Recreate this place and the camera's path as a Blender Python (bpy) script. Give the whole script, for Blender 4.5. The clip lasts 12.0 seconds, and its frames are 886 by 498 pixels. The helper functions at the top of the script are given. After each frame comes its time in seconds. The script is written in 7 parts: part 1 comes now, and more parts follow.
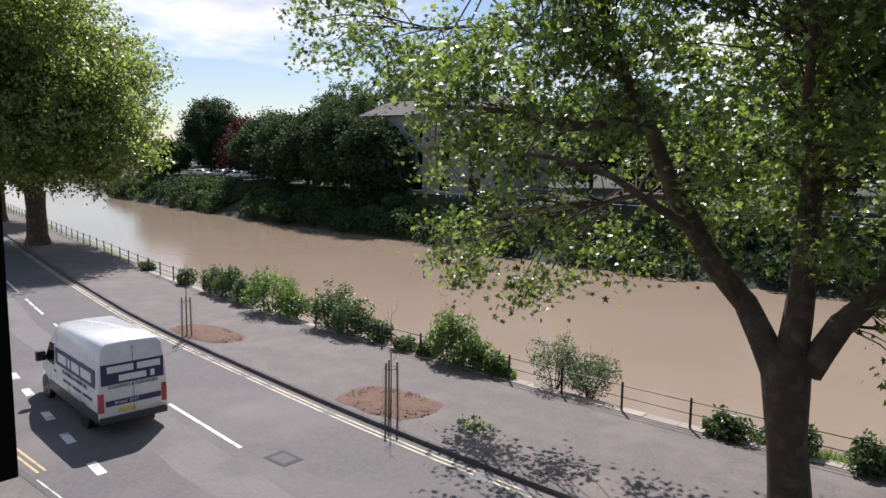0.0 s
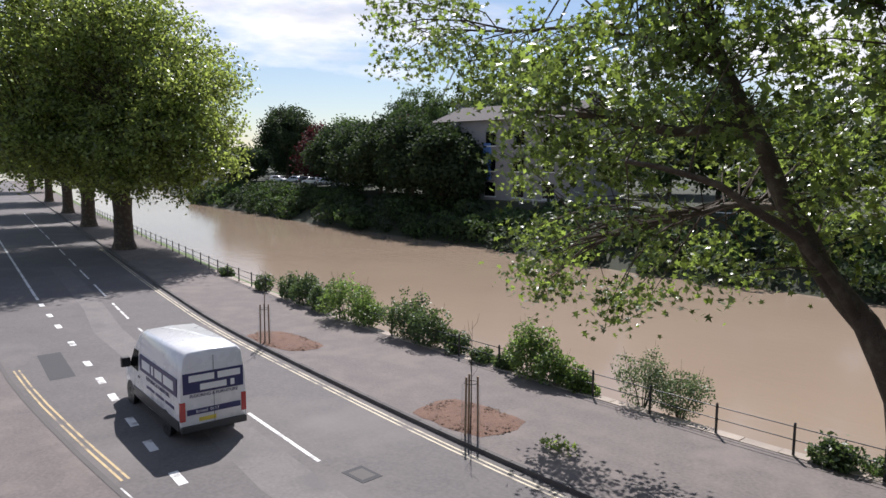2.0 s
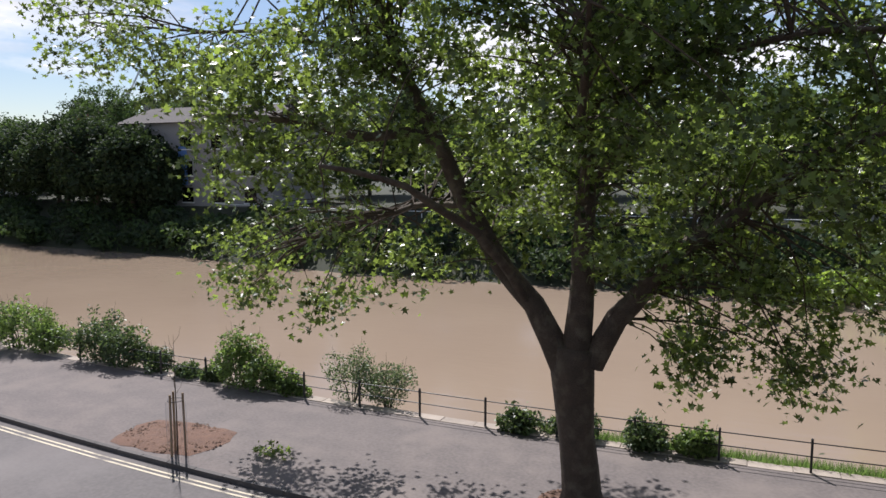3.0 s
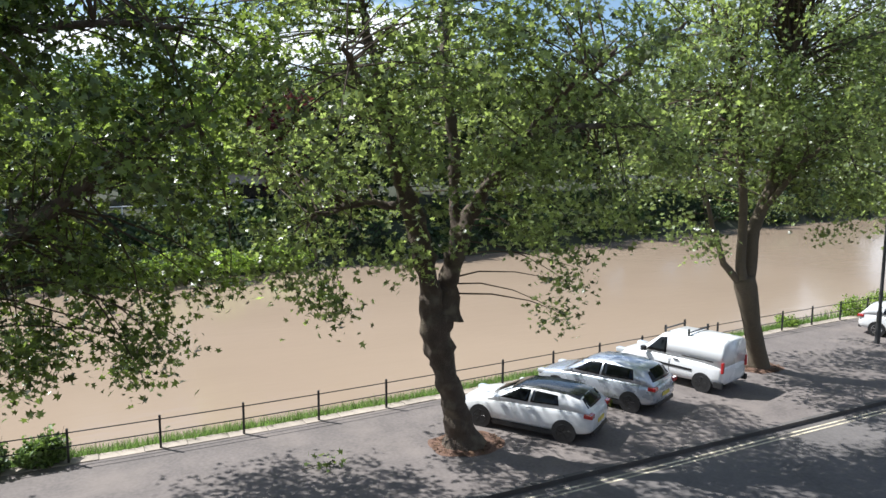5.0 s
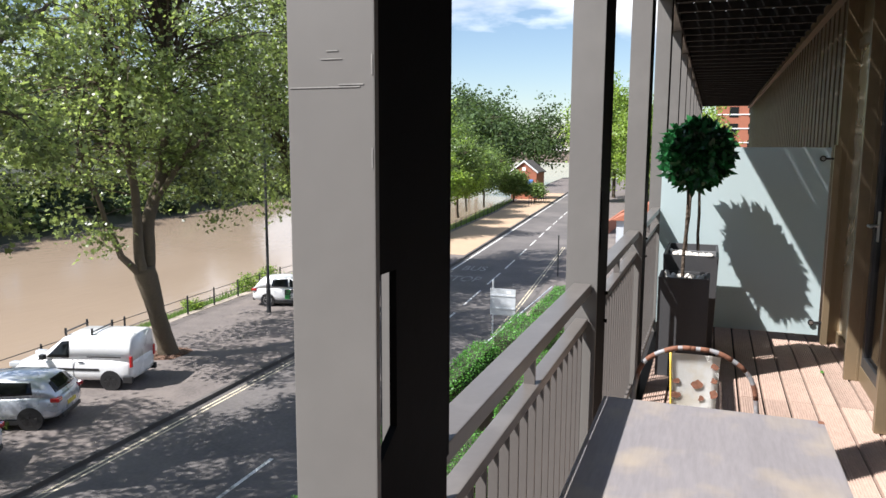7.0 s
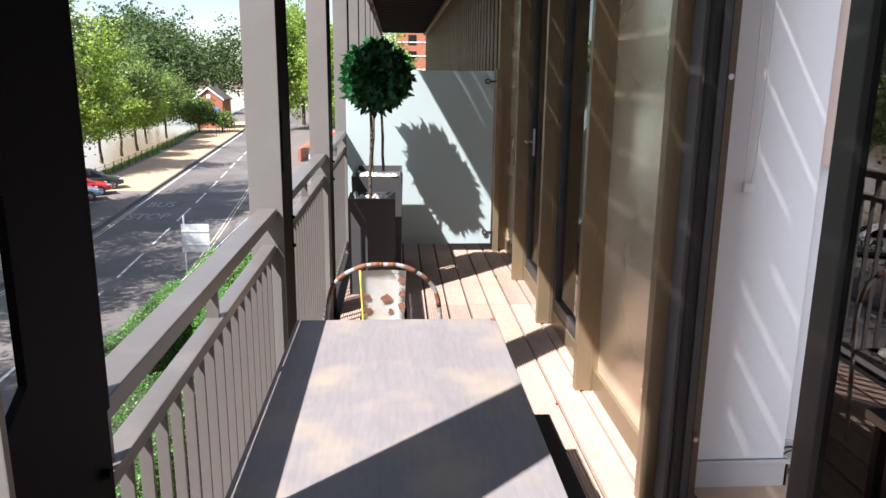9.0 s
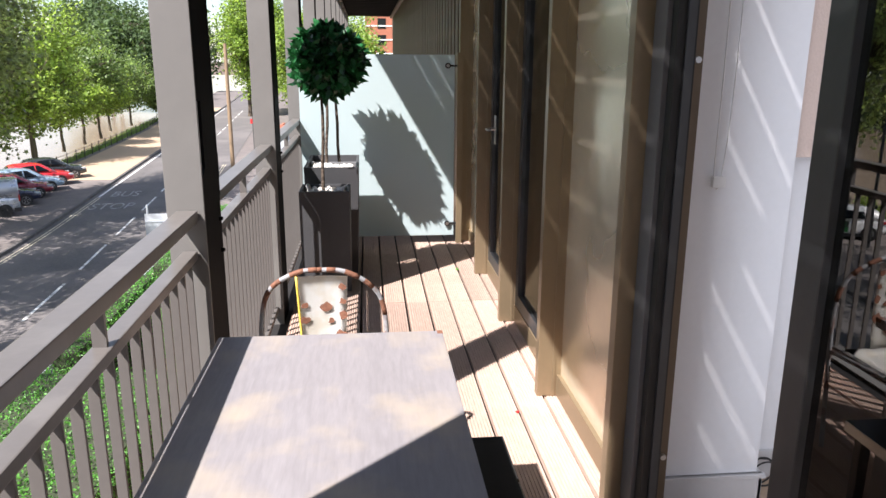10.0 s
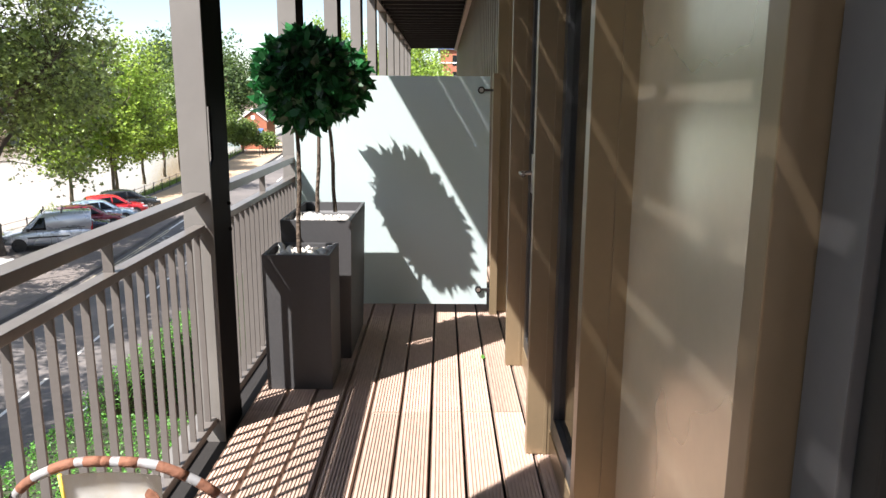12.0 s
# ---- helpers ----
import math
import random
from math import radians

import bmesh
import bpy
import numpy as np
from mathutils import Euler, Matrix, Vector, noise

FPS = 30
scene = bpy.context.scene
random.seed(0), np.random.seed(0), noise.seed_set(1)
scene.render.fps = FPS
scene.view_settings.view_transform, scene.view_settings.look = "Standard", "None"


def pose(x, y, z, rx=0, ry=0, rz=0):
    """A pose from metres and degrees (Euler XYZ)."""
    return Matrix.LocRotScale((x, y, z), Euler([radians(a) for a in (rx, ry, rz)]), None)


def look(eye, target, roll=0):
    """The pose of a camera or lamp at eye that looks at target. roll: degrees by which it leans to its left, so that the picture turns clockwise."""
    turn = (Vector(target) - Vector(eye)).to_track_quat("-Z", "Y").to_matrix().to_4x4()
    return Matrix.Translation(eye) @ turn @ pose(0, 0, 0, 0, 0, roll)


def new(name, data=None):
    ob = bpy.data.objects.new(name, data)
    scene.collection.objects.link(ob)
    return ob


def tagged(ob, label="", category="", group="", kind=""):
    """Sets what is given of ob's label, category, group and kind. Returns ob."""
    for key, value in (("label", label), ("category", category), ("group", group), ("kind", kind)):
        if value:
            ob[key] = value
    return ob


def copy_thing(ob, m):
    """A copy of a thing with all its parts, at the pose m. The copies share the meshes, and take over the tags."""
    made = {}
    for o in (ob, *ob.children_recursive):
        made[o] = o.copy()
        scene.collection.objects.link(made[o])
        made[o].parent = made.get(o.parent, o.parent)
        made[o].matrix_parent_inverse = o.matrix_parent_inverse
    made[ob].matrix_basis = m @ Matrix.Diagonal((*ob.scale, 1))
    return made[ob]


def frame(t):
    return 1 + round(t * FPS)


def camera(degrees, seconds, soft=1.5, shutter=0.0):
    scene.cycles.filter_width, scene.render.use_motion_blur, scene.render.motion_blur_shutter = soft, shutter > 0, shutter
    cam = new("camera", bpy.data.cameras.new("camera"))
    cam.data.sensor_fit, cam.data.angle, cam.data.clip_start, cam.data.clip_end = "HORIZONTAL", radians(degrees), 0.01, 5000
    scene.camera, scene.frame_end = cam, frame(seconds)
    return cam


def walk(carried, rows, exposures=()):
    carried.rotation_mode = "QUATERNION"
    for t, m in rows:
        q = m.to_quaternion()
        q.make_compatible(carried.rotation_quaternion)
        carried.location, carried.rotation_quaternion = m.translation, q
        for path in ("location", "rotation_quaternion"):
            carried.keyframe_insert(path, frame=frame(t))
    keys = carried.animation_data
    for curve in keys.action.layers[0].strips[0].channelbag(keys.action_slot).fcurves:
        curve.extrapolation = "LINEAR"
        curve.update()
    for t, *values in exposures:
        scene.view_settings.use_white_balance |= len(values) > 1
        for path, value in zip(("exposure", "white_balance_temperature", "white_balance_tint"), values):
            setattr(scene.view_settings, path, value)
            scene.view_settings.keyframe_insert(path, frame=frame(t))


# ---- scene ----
cam = camera(62.3, 12.0)
PATH = [
    (0, (0.322, 0.271, 1.521), (-0.96, 1.785, 1.271), 0.7),
    (0.5, (0.041, 0.368, 1.532), (-1.347, 1.785, 1.281), 0.7),
    (1, (-0.199, 0.484, 1.525), (-1.621, 1.868, 1.275), 0.6),
    (1.5, (-0.383, 0.539, 1.539), (-1.82, 1.909, 1.294), 0.6),
    (2, (-0.449, 0.575, 1.576), (-1.871, 1.961, 1.339), 0.4),
    (2.5, (-0.361, 0.505, 1.608), (-1.5385, 2.1049, 1.3763), 0.1),
    (3, (-0.231, 0.505, 1.608), (-1.0086, 2.3335, 1.38), -0.2),
    (3.2, (-0.198, 0.505, 1.599), (-0.8319, 2.3883, 1.3727), -0.4),
    (4.8, (-0.043, 0.505, 1.626), (0.6863, 2.3493, 1.3676), 0.2),
    (5, (-0.006, 0.505, 1.628), (0.8563, 2.2906, 1.3675), 0.3),
    (5.5, (0.082, 0.42, 1.63), (1.26, 2.015, 1.368), 0.3),
    (6, (0.134, 0.238, 1.634), (1.589, 1.583, 1.363), 0.2),
    (6.5, (0.183, 0.159, 1.64), (1.88, 1.18, 1.361), 0.2),
    (7, (0.197, 0.086, 1.626), (2.058, 0.765, 1.351), 0.3),
    (7.5, (0.225, 0.056, 1.621), (2.178, 0.386, 1.344), 0.5),
    (9.5, (0.349, 0.054, 1.588), (2.28, -0.121, 1.096), 0.6),
    (10, (0.549, -0.07, 1.595), (2.476, -0.268, 1.096), 0.3),
    (10.5, (0.817, -0.171, 1.559), (2.746, -0.359, 1.066), 0.3),
    (11, (1.192, -0.295, 1.534), (3.136, -0.475, 1.098), 0.5),
    (11.5, (1.578, -0.448, 1.519), (3.528, -0.596, 1.1), 0.4),
    (12, (1.945, -0.503, 1.506), (3.903, -0.506, 1.099), 0.3),
]

# ---- world and sun ----
SUN_DIR = Vector((-0.434, 0.452, 0.778)).normalized()      # towards the sun
world = bpy.data.worlds.new("world")
scene.world = world
world.use_nodes = True
wn, wl = world.node_tree.nodes, world.node_tree.links
wn.clear()
w_out = wn.new("ShaderNodeOutputWorld")
w_bg = wn.new("ShaderNodeBackground")
w_bg.inputs["Strength"].default_value = 0.075
w_sky = wn.new("ShaderNodeTexSky")
w_sky.sky_type = 'NISHITA'
w_sky.sun_disc = False
w_sky.sun_elevation = math.asin(SUN_DIR.z)
w_sky.sun_rotation = math.atan2(SUN_DIR.x, SUN_DIR.y)
w_sky.dust_density = 0.4
w_sky.ozone_density = 1.6
w_tc = wn.new("ShaderNodeTexCoord")
w_map = wn.new("ShaderNodeMapping")
w_map.inputs["Scale"].default_value = (1.0, 1.0, 3.6)
w_map.inputs["Location"].default_value = (3.1, 0.4, 0.2)
w_noise = wn.new("ShaderNodeTexNoise")
w_noise.inputs["Scale"].default_value = 2.6
w_noise.inputs["Detail"].default_value = 8.0
w_noise.inputs["Roughness"].default_value = 0.55
w_ramp = wn.new("ShaderNodeValToRGB")
w_ramp.color_ramp.elements[0].position = 0.50
w_ramp.color_ramp.elements[1].position = 0.63
w_cl = wn.new("ShaderNodeTexNoise")
w_cl.inputs["Scale"].default_value = 6.0
w_cl.inputs["Detail"].default_value = 5.0
w_clr = wn.new("ShaderNodeValToRGB")
w_clr.color_ramp.elements[0].position = 0.35
w_clr.color_ramp.elements[0].color = (7.2, 7.5, 8.0, 1)
w_clr.color_ramp.elements[1].position = 0.6
w_clr.color_ramp.elements[1].color = (11.6, 11.6, 11.6, 1)
w_mix = wn.new("ShaderNodeMixRGB")
wl.new(w_tc.outputs["Generated"], w_map.inputs["Vector"])
wl.new(w_map.outputs["Vector"], w_noise.inputs["Vector"])
wl.new(w_map.outputs["Vector"], w_cl.inputs["Vector"])
wl.new(w_noise.outputs["Fac"], w_ramp.inputs["Fac"])
wl.new(w_cl.outputs["Fac"], w_clr.inputs["Fac"])
wl.new(w_ramp.outputs["Color"], w_mix.inputs["Fac"])
wl.new(w_sky.outputs["Color"], w_mix.inputs["Color1"])
wl.new(w_clr.outputs["Color"], w_mix.inputs["Color2"])
wl.new(w_mix.outputs["Color"], w_bg.inputs["Color"])
wl.new(w_bg.outputs["Background"], w_out.inputs["Surface"])

sun_data = bpy.data.lights.new("sun", 'SUN')
sun_data.energy = 5.0
sun_data.angle = radians(0.55)
sun_data.color = (1.0, 0.965, 0.91)
sun = new("sun", sun_data)
sun.matrix_world = look(SUN_DIR * 60, (0, 0, 0))

# area lamp added inside the glazing to brighten the room, in skylight's place
for fill_x, fill_w in ((-0.3, 5.6),):
    fill_light = bpy.data.lights.new("room_fill", 'AREA')
    fill_light.shape = 'RECTANGLE'
    fill_light.size, fill_light.size_y = fill_w, 2.2
    fill_light.energy = 34
    fill_light.color = (0.86, 0.92, 1.0)
    fill_lamp = new("room_fill", fill_light)
    fill_lamp.matrix_world = look((fill_x, -1.19, 1.25), (fill_x, -3.0, 1.25))

EXPOSURES = [(0.0, 0.42, 6200, 16), (3.2, 0.38, 6200, 16), (5.0, 0.89, 6050, 9), (7.0, 1.0, 6250, 12), (9.5, 1.42, 6350, 15), (11.0, 1.42, 6400, 15), (12.0, 1.60, 6550, 13)]
walk(cam, [(t, look(eye, aim, roll)) for t, eye, aim, roll in PATH], EXPOSURES)

# ---- materials ----


def material(name, colour, rough=0.6, metal=0.0, vary=0.15, scale=6.0, fine=60.0, bump=0.15, bump_dist=0.01,
             per_piece=0.0, per_island=0.0, stain=None, stain_scale=1.2, stain_amount=0.5, coat=0.0, stretch=(1, 1, 1), spec=0.5):
    """A surface with colour that varies at two scales, worn spots and a fine relief."""
    m = bpy.data.materials.new(name)
    m.use_nodes = True
    n, l = m.node_tree.nodes, m.node_tree.links
    b = n["Principled BSDF"]
    b.inputs["Metallic"].default_value = metal
    b.inputs["Coat Weight"].default_value = coat
    b.inputs["Specular IOR Level"].default_value = spec
    tc = n.new("ShaderNodeTexCoord")
    mp = n.new("ShaderNodeMapping")
    mp.inputs["Scale"].default_value = stretch
    l.new(tc.outputs["Object"], mp.inputs["Vector"])
    big = n.new("ShaderNodeTexNoise")
    big.inputs["Scale"].default_value = scale
    big.inputs["Detail"].default_value = 4
    small = n.new("ShaderNodeTexNoise")
    small.inputs["Scale"].default_value = fine
    small.inputs["Detail"].default_value = 3
    l.new(mp.outputs["Vector"], big.inputs["Vector"])
    l.new(mp.outputs["Vector"], small.inputs["Vector"])
    add = n.new("ShaderNodeMath")
    add.operation = 'ADD'
    l.new(big.outputs["Fac"], add.inputs[0])
    l.new(small.outputs["Fac"], add.inputs[1])
    last = add.outputs[0]
    if per_piece or per_island:
        if per_piece:
            rnd = n.new("ShaderNodeObjectInfo").outputs["Random"]
        else:
            rnd = n.new("ShaderNodeNewGeometry").outputs["Random Per Island"]
        ma = n.new("ShaderNodeMath")
        ma.operation = 'MULTIPLY_ADD'
        ma.inputs[1].default_value = (per_piece or per_island) / max(vary, 0.01)
        l.new(rnd, ma.inputs[0])
        l.new(last, ma.inputs[2])
        sub = n.new("ShaderNodeMath")
        sub.operation = 'SUBTRACT'
        sub.inputs[1].default_value = 0.5 * (per_piece or per_island) / max(vary, 0.01)
        l.new(ma.outputs[0], sub.inputs[0])
        last = sub.outputs[0]
    rng = n.new("ShaderNodeMapRange")
    rng.inputs["From Min"].default_value = 0.5
    rng.inputs["From Max"].default_value = 1.5
    rng.inputs["To Min"].default_value = 1 - vary
    rng.inputs["To Max"].default_value = 1 + vary
    rng.clamp = False
    l.new(last, rng.inputs["Value"])
    mul = n.new("ShaderNodeMixRGB")
    mul.blend_type = 'MULTIPLY'
    mul.inputs["Fac"].default_value = 1
    mul.inputs["Color1"].default_value = (*colour, 1)
    l.new(rng.outputs[0], mul.inputs["Color2"])
    out = mul.outputs["Color"]
    if stain:
        sn = n.new("ShaderNodeTexNoise")
        sn.inputs["Scale"].default_value = stain_scale
        sn.inputs["Detail"].default_value = 7
        l.new(tc.outputs["Object"], sn.inputs["Vector"])
        sr = n.new("ShaderNodeValToRGB")
        sr.color_ramp.elements[0].position = 0.5
        sr.color_ramp.elements[1].position = 0.68
        sr.color_ramp.elements[1].color = (stain_amount, stain_amount, stain_amount, 1)
        l.new(sn.outputs["Fac"], sr.inputs["Fac"])
        mx = n.new("ShaderNodeMixRGB")
        mx.inputs["Color2"].default_value = (*stain, 1)
        l.new(sr.outputs["Color"], mx.inputs["Fac"])
        l.new(out, mx.inputs["Color1"])
        out = mx.outputs["Color"]
    l.new(out, b.inputs["Base Color"])
    rr = n.new("ShaderNodeMapRange")
    rr.inputs["To Min"].default_value = max(rough - 0.1, 0.02)
    rr.inputs["To Max"].default_value = min(rough + 0.1, 1)
    l.new(big.outputs["Fac"], rr.inputs["Value"])
    l.new(rr.outputs[0], b.inputs["Roughness"])
    if bump:
        bp = n.new("ShaderNodeBump")
        bp.inputs["Strength"].default_value = bump
        bp.inputs["Distance"].default_value = bump_dist
        l.new(small.outputs["Fac"], bp.inputs["Height"])
        l.new(bp.outputs["Normal"], b.inputs["Normal"])
    return m


def leaf_material(name, colour, back, vary=0.5, translucency=0.4, rough=0.45):
    """Leaves: a glossy skin over a body that lets light through, each leaf of its own shade."""
    m = bpy.data.materials.new(name)
    m.use_nodes = True
    n, l = m.node_tree.nodes, m.node_tree.links
    b = n["Principled BSDF"]
    b.inputs["Roughness"].default_value = rough
    b.inputs["Specular IOR Level"].default_value = 0.5
    g = n.new("ShaderNodeNewGeometry")
    r = n.new("ShaderNodeMapRange")
    r.inputs["To Min"].default_value = 1 - vary
    r.inputs["To Max"].default_value = 1 + vary
    l.new(g.outputs["Random Per Island"], r.inputs["Value"])
    c1 = n.new("ShaderNodeMixRGB")
    c1.blend_type = 'MULTIPLY'
    c1.inputs["Fac"].default_value = 1
    c1.inputs["Color1"].default_value = (*colour, 1)
    l.new(r.outputs[0], c1.inputs["Color2"])
    l.new(c1.outputs["Color"], b.inputs["Base Color"])
    c2 = n.new("ShaderNodeMixRGB")
    c2.blend_type = 'MULTIPLY'
    c2.inputs["Fac"].default_value = 1
    c2.inputs["Color1"].default_value = (*back, 1)
    l.new(r.outputs[0], c2.inputs["Color2"])
    t = n.new("ShaderNodeBsdfTranslucent")
    l.new(c2.outputs["Color"], t.inputs["Color"])
    mix = n.new("ShaderNodeMixShader")
    mix.inputs["Fac"].default_value = translucency
    l.new(b.outputs["BSDF"], mix.inputs[1])
    l.new(t.outputs["BSDF"], mix.inputs[2])
    l.new(mix.outputs["Shader"], n["Material Output"].inputs["Surface"])
    return m


def glass_material(name, tint=(0.8, 0.85, 0.85), rough=0.0, mirror=0.12, through_amount=0.85):
    """Window glass: clear with a mirror skin that grows at grazing angles."""
    m = bpy.data.materials.new(name)
    m.use_nodes = True
    n, l = m.node_tree.nodes, m.node_tree.links
    n.remove(n["Principled BSDF"])
    tr = n.new("ShaderNodeBsdfTransparent")
    tr.inputs["Color"].default_value = (*[c * through_amount for c in tint], 1)
    gl = n.new("ShaderNodeBsdfGlossy")
    gl.inputs["Roughness"].default_value = rough
    fr = n.new("ShaderNodeFresnel")
    fr.inputs["IOR"].default_value = 1.55
    ad = n.new("ShaderNodeMath")
    ad.operation = 'ADD'
    ad.use_clamp = True
    ad.inputs[1].default_value = mirror
    l.new(fr.outputs[0], ad.inputs[0])
    mix = n.new("ShaderNodeMixShader")
    l.new(ad.outputs[0], mix.inputs["Fac"])
    l.new(tr.outputs[0], mix.inputs[1])
    l.new(gl.outputs[0], mix.inputs[2])
    l.new(mix.outputs[0], n["Material Output"].inputs["Surface"])
    return m


def frosted_material(name):
    """Satin glass: pale, lets light through and scatters it."""
    m = bpy.data.materials.new(name)
    m.use_nodes = True
    n, l = m.node_tree.nodes, m.node_tree.links
    b = n["Principled BSDF"]
    b.inputs["Base Color"].default_value = (0.60, 0.70, 0.71, 1)
    b.inputs["Roughness"].default_value = 0.28
    t = n.new("ShaderNodeBsdfTranslucent")
    t.inputs["Color"].default_value = (0.60, 0.72, 0.72, 1)
    mix = n.new("ShaderNodeMixShader")
    mix.inputs["Fac"].default_value = 0.35
    l.new(b.outputs[0], mix.inputs[1])
    l.new(t.outputs[0], mix.inputs[2])
    l.new(mix.outputs[0], n["Material Output"].inputs["Surface"])
    return m


def water_material():
    m = bpy.data.materials.new("muddy_water")
    m.use_nodes = True
    n, l = m.node_tree.nodes, m.node_tree.links
    b = n["Principled BSDF"]
    b.inputs["Roughness"].default_value = 0.11
    b.inputs["IOR"].default_value = 1.33
    b.inputs["Specular IOR Level"].default_value = 0.22
    tc = n.new("ShaderNodeTexCoord")
    a = n.new("ShaderNodeTexNoise")
    a.inputs["Scale"].default_value = 0.08
    a.inputs["Detail"].default_value = 4
    l.new(tc.outputs["Object"], a.inputs["Vector"])
    ramp = n.new("ShaderNodeValToRGB")
    ramp.color_ramp.elements[0].color = (0.250, 0.190, 0.138, 1)
    ramp.color_ramp.elements[1].color = (0.318, 0.246, 0.180, 1)
    l.new(a.outputs["Fac"], ramp.inputs["Fac"])
    l.new(ramp.outputs["Color"], b.inputs["Base Color"])
    mp = n.new("ShaderNodeMapping")
    mp.inputs["Scale"].default_value = (0.35, 1.0, 1.0)
    l.new(tc.outputs["Object"], mp.inputs["Vector"])
    w = n.new("ShaderNodeTexNoise")
    w.inputs["Scale"].default_value = 1.6
    w.inputs["Detail"].default_value = 6
    w.inputs["Distortion"].default_value = 0.6
    l.new(mp.outputs["Vector"], w.inputs["Vector"])
    bp = n.new("ShaderNodeBump")
    bp.inputs["Strength"].default_value = 0.22
    bp.inputs["Distance"].default_value = 0.06
    l.new(w.outputs["Fac"], bp.inputs["Height"])
    l.new(bp.outputs["Normal"], b.inputs["Normal"])
    return m


M_ASPHALT = material("asphalt", (0.112, 0.101, 0.096), 0.85, vary=0.35, scale=0.7, fine=9, bump=0.4, stain=(0.165, 0.147, 0.138), stain_scale=0.22, stain_amount=0.8)
M_WORN_LANE = material("worn_asphalt", (0.150, 0.136, 0.128), 0.85, vary=0.3, scale=1.2, fine=10, bump=0.4, stain=(0.105, 0.097, 0.093), stain_scale=0.8, stain_amount=0.7)
M_PATCH = material("asphalt_patch", (0.055, 0.055, 0.056), 0.9, vary=0.2, scale=2, fine=60, bump=0.4)
M_PAVE = material("pavement_asphalt", (0.142, 0.121, 0.111), 0.9, vary=0.38, scale=1.1, fine=10, bump=0.35, stain=(0.20, 0.168, 0.147), stain_scale=0.55)
M_PAVE_TAN = material("tan_paving", (0.42, 0.30, 0.20), 0.9, vary=0.15, scale=0.5, fine=30, bump=0.3)
M_KERB = material("kerb_stone", (0.095, 0.086, 0.08), 0.85, vary=0.3, scale=2, fine=40, per_piece=0.2)
M_COPING = material("coping_stone", (0.33, 0.28, 0.23), 0.9, vary=0.3, scale=2, fine=40, per_piece=0.15)
M_WHITE_LINE = material("white_road_paint", (0.70, 0.69, 0.66), 0.8, vary=0.2, scale=3, fine=30, stain=(0.14, 0.13, 0.12), stain_scale=2.2, stain_amount=0.9)
M_YELLOW_LINE = material("yellow_road_paint", (0.58, 0.51, 0.37), 0.8, vary=0.2, scale=3, fine=30, stain=(0.15, 0.13, 0.12), stain_scale=1.4, stain_amount=0.95)
M_YELLOW_WORN = material("worn_yellow_road_paint", (0.50, 0.38, 0.20), 0.8, vary=0.25, scale=4, fine=30, stain=(0.15, 0.13, 0.12), stain_scale=1.6, stain_amount=1.0)
M_WORN_LINE = material("worn_road_paint", (0.30, 0.29, 0.28), 0.85, vary=0.3, scale=2, fine=20, stain=(0.11, 0.105, 0.10), stain_scale=2.5, stain_amount=0.95)
M_WATER = water_material()
M_MUD = material("mud_bank", (0.12, 0.085, 0.055), 0.8, vary=0.3, scale=1, fine=12)
M_EARTH = material("brown_earth", (0.155, 0.088, 0.06), 0.95, vary=0.4, scale=3, fine=40, bump=0.8, bump_dist=0.03)
M_FAR_GROUND = material("far_undergrowth_ground", (0.035, 0.04, 0.02), 0.95, vary=0.4, scale=1.2, fine=20, bump=0.6)
M_GRASS_GROUND = material("grassy_ground", (0.08, 0.12, 0.035), 0.95, vary=0.4, scale=1.2, fine=20, bump=0.6)
M_IRON = material("black_iron", (0.018, 0.018, 0.020), 0.45, vary=0.3, scale=5, fine=50, bump=0.1)
M_BARK = material("plane_bark", (0.085, 0.062, 0.045), 0.9, vary=0.45, scale=4, fine=30, bump=0.8, bump_dist=0.04, stain=(0.19, 0.16, 0.11), stain_scale=3.0, stain_amount=0.6)
M_BARK_PALE = material("pale_bark", (0.115, 0.09, 0.06), 0.9, vary=0.4, scale=4, fine=30, bump=0.6, bump_dist=0.03, stain=(0.10, 0.075, 0.05), stain_scale=4.0, stain_amount=0.6)
M_TWIG = material("twig_bark", (0.07, 0.05, 0.032), 0.9, vary=0.3, scale=6, fine=30, bump=0)
# one species of plane; lighter and darker copies carry how each tree is lit
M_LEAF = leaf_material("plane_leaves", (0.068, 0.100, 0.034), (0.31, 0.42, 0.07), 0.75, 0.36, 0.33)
M_LEAF_ROW = leaf_material("street_plane_leaves", (0.105, 0.138, 0.046), (0.42, 0.52, 0.10), 0.7, 0.40, 0.38)
M_LEAF_LIT = leaf_material("lit_plane_leaves", (0.118, 0.152, 0.062), (0.38, 0.48, 0.12), 0.75, 0.42, 0.33)
M_LEAF_YELLOW = leaf_material("light_green_leaves", (0.18, 0.265, 0.05), (0.40, 0.55, 0.085), 0.55, 0.48)
M_LEAF_BUSH = leaf_material("bush_leaves", (0.12, 0.175, 0.058), (0.26, 0.38, 0.08), 0.55, 0.42)
M_LEAF_SHRUB = leaf_material("shrub_leaves", (0.08, 0.12, 0.05), (0.15, 0.22, 0.06), 0.55, 0.35)
M_LEAF_WILLOW = leaf_material("willow_leaves", (0.13, 0.17, 0.085), (0.2, 0.27, 0.1), 0.5, 0.35)
M_LEAF_DARK = leaf_material("dark_leaves", (0.035, 0.058, 0.024), (0.07, 0.11, 0.03), 0.5, 0.25, 0.8)
M_LEAF_MID = leaf_material("mid_green_leaves", (0.06, 0.10, 0.034), (0.12, 0.19, 0.045), 0.5, 0.3, 0.8)
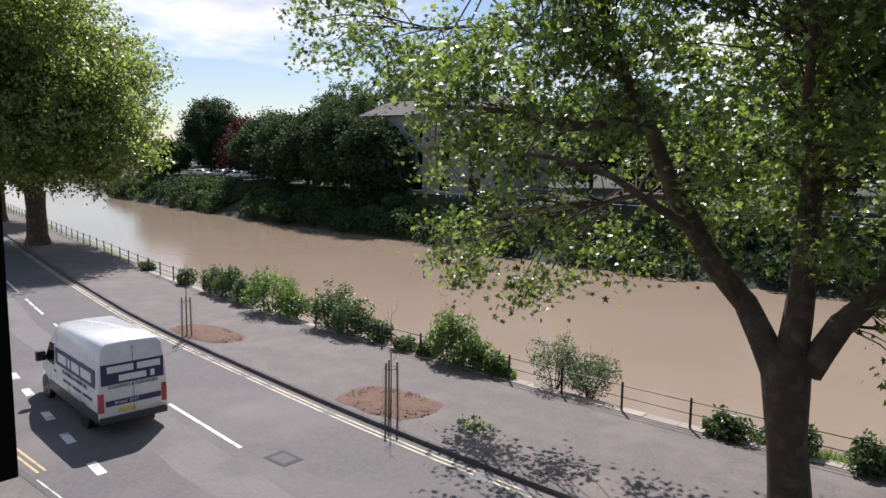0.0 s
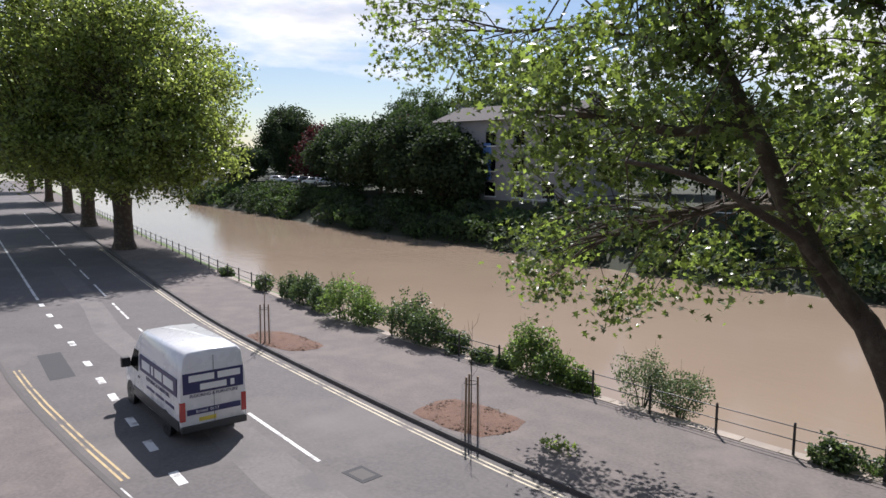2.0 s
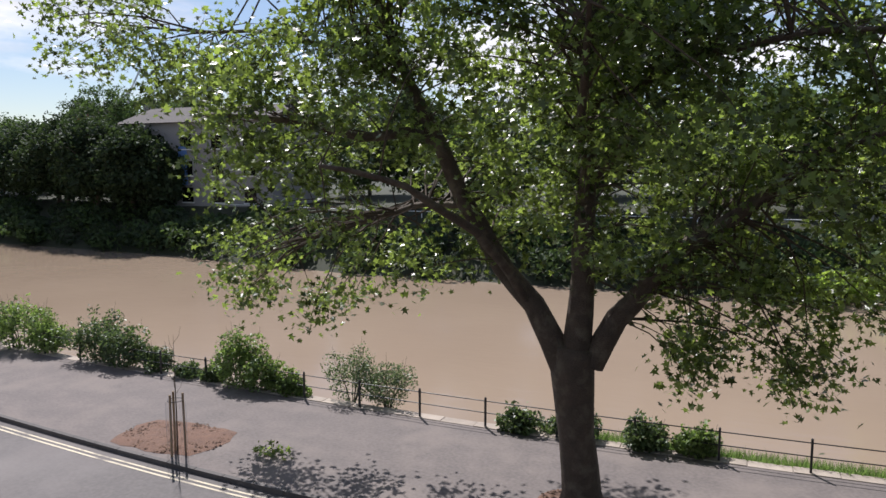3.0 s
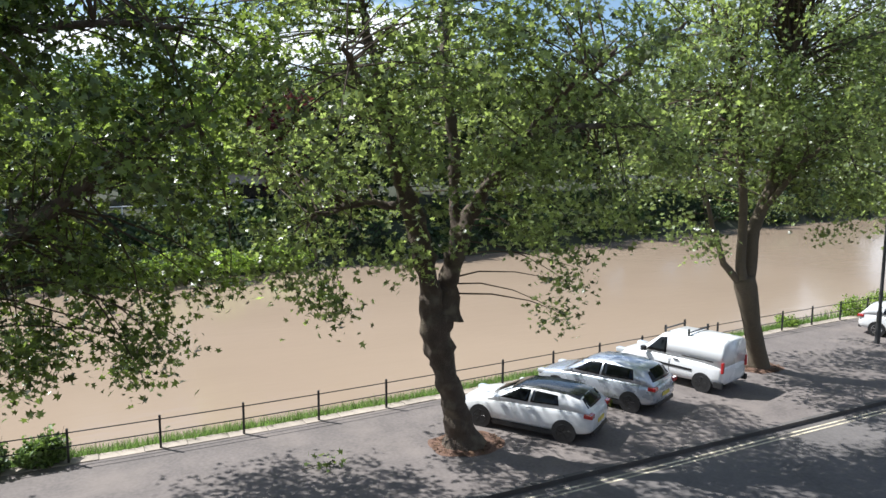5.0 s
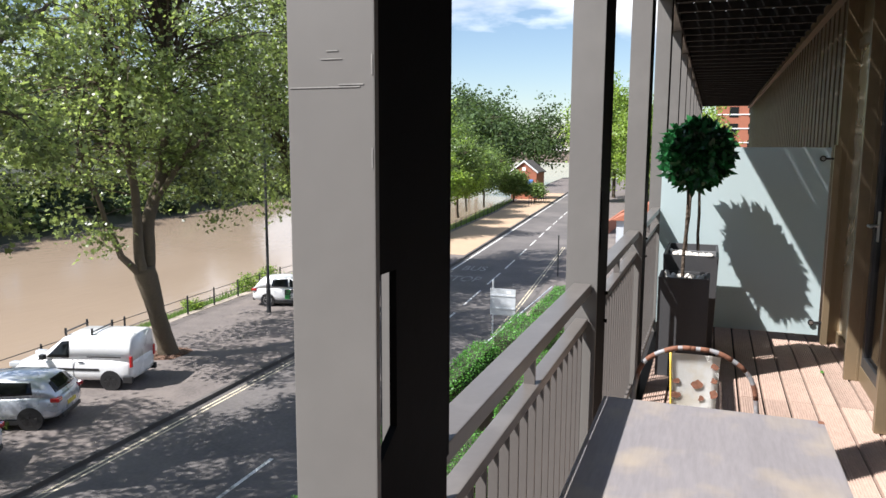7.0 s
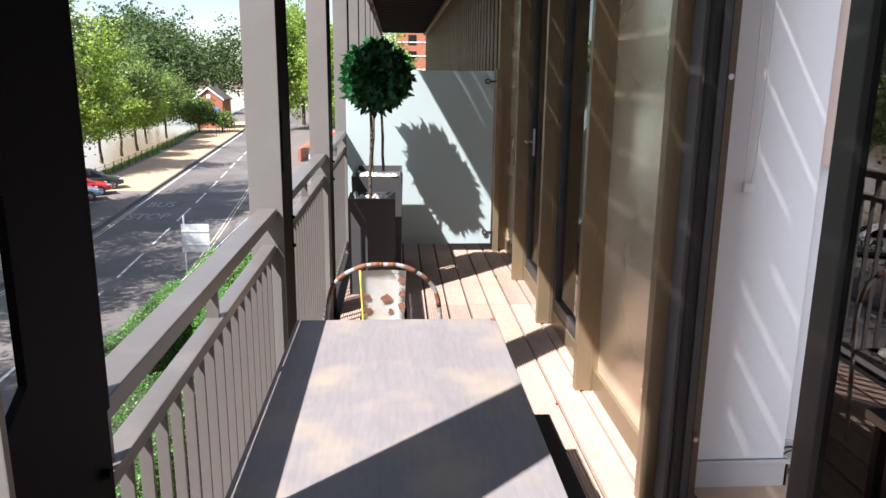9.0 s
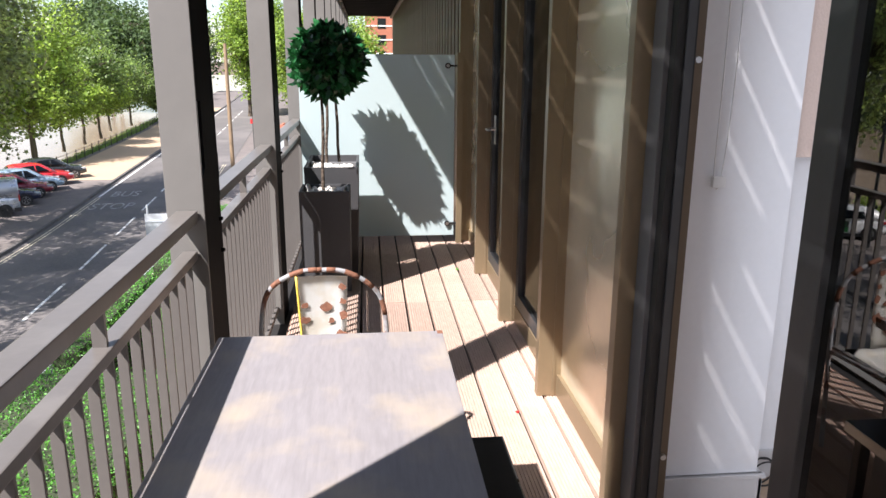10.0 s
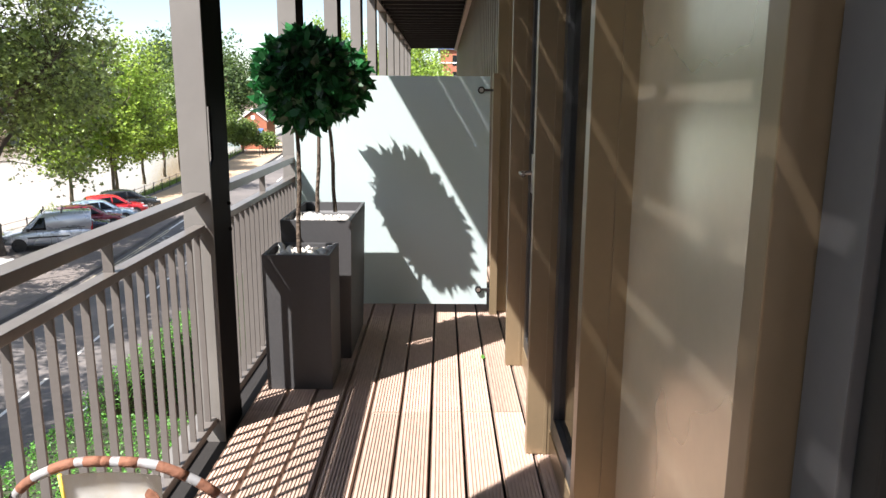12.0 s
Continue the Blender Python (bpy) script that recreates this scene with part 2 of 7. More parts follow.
M_LEAF_RED = leaf_material("copper_leaves", (0.07, 0.02, 0.022), (0.13, 0.03, 0.03), 0.5, 0.3, 0.8)
M_LEAF_HEDGE = leaf_material("hedge_leaves", (0.095, 0.27, 0.045), (0.20, 0.50, 0.07), 0.5, 0.35)
M_LEAF_TOPIARY = leaf_material("artificial_bay_leaves", (0.014, 0.085, 0.026), (0.03, 0.20, 0.045), 0.6, 0.2, 0.30)
M_GRASS = leaf_material("grass_blades", (0.115, 0.19, 0.045), (0.25, 0.38, 0.09), 0.5, 0.4)
# even dark green fill inside hedges and topiary balls, behind their leaves
M_HEDGE_CORE = material("foliage_core", (0.035, 0.045, 0.02), 1.0, vary=0.3, bump=0)
M_POST = material("post_grey_paint", (0.158, 0.149, 0.139), 0.5, vary=0.05, scale=1.5, fine=25, bump=0.03, stain=(0.225, 0.215, 0.20), stain_scale=2.5, stain_amount=0.3)
M_SCUFF = material("scuffed_grey_paint", (0.27, 0.26, 0.245), 0.6, vary=0.3, scale=60, fine=200, bump=0)
# near-black for inner and end faces; on end faces it stands for shade
M_POST_DARK = material("post_near_black", (0.0055, 0.0055, 0.0062), 0.7, vary=0.3, scale=2, fine=30, bump=0.05, spec=0.08)
M_RAIL = material("rail_grey_paint", (0.122, 0.110, 0.102), 0.36, vary=0.08, scale=2, fine=40, bump=0.04, stain=(0.21, 0.195, 0.18), stain_scale=5, stain_amount=0.3)
M_DECK = material("grooved_decking", (0.43, 0.31, 0.25), 0.85, vary=0.25, scale=3, fine=60, bump=0.35, bump_dist=0.003, per_piece=0.16, stretch=(0.25, 1, 1), stain=(0.36, 0.28, 0.225), stain_scale=3, stain_amount=0.5)
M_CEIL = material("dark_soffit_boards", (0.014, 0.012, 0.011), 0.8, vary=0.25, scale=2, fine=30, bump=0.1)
# bronze of the door reveal, darkened for the shade it stands in
M_BRONZE_SHADED = material("shaded_bronze_metal", (0.13, 0.095, 0.062), 0.5, metal=0.2, vary=0.1, scale=1.5, fine=40, bump=0.03)
M_BRONZE = material("bronze_metal", (0.245, 0.185, 0.115), 0.36, metal=0.4, vary=0.06, scale=1.5, fine=40, bump=0.03)
M_BRONZE_PANEL = material("bronze_sheet", (0.80, 0.72, 0.56), 0.27, metal=0.6, vary=0.05, scale=1.0, fine=30, bump=0.02)
M_CLAD = material("brown_cladding", (0.15, 0.108, 0.072), 0.5, metal=0.2, vary=0.15, scale=2, fine=30, bump=0.1, per_piece=0.1)
M_FRAME_DARK = material("dark_grey_frame", (0.055, 0.057, 0.06), 0.4, metal=0.3, vary=0.1, scale=2, fine=40, bump=0.03)
M_FRAME_GREY = material("grey_powder_coat", (0.105, 0.105, 0.108), 0.5, vary=0.08, scale=2, fine=40, bump=0.03)
M_RUBBER = material("black_seal", (0.010, 0.010, 0.010), 0.6, vary=0.2, bump=0.05)
M_GLASS = glass_material("window_glass", mirror=0.13)
M_FROST = frosted_material("frosted_glass")
M_WALL_WHITE = material("white_wall_paint", (0.72, 0.72, 0.735), 0.7, vary=0.03, scale=2, fine=50, bump=0.04)
M_SKIRT = material("grey_skirting_paint", (0.55, 0.54, 0.54), 0.5, vary=0.04, bump=0.03)
M_CARPET = material("indoor_floor", (0.45, 0.33, 0.24), 0.7, vary=0.1, scale=5, fine=50)
M_TABLE = material("grey_stained_table", (0.25, 0.232, 0.238), 0.42, vary=0.2, scale=2.0, fine=90, bump=0.25, bump_dist=0.002, stretch=(0.15, 1, 1), stain=(0.40, 0.33, 0.245), stain_scale=4.2, stain_amount=0.6)
M_PLANTER = material("dark_grey_planter", (0.050, 0.050, 0.053), 0.6, vary=0.12, scale=3, fine=60, bump=0.06)
M_PLANTER_IN = material("grey_planter_lining", (0.15, 0.15, 0.155), 0.7, vary=0.12, scale=3, fine=60, bump=0.06)
M_PEBBLE = material("white_pebbles", (0.62, 0.59, 0.54), 0.7, vary=0.15, scale=8, fine=60, per_island=0.35)
M_STEEL = material("brushed_steel", (0.55, 0.55, 0.55), 0.3, metal=1.0, vary=0.05, bump=0.02)
M_RUST_WHITE = material("chipped_white_paint", (0.88, 0.87, 0.83), 0.5, vary=0.04, scale=3, fine=40, bump=0.1, stain=(0.75, 0.66, 0.50), stain_scale=14, stain_amount=0.5)
M_RUST_TUBE = material("rusty_painted_tube", (0.30, 0.30, 0.31), 0.5, vary=0.25, scale=6, fine=40, bump=0.15, stain=(0.15, 0.06, 0.035), stain_scale=16, stain_amount=1.0)
M_RUST = material("rust", (0.20, 0.085, 0.05), 0.8, vary=0.3, scale=20, fine=80, bump=0.3)
M_YELLOW = material("yellow_paint", (0.80, 0.58, 0.10), 0.5, vary=0.1)
M_BLACK = material("black_plastic", (0.02, 0.02, 0.021), 0.45, vary=0.2, bump=0.05)
M_TYRE = material("tyre_rubber", (0.022, 0.022, 0.022), 0.8, vary=0.3)
M_RIM = material("alloy_rim", (0.45, 0.45, 0.46), 0.3, metal=0.9, vary=0.05, bump=0)
M_RIM_DARK = material("black_rim", (0.03, 0.03, 0.03), 0.3, metal=0.5, vary=0.05, bump=0)
M_CAR_GLASS = material("car_glass", (0.006, 0.007, 0.008), 0.08, vary=0.02, bump=0, spec=0.3)
M_TAIL = material("tail_lamp_red", (0.45, 0.02, 0.02), 0.2, vary=0.1, bump=0, coat=1)
M_HEADLAMP = material("headlamp_clear", (0.55, 0.57, 0.60), 0.12, vary=0.1, bump=0, coat=1)
M_PLATE = material("number_plate_yellow", (0.70, 0.55, 0.08), 0.5, vary=0.1, bump=0)
M_SIGN = material("grey_sign_back", (0.60, 0.63, 0.66), 0.5, metal=0.3, vary=0.08, scale=3, fine=30, bump=0.03)
M_WHITE_PAINT = material("white_paint", (0.80, 0.80, 0.79), 0.5, vary=0.05, bump=0.03)
M_NAVY = material("navy_lettering_panel", (0.035, 0.035, 0.12), 0.4, vary=0.05, bump=0)
M_GREEN_TXT = material("green_vinyl", (0.03, 0.25, 0.06), 0.4, vary=0.05, bump=0)
M_WOOD = material("stake_wood", (0.26, 0.18, 0.11), 0.85, vary=0.3, scale=5, fine=50)
M_BRICK = material("red_brick", (0.36, 0.13, 0.075), 0.85, vary=0.25, scale=3, fine=30, per_piece=0.25)
M_RENDER = material("pale_render", (0.30, 0.285, 0.285), 0.9, vary=0.1, scale=0.6, fine=10)
M_STONE = material("grey_stone_wall", (0.22, 0.19, 0.17), 0.9, vary=0.3, scale=1.2, fine=14, bump=0.4)
M_SLATE = material("slate_roof", (0.085, 0.075, 0.07), 0.95, vary=0.25, scale=1, fine=10)
M_BLUE = material("blue_paint", (0.12, 0.24, 0.55), 0.5, vary=0.1, bump=0)
M_RED = material("red_paint", (0.55, 0.03, 0.03), 0.4, vary=0.1, bump=0)
M_SHEET = material("white_scaffold_sheet", (0.75, 0.75, 0.76), 0.6, vary=0.1, scale=1, fine=6, bump=0.5, bump_dist=0.1)
M_HILL = material("far_woods", (0.10, 0.13, 0.13), 1.0, vary=0.3, scale=0.05, fine=0.4, bump=0)
M_LINEN = material("beige_mesh_blind", (0.60, 0.48, 0.42), 0.9, vary=0.08, scale=3, fine=120, bump=0.2)


def paint(name, colour, metal=0.0):
    return material(name, colour, 0.28, metal=metal, vary=0.04, scale=2, fine=30, bump=0, coat=0.8)


M_CAR_WHITE = paint("white_car_paint", (0.78, 0.78, 0.78))
M_CAR_SILVER = paint("silver_car_paint", (0.50, 0.53, 0.58), 0.5)
M_CAR_RED = paint("red_car_paint", (0.55, 0.02, 0.025))
M_CAR_MAROON = paint("dark_red_car_paint", (0.22, 0.015, 0.03))
M_CAR_NAVY = paint("dark_blue_car_paint", (0.015, 0.02, 0.05))
M_CAR_BLUE = paint("pale_blue_car_paint", (0.32, 0.42, 0.52), 0.4)
M_CAR_BLACK = paint("black_car_paint", (0.02, 0.022, 0.022))

from mathutils.bvhtree import BVHTree

# ---- mesh helpers ----
G = -6.4            # street level below the balcony deck
WATER = -8.4


def mesh_of(name, verts, faces, mat, smooth=False):
    me = bpy.data.meshes.new(name)
    me.from_pydata([tuple(v) for v in verts], [], [tuple(f) for f in faces])
    me.materials.append(mat)
    if smooth:
        me.polygons.foreach_set("use_smooth", [True] * len(me.polygons))
    me.update()
    return me


def part(name, bm, mat, parent=None, label="", smooth=False):
    """Link a bmesh as one mesh object under a thing or a part."""
    bmesh.ops.recalc_face_normals(bm, faces=bm.faces)
    me = bpy.data.meshes.new(name)
    bm.to_mesh(me)
    bm.free()
    me.materials.append(mat)
    if smooth:
        me.polygons.foreach_set("use_smooth", [True] * len(me.polygons))
    ob = new(name, me)
    ob.parent = parent
    if label:
        tagged(ob, label)
    return ob


def piece(name, me, parent, m=None):
    """One more object on a shared mesh, under its thing."""
    ob = new(name, me)
    ob.parent = parent
    if m is not None:
        ob.matrix_basis = m
    return ob


def thing(name, place, label, category, group="", turn=0, kind=""):
    ob = new(name)
    ob.empty_display_size = 0.1
    ob.matrix_basis = pose(*place, 0, 0, turn)
    return tagged(ob, label, category, group, kind)


def box(bm, x0, x1, y0, y1, z0, z1, bevel=0.0):
    r = bmesh.ops.create_cube(bm, size=1, matrix=Matrix.Translation(((x0 + x1) / 2, (y0 + y1) / 2, (z0 + z1) / 2)) @ Matrix.Diagonal((x1 - x0, y1 - y0, z1 - z0, 1)))
    if bevel:
        edges = {e for v in r["verts"] for e in v.link_edges}
        bmesh.ops.bevel(bm, geom=list(edges), offset=bevel, segments=2, affect='EDGES', profile=0.7)
    return r["verts"]


def boxed(x0, x1, y0, y1, z0, z1, bevel=0.0):
    bm = bmesh.new()
    box(bm, x0, x1, y0, y1, z0, z1, bevel)
    return bm


def cyl(bm, p, q, r0, r1=None, seg=10, caps=True):
    p, q = Vector(p), Vector(q)
    d = q - p
    m = Matrix.Translation((p + q) / 2) @ d.to_track_quat("Z", "Y").to_matrix().to_4x4()
    bmesh.ops.create_cone(bm, cap_ends=caps, segments=seg, radius1=r0, radius2=r0 if r1 is None else r1, depth=d.length, matrix=m)


def cylinder(p, q, r0, r1=None, seg=10):
    bm = bmesh.new()
    cyl(bm, p, q, r0, r1, seg)
    return bm


def prism(outline, y0, y1, axis="y"):
    """Extrude a closed outline of (u, v): along y it lies in x and z, along x in y and z, along z in x and y."""
    bm = bmesh.new()
    put = {"y": lambda u, v, w: (u, w, v), "x": lambda u, v, w: (w, u, v), "z": lambda u, v, w: (u, v, w)}[axis]
    a = [bm.verts.new(put(u, v, y0)) for u, v in outline]
    b = [bm.verts.new(put(u, v, y1)) for u, v in outline]
    bm.faces.new(a)
    bm.faces.new(b[::-1])
    for i in range(len(a)):
        j = (i + 1) % len(a)
        bm.faces.new((a[i], b[i], b[j], a[j]))
    return bm


def tube_arrays(points, radii, seg, verts, faces):
    """Add a tapered tube along points to vertex and face lists."""
    start = len(verts)
    pts = [Vector(p) for p in points]
    for i, p in enumerate(pts):
        d = (pts[min(i + 1, len(pts) - 1)] - pts[max(i - 1, 0)])
        d = d.normalized() if d.length > 1e-6 else Vector((0, 0, 1))
        u = d.cross(Vector((0.31, 0.91, 0.27))).normalized()
        v = d.cross(u)
        for k in range(seg):
            a = 2 * math.pi * k / seg
            verts.append(tuple(p + (u * math.cos(a) + v * math.sin(a)) * radii[i]))
    for i in range(len(pts) - 1):
        for k in range(seg):
            a, b = start + i * seg + k, start + i * seg + (k + 1) % seg
            faces.append((a, b, b + seg, a + seg))
    faces.append(tuple(start + (len(pts) - 1) * seg + k for k in range(seg)))


def tube_part(name, points, radius, mat, parent, seg=8, label=""):
    v, f = [], []
    radii = radius if hasattr(radius, "__len__") else [radius] * len(points)
    tube_arrays(points, radii, seg, v, f)
    ob = new(name, mesh_of(name, v, f, mat, True))
    ob.parent = parent
    if label:
        tagged(ob, label)
    return ob


def lerp_line(table, x):
    """y at x on a bent line of (x, y) points, rounded a little at the bends."""
    def at(q):
        if q <= table[0][0]:
            (x0, y0), (x1, y1) = table[0], table[1]
        elif q >= table[-1][0]:
            (x0, y0), (x1, y1) = table[-2], table[-1]
        else:
            for (x0, y0), (x1, y1) in zip(table, table[1:]):
                if x0 <= q <= x1:
                    break
        return y0 + (y1 - y0) * (q - x0) / (x1 - x0)
    return sum(at(x + d) for d in (-4, -2, 0, 2, 4)) / 5


KERB = [(-300, 73), (-127, 37.3), (-73, 25.6), (-47, 20.0), (-33, 17.2), (-23, 16.0), (-15, 15.1), (-8, 14.75), (8, 14.75), (34, 15.4), (57, 17.5), (105, 21.9), (200, 31)]
FENCE = [(-300, 81), (-120, 40.2), (-83, 32.3), (-56, 26.7), (-44, 24.2), (-28, 22.0), (-18.7, 21.5), (-9.6, 21.0), (1.5, 20.95), (8, 21.35), (20, 22.5), (31, 23.6), (40, 24.1), (52, 22.6), (63, 23.2), (90, 25.6), (120, 30), (200, 38)]
CENTRE = [(-300, 68), (-120, 31.5), (-44, 15.95), (-35.4, 14.2), (-28, 13.0), (-21, 12.0), (-16.4, 11.43), (-5, 10.6), (14, 10.45), (27, 11.15), (48, 12.95), (73, 15.4), (200, 27)]
NEAR = [(-300, 62), (-120, 25.5), (-84, 18.0), (-46, 9.7), (-30, 7.3), (-19, 6.8), (-8, 6.9), (4, 7.6), (24, 7.7), (35, 8.5), (46, 9.5), (70, 11.7), (200, 23)]


def kerb_y(x):
    return lerp_line(KERB, x)


def fence_y(x):
    return lerp_line(FENCE, x)


def centre_y(x):
    return lerp_line(CENTRE, x)


def near_y(x):
    return lerp_line(NEAR, x)


def strip(name, xs, low, high, z, mat, label="", parent=None, z1=None):
    """A ground sheet between two lines of the plan."""
    v, f = [], []
    for x in xs:
        v += [(x, low(x), z), (x, high(x), z if z1 is None else z1)]
    for i in range(len(xs) - 1):
        a = 2 * i
        f.append((a, a + 2, a + 3, a + 1))
    ob = new(name, mesh_of(name, v, f, mat))
    ob.parent = parent
    if label:
        tagged(ob, label)
    return ob


XS = [-300, -250, -200, -170, -140, -120, -100] + list(range(-90, 92, 3)) + [100, 115, 130, 150, 175, 200]

# ---- ground, road, pavements, river ----
ground = new("ground", mesh_of("ground", [(-2500, -2500, -9.6), (2500, -2500, -9.6), (2500, 2500, -9.6), (-2500, 2500, -9.6)], [(0, 1, 2, 3)], M_MUD))
tagged(ground, "brown earth far below the street and river", "ground", kind="structure")
road = strip("road", XS, near_y, lambda x: kerb_y(x) - 0.0, G - 0.12, M_ASPHALT)
tagged(road, "worn grey asphalt street with painted lines", "road", kind="structure")
pavement = strip("pavement_river", XS, lambda x: kerb_y(x) + 0.14, lambda x: fence_y(x) + 0.25, G, M_PAVE)
tagged(pavement, "grey-brown asphalt riverside pavement", "pavement", kind="structure")
tan = strip("pavement_tan", [52, 55, 58, 61, 64, 68, 73, 80, 90, 100, 115, 130], lambda x: kerb_y(x) + 0.2, lambda x: fence_y(x) - 0.3, G + 0.006, M_PAVE_TAN)
tagged(tan, "tan gravel-dressed pavement further along", "pavement", kind="structure")
pavement_near = strip("pavement_near", XS, lambda x: -1.2, lambda x: near_y(x) - 0.14, G, M_PAVE)
tagged(pavement_near, "worn asphalt pavement below the balcony", "pavement", kind="structure")
water = new("water", mesh_of("water", [(-600, 15, WATER), (500, 15, WATER), (500, 260, WATER), (-600, 260, WATER)], [(0, 1, 2, 3)], M_WATER))
tagged(water, "muddy brown river with small ripples", "river", kind="structure")


def bank_strip(name, rows, mat, label):
    """A sloping bank from rows of (line, height)."""
    v, f = [], []
    rnd = random.Random(3)
    for x in XS:
        for line, z in rows:
            v.append((x, line(x) + rnd.uniform(-0.15, 0.15) * (z < G - 0.3), z + rnd.uniform(-0.12, 0.12) * (z < G - 0.3)))
    k = len(rows)
    for i in range(len(XS) - 1):
        for j in range(k - 1):
            a = i * k + j
            f.append((a, a + k, a + k + 1, a + 1))
    ob = new(name, mesh_of(name, v, f, mat, True))
    return tagged(ob, label, "bank", kind="structure")


bank_strip("bank_near", [(lambda x: fence_y(x) + 0.22, G - 0.02), (lambda x: fence_y(x) + 0.75, G - 0.30), (lambda x: fence_y(x) + 2.4, G - 0.9), (lambda x: fence_y(x) + 4.6, WATER - 0.3)],
           M_GRASS_GROUND, "grassy river bank sloping down to the water")


FAR = [(-400, 150), (-260, 108), (-156, 76.5), (-92, 66.0), (-58, 63.5), (-38, 59.3), (3, 59.5), (14, 61.5), (42, 65), (75, 72), (112, 76), (160, 86), (260, 110)]


def far_y(x):
    return lerp_line(FAR, x)


FXS = [-400, -330, -260, -200, -156] + list(range(-140, 120, 8)) + [125, 160, 260]
v, f = [], []
rnd = random.Random(9)
for x in FXS:
    y = far_y(x)
    for dy, z in ((-0.8, WATER - 0.4), (1.5, -7.4), (7, -4.4), (9, -3.4), (60, -2.2), (400, -1.5)):
        v.append((x, y + dy + rnd.uniform(-0.4, 0.4) * (dy < 8), z))
for i in range(len(FXS) - 1):
    for j in range(5):
        a = i * 6 + j
        f.append((a, a + 6, a + 7, a + 1))
tagged(new("bank_far", mesh_of("bank_far", v, f, M_FAR_GROUND, True)), "far bank of earth and undergrowth", "bank", kind="structure")

# road paint
lines = thing("road_markings", (0, 0, 0), "worn white and yellow lines on the asphalt", "road marking", kind="structure")
RZ = G - 0.115


def stripe(name, x0, x1, line, offset, width, mat, n=None):
    n = n or max(2, int((x1 - x0) / 2.5) + 1)
    xs = [x0 + (x1 - x0) * i / (n - 1) for i in range(n)]
    return strip(name, xs, lambda x: line(x) + offset - width / 2, lambda x: line(x) + offset + width / 2, RZ, mat, parent=lines)


x = -16.4
while x > -120:
    stripe("centre_dash", x - 4.75, x, centre_y, 0, 0.12, M_WHITE_LINE)
    x -= 7.2
x = -12.2
while x < 120:
    stripe("centre_dash", x, x + 4.1, centre_y, 0, 0.11, M_WHITE_LINE)
    x += 6.0
for off in (-0.30, -0.48):
    stripe("yellow_line", -70, 46, kerb_y, off, 0.07, M_YELLOW_LINE)
stripe("kerb_line", 46, 130, kerb_y, -0.35, 0.14, M_WHITE_LINE)
for off in (0.30, 0.48):
    stripe("yellow_line", -31.5, -18.8, near_y, off, 0.07, M_YELLOW_WORN)
    stripe("yellow_line", 30, 60, near_y, off + 0.1, 0.07, M_YELLOW_LINE)
BAY = [(-84, 19.7), (-44.8, 12.57), (-38.5, 11.59), (-30.7, 10.32), (-25.7, 9.5), (-22.9, 9.0), (-18.0, 8.18), (-10, 7.4)]


def bay_y(x):
    return lerp_line(BAY, x)


stripe("bay_line", -100, -46.5, bay_y, 0, 0.16, M_WHITE_LINE)
for x in (-44.8, -41.5, -38.5, -34.5, -30.7, -28.0, -25.7, -22.9, -20.6, -18.0):
    stripe("bay_dash", x - 0.45, x + 0.45, bay_y, 0, 0.26, M_WHITE_LINE)
stripe("edge_line", -18.4, -13.0, near_y, 0.08, 0.13, M_WHITE_LINE)
strip("worn_lane", [-60, -50, -42, -36, -30, -25, -20, -16, -12, -8, -4], lambda x: centre_y(x) - 1.75 - 0.25 * math.sin(x * 0.31), lambda x: centre_y(x) - 0.55 + 0.15 * math.sin(x * 0.23), RZ - 0.003, M_WORN_LANE, parent=lines)
patch = strip("asphalt_patch", [-33.3, -31.3, -29.2], lambda x: 8.50 + 0.17 * (-29.2 - x), lambda x: 9.40 + 0.17 * (-29.2 - x), RZ - 0.001, M_PATCH, parent=lines)
manhole = part("manhole_cover", boxed(-15.25, -14.65, 11.6, 12.05, RZ - 0.02, RZ + 0.006, 0.005), M_KERB, lines, "grey metal manhole cover")
part("manhole_frame", boxed(-15.4, -14.5, 11.5, 12.15, RZ - 0.03, RZ + 0.003), M_PATCH, lines)
part("drain_grate", boxed(-10.55, -10.05, 14.2, 14.6, RZ - 0.03, RZ + 0.006), M_IRON, lines, "iron gully grate by the kerb")
# "BUS STOP" lettering on the carriageway
for word, x, off in (("BUS", 47.0, 2.0), ("STOP", 43.0, 1.9)):
    c = bpy.data.curves.new("road_word", 'FONT')
    c.body, c.size, c.extrude = word, 1.15, 0.002
    c.align_x, c.align_y = 'CENTER', 'CENTER'
    c.materials.append(M_WORN_LINE)
    o = new("road_word", c)
    o.parent = lines
    o.matrix_basis = Matrix.Translation((x, centre_y(x) + off, RZ + 0.003)) @ pose(0, 0, 0, 0, 0, -84) @ Matrix.Diagonal((0.85, 2.2, 1, 1))

# ---- the building: balcony, posts, facade, room ----
Y_IN, Y_OUT = -0.93, 0.50
floor = thing("floor", (0, 0, 0), "grooved brown timber decking of the balcony", "deck", kind="structure")
part("edge_beam", boxed(-9, 26, 0.576, 0.70, -0.28, -0.03), M_POST, floor)
# one near-black block under all the boards, showing through their gaps
part("deck_backing", boxed(-9, 26, Y_IN - 0.02, Y_OUT + 0.1, -0.30, -0.05), M_CEIL, floor)

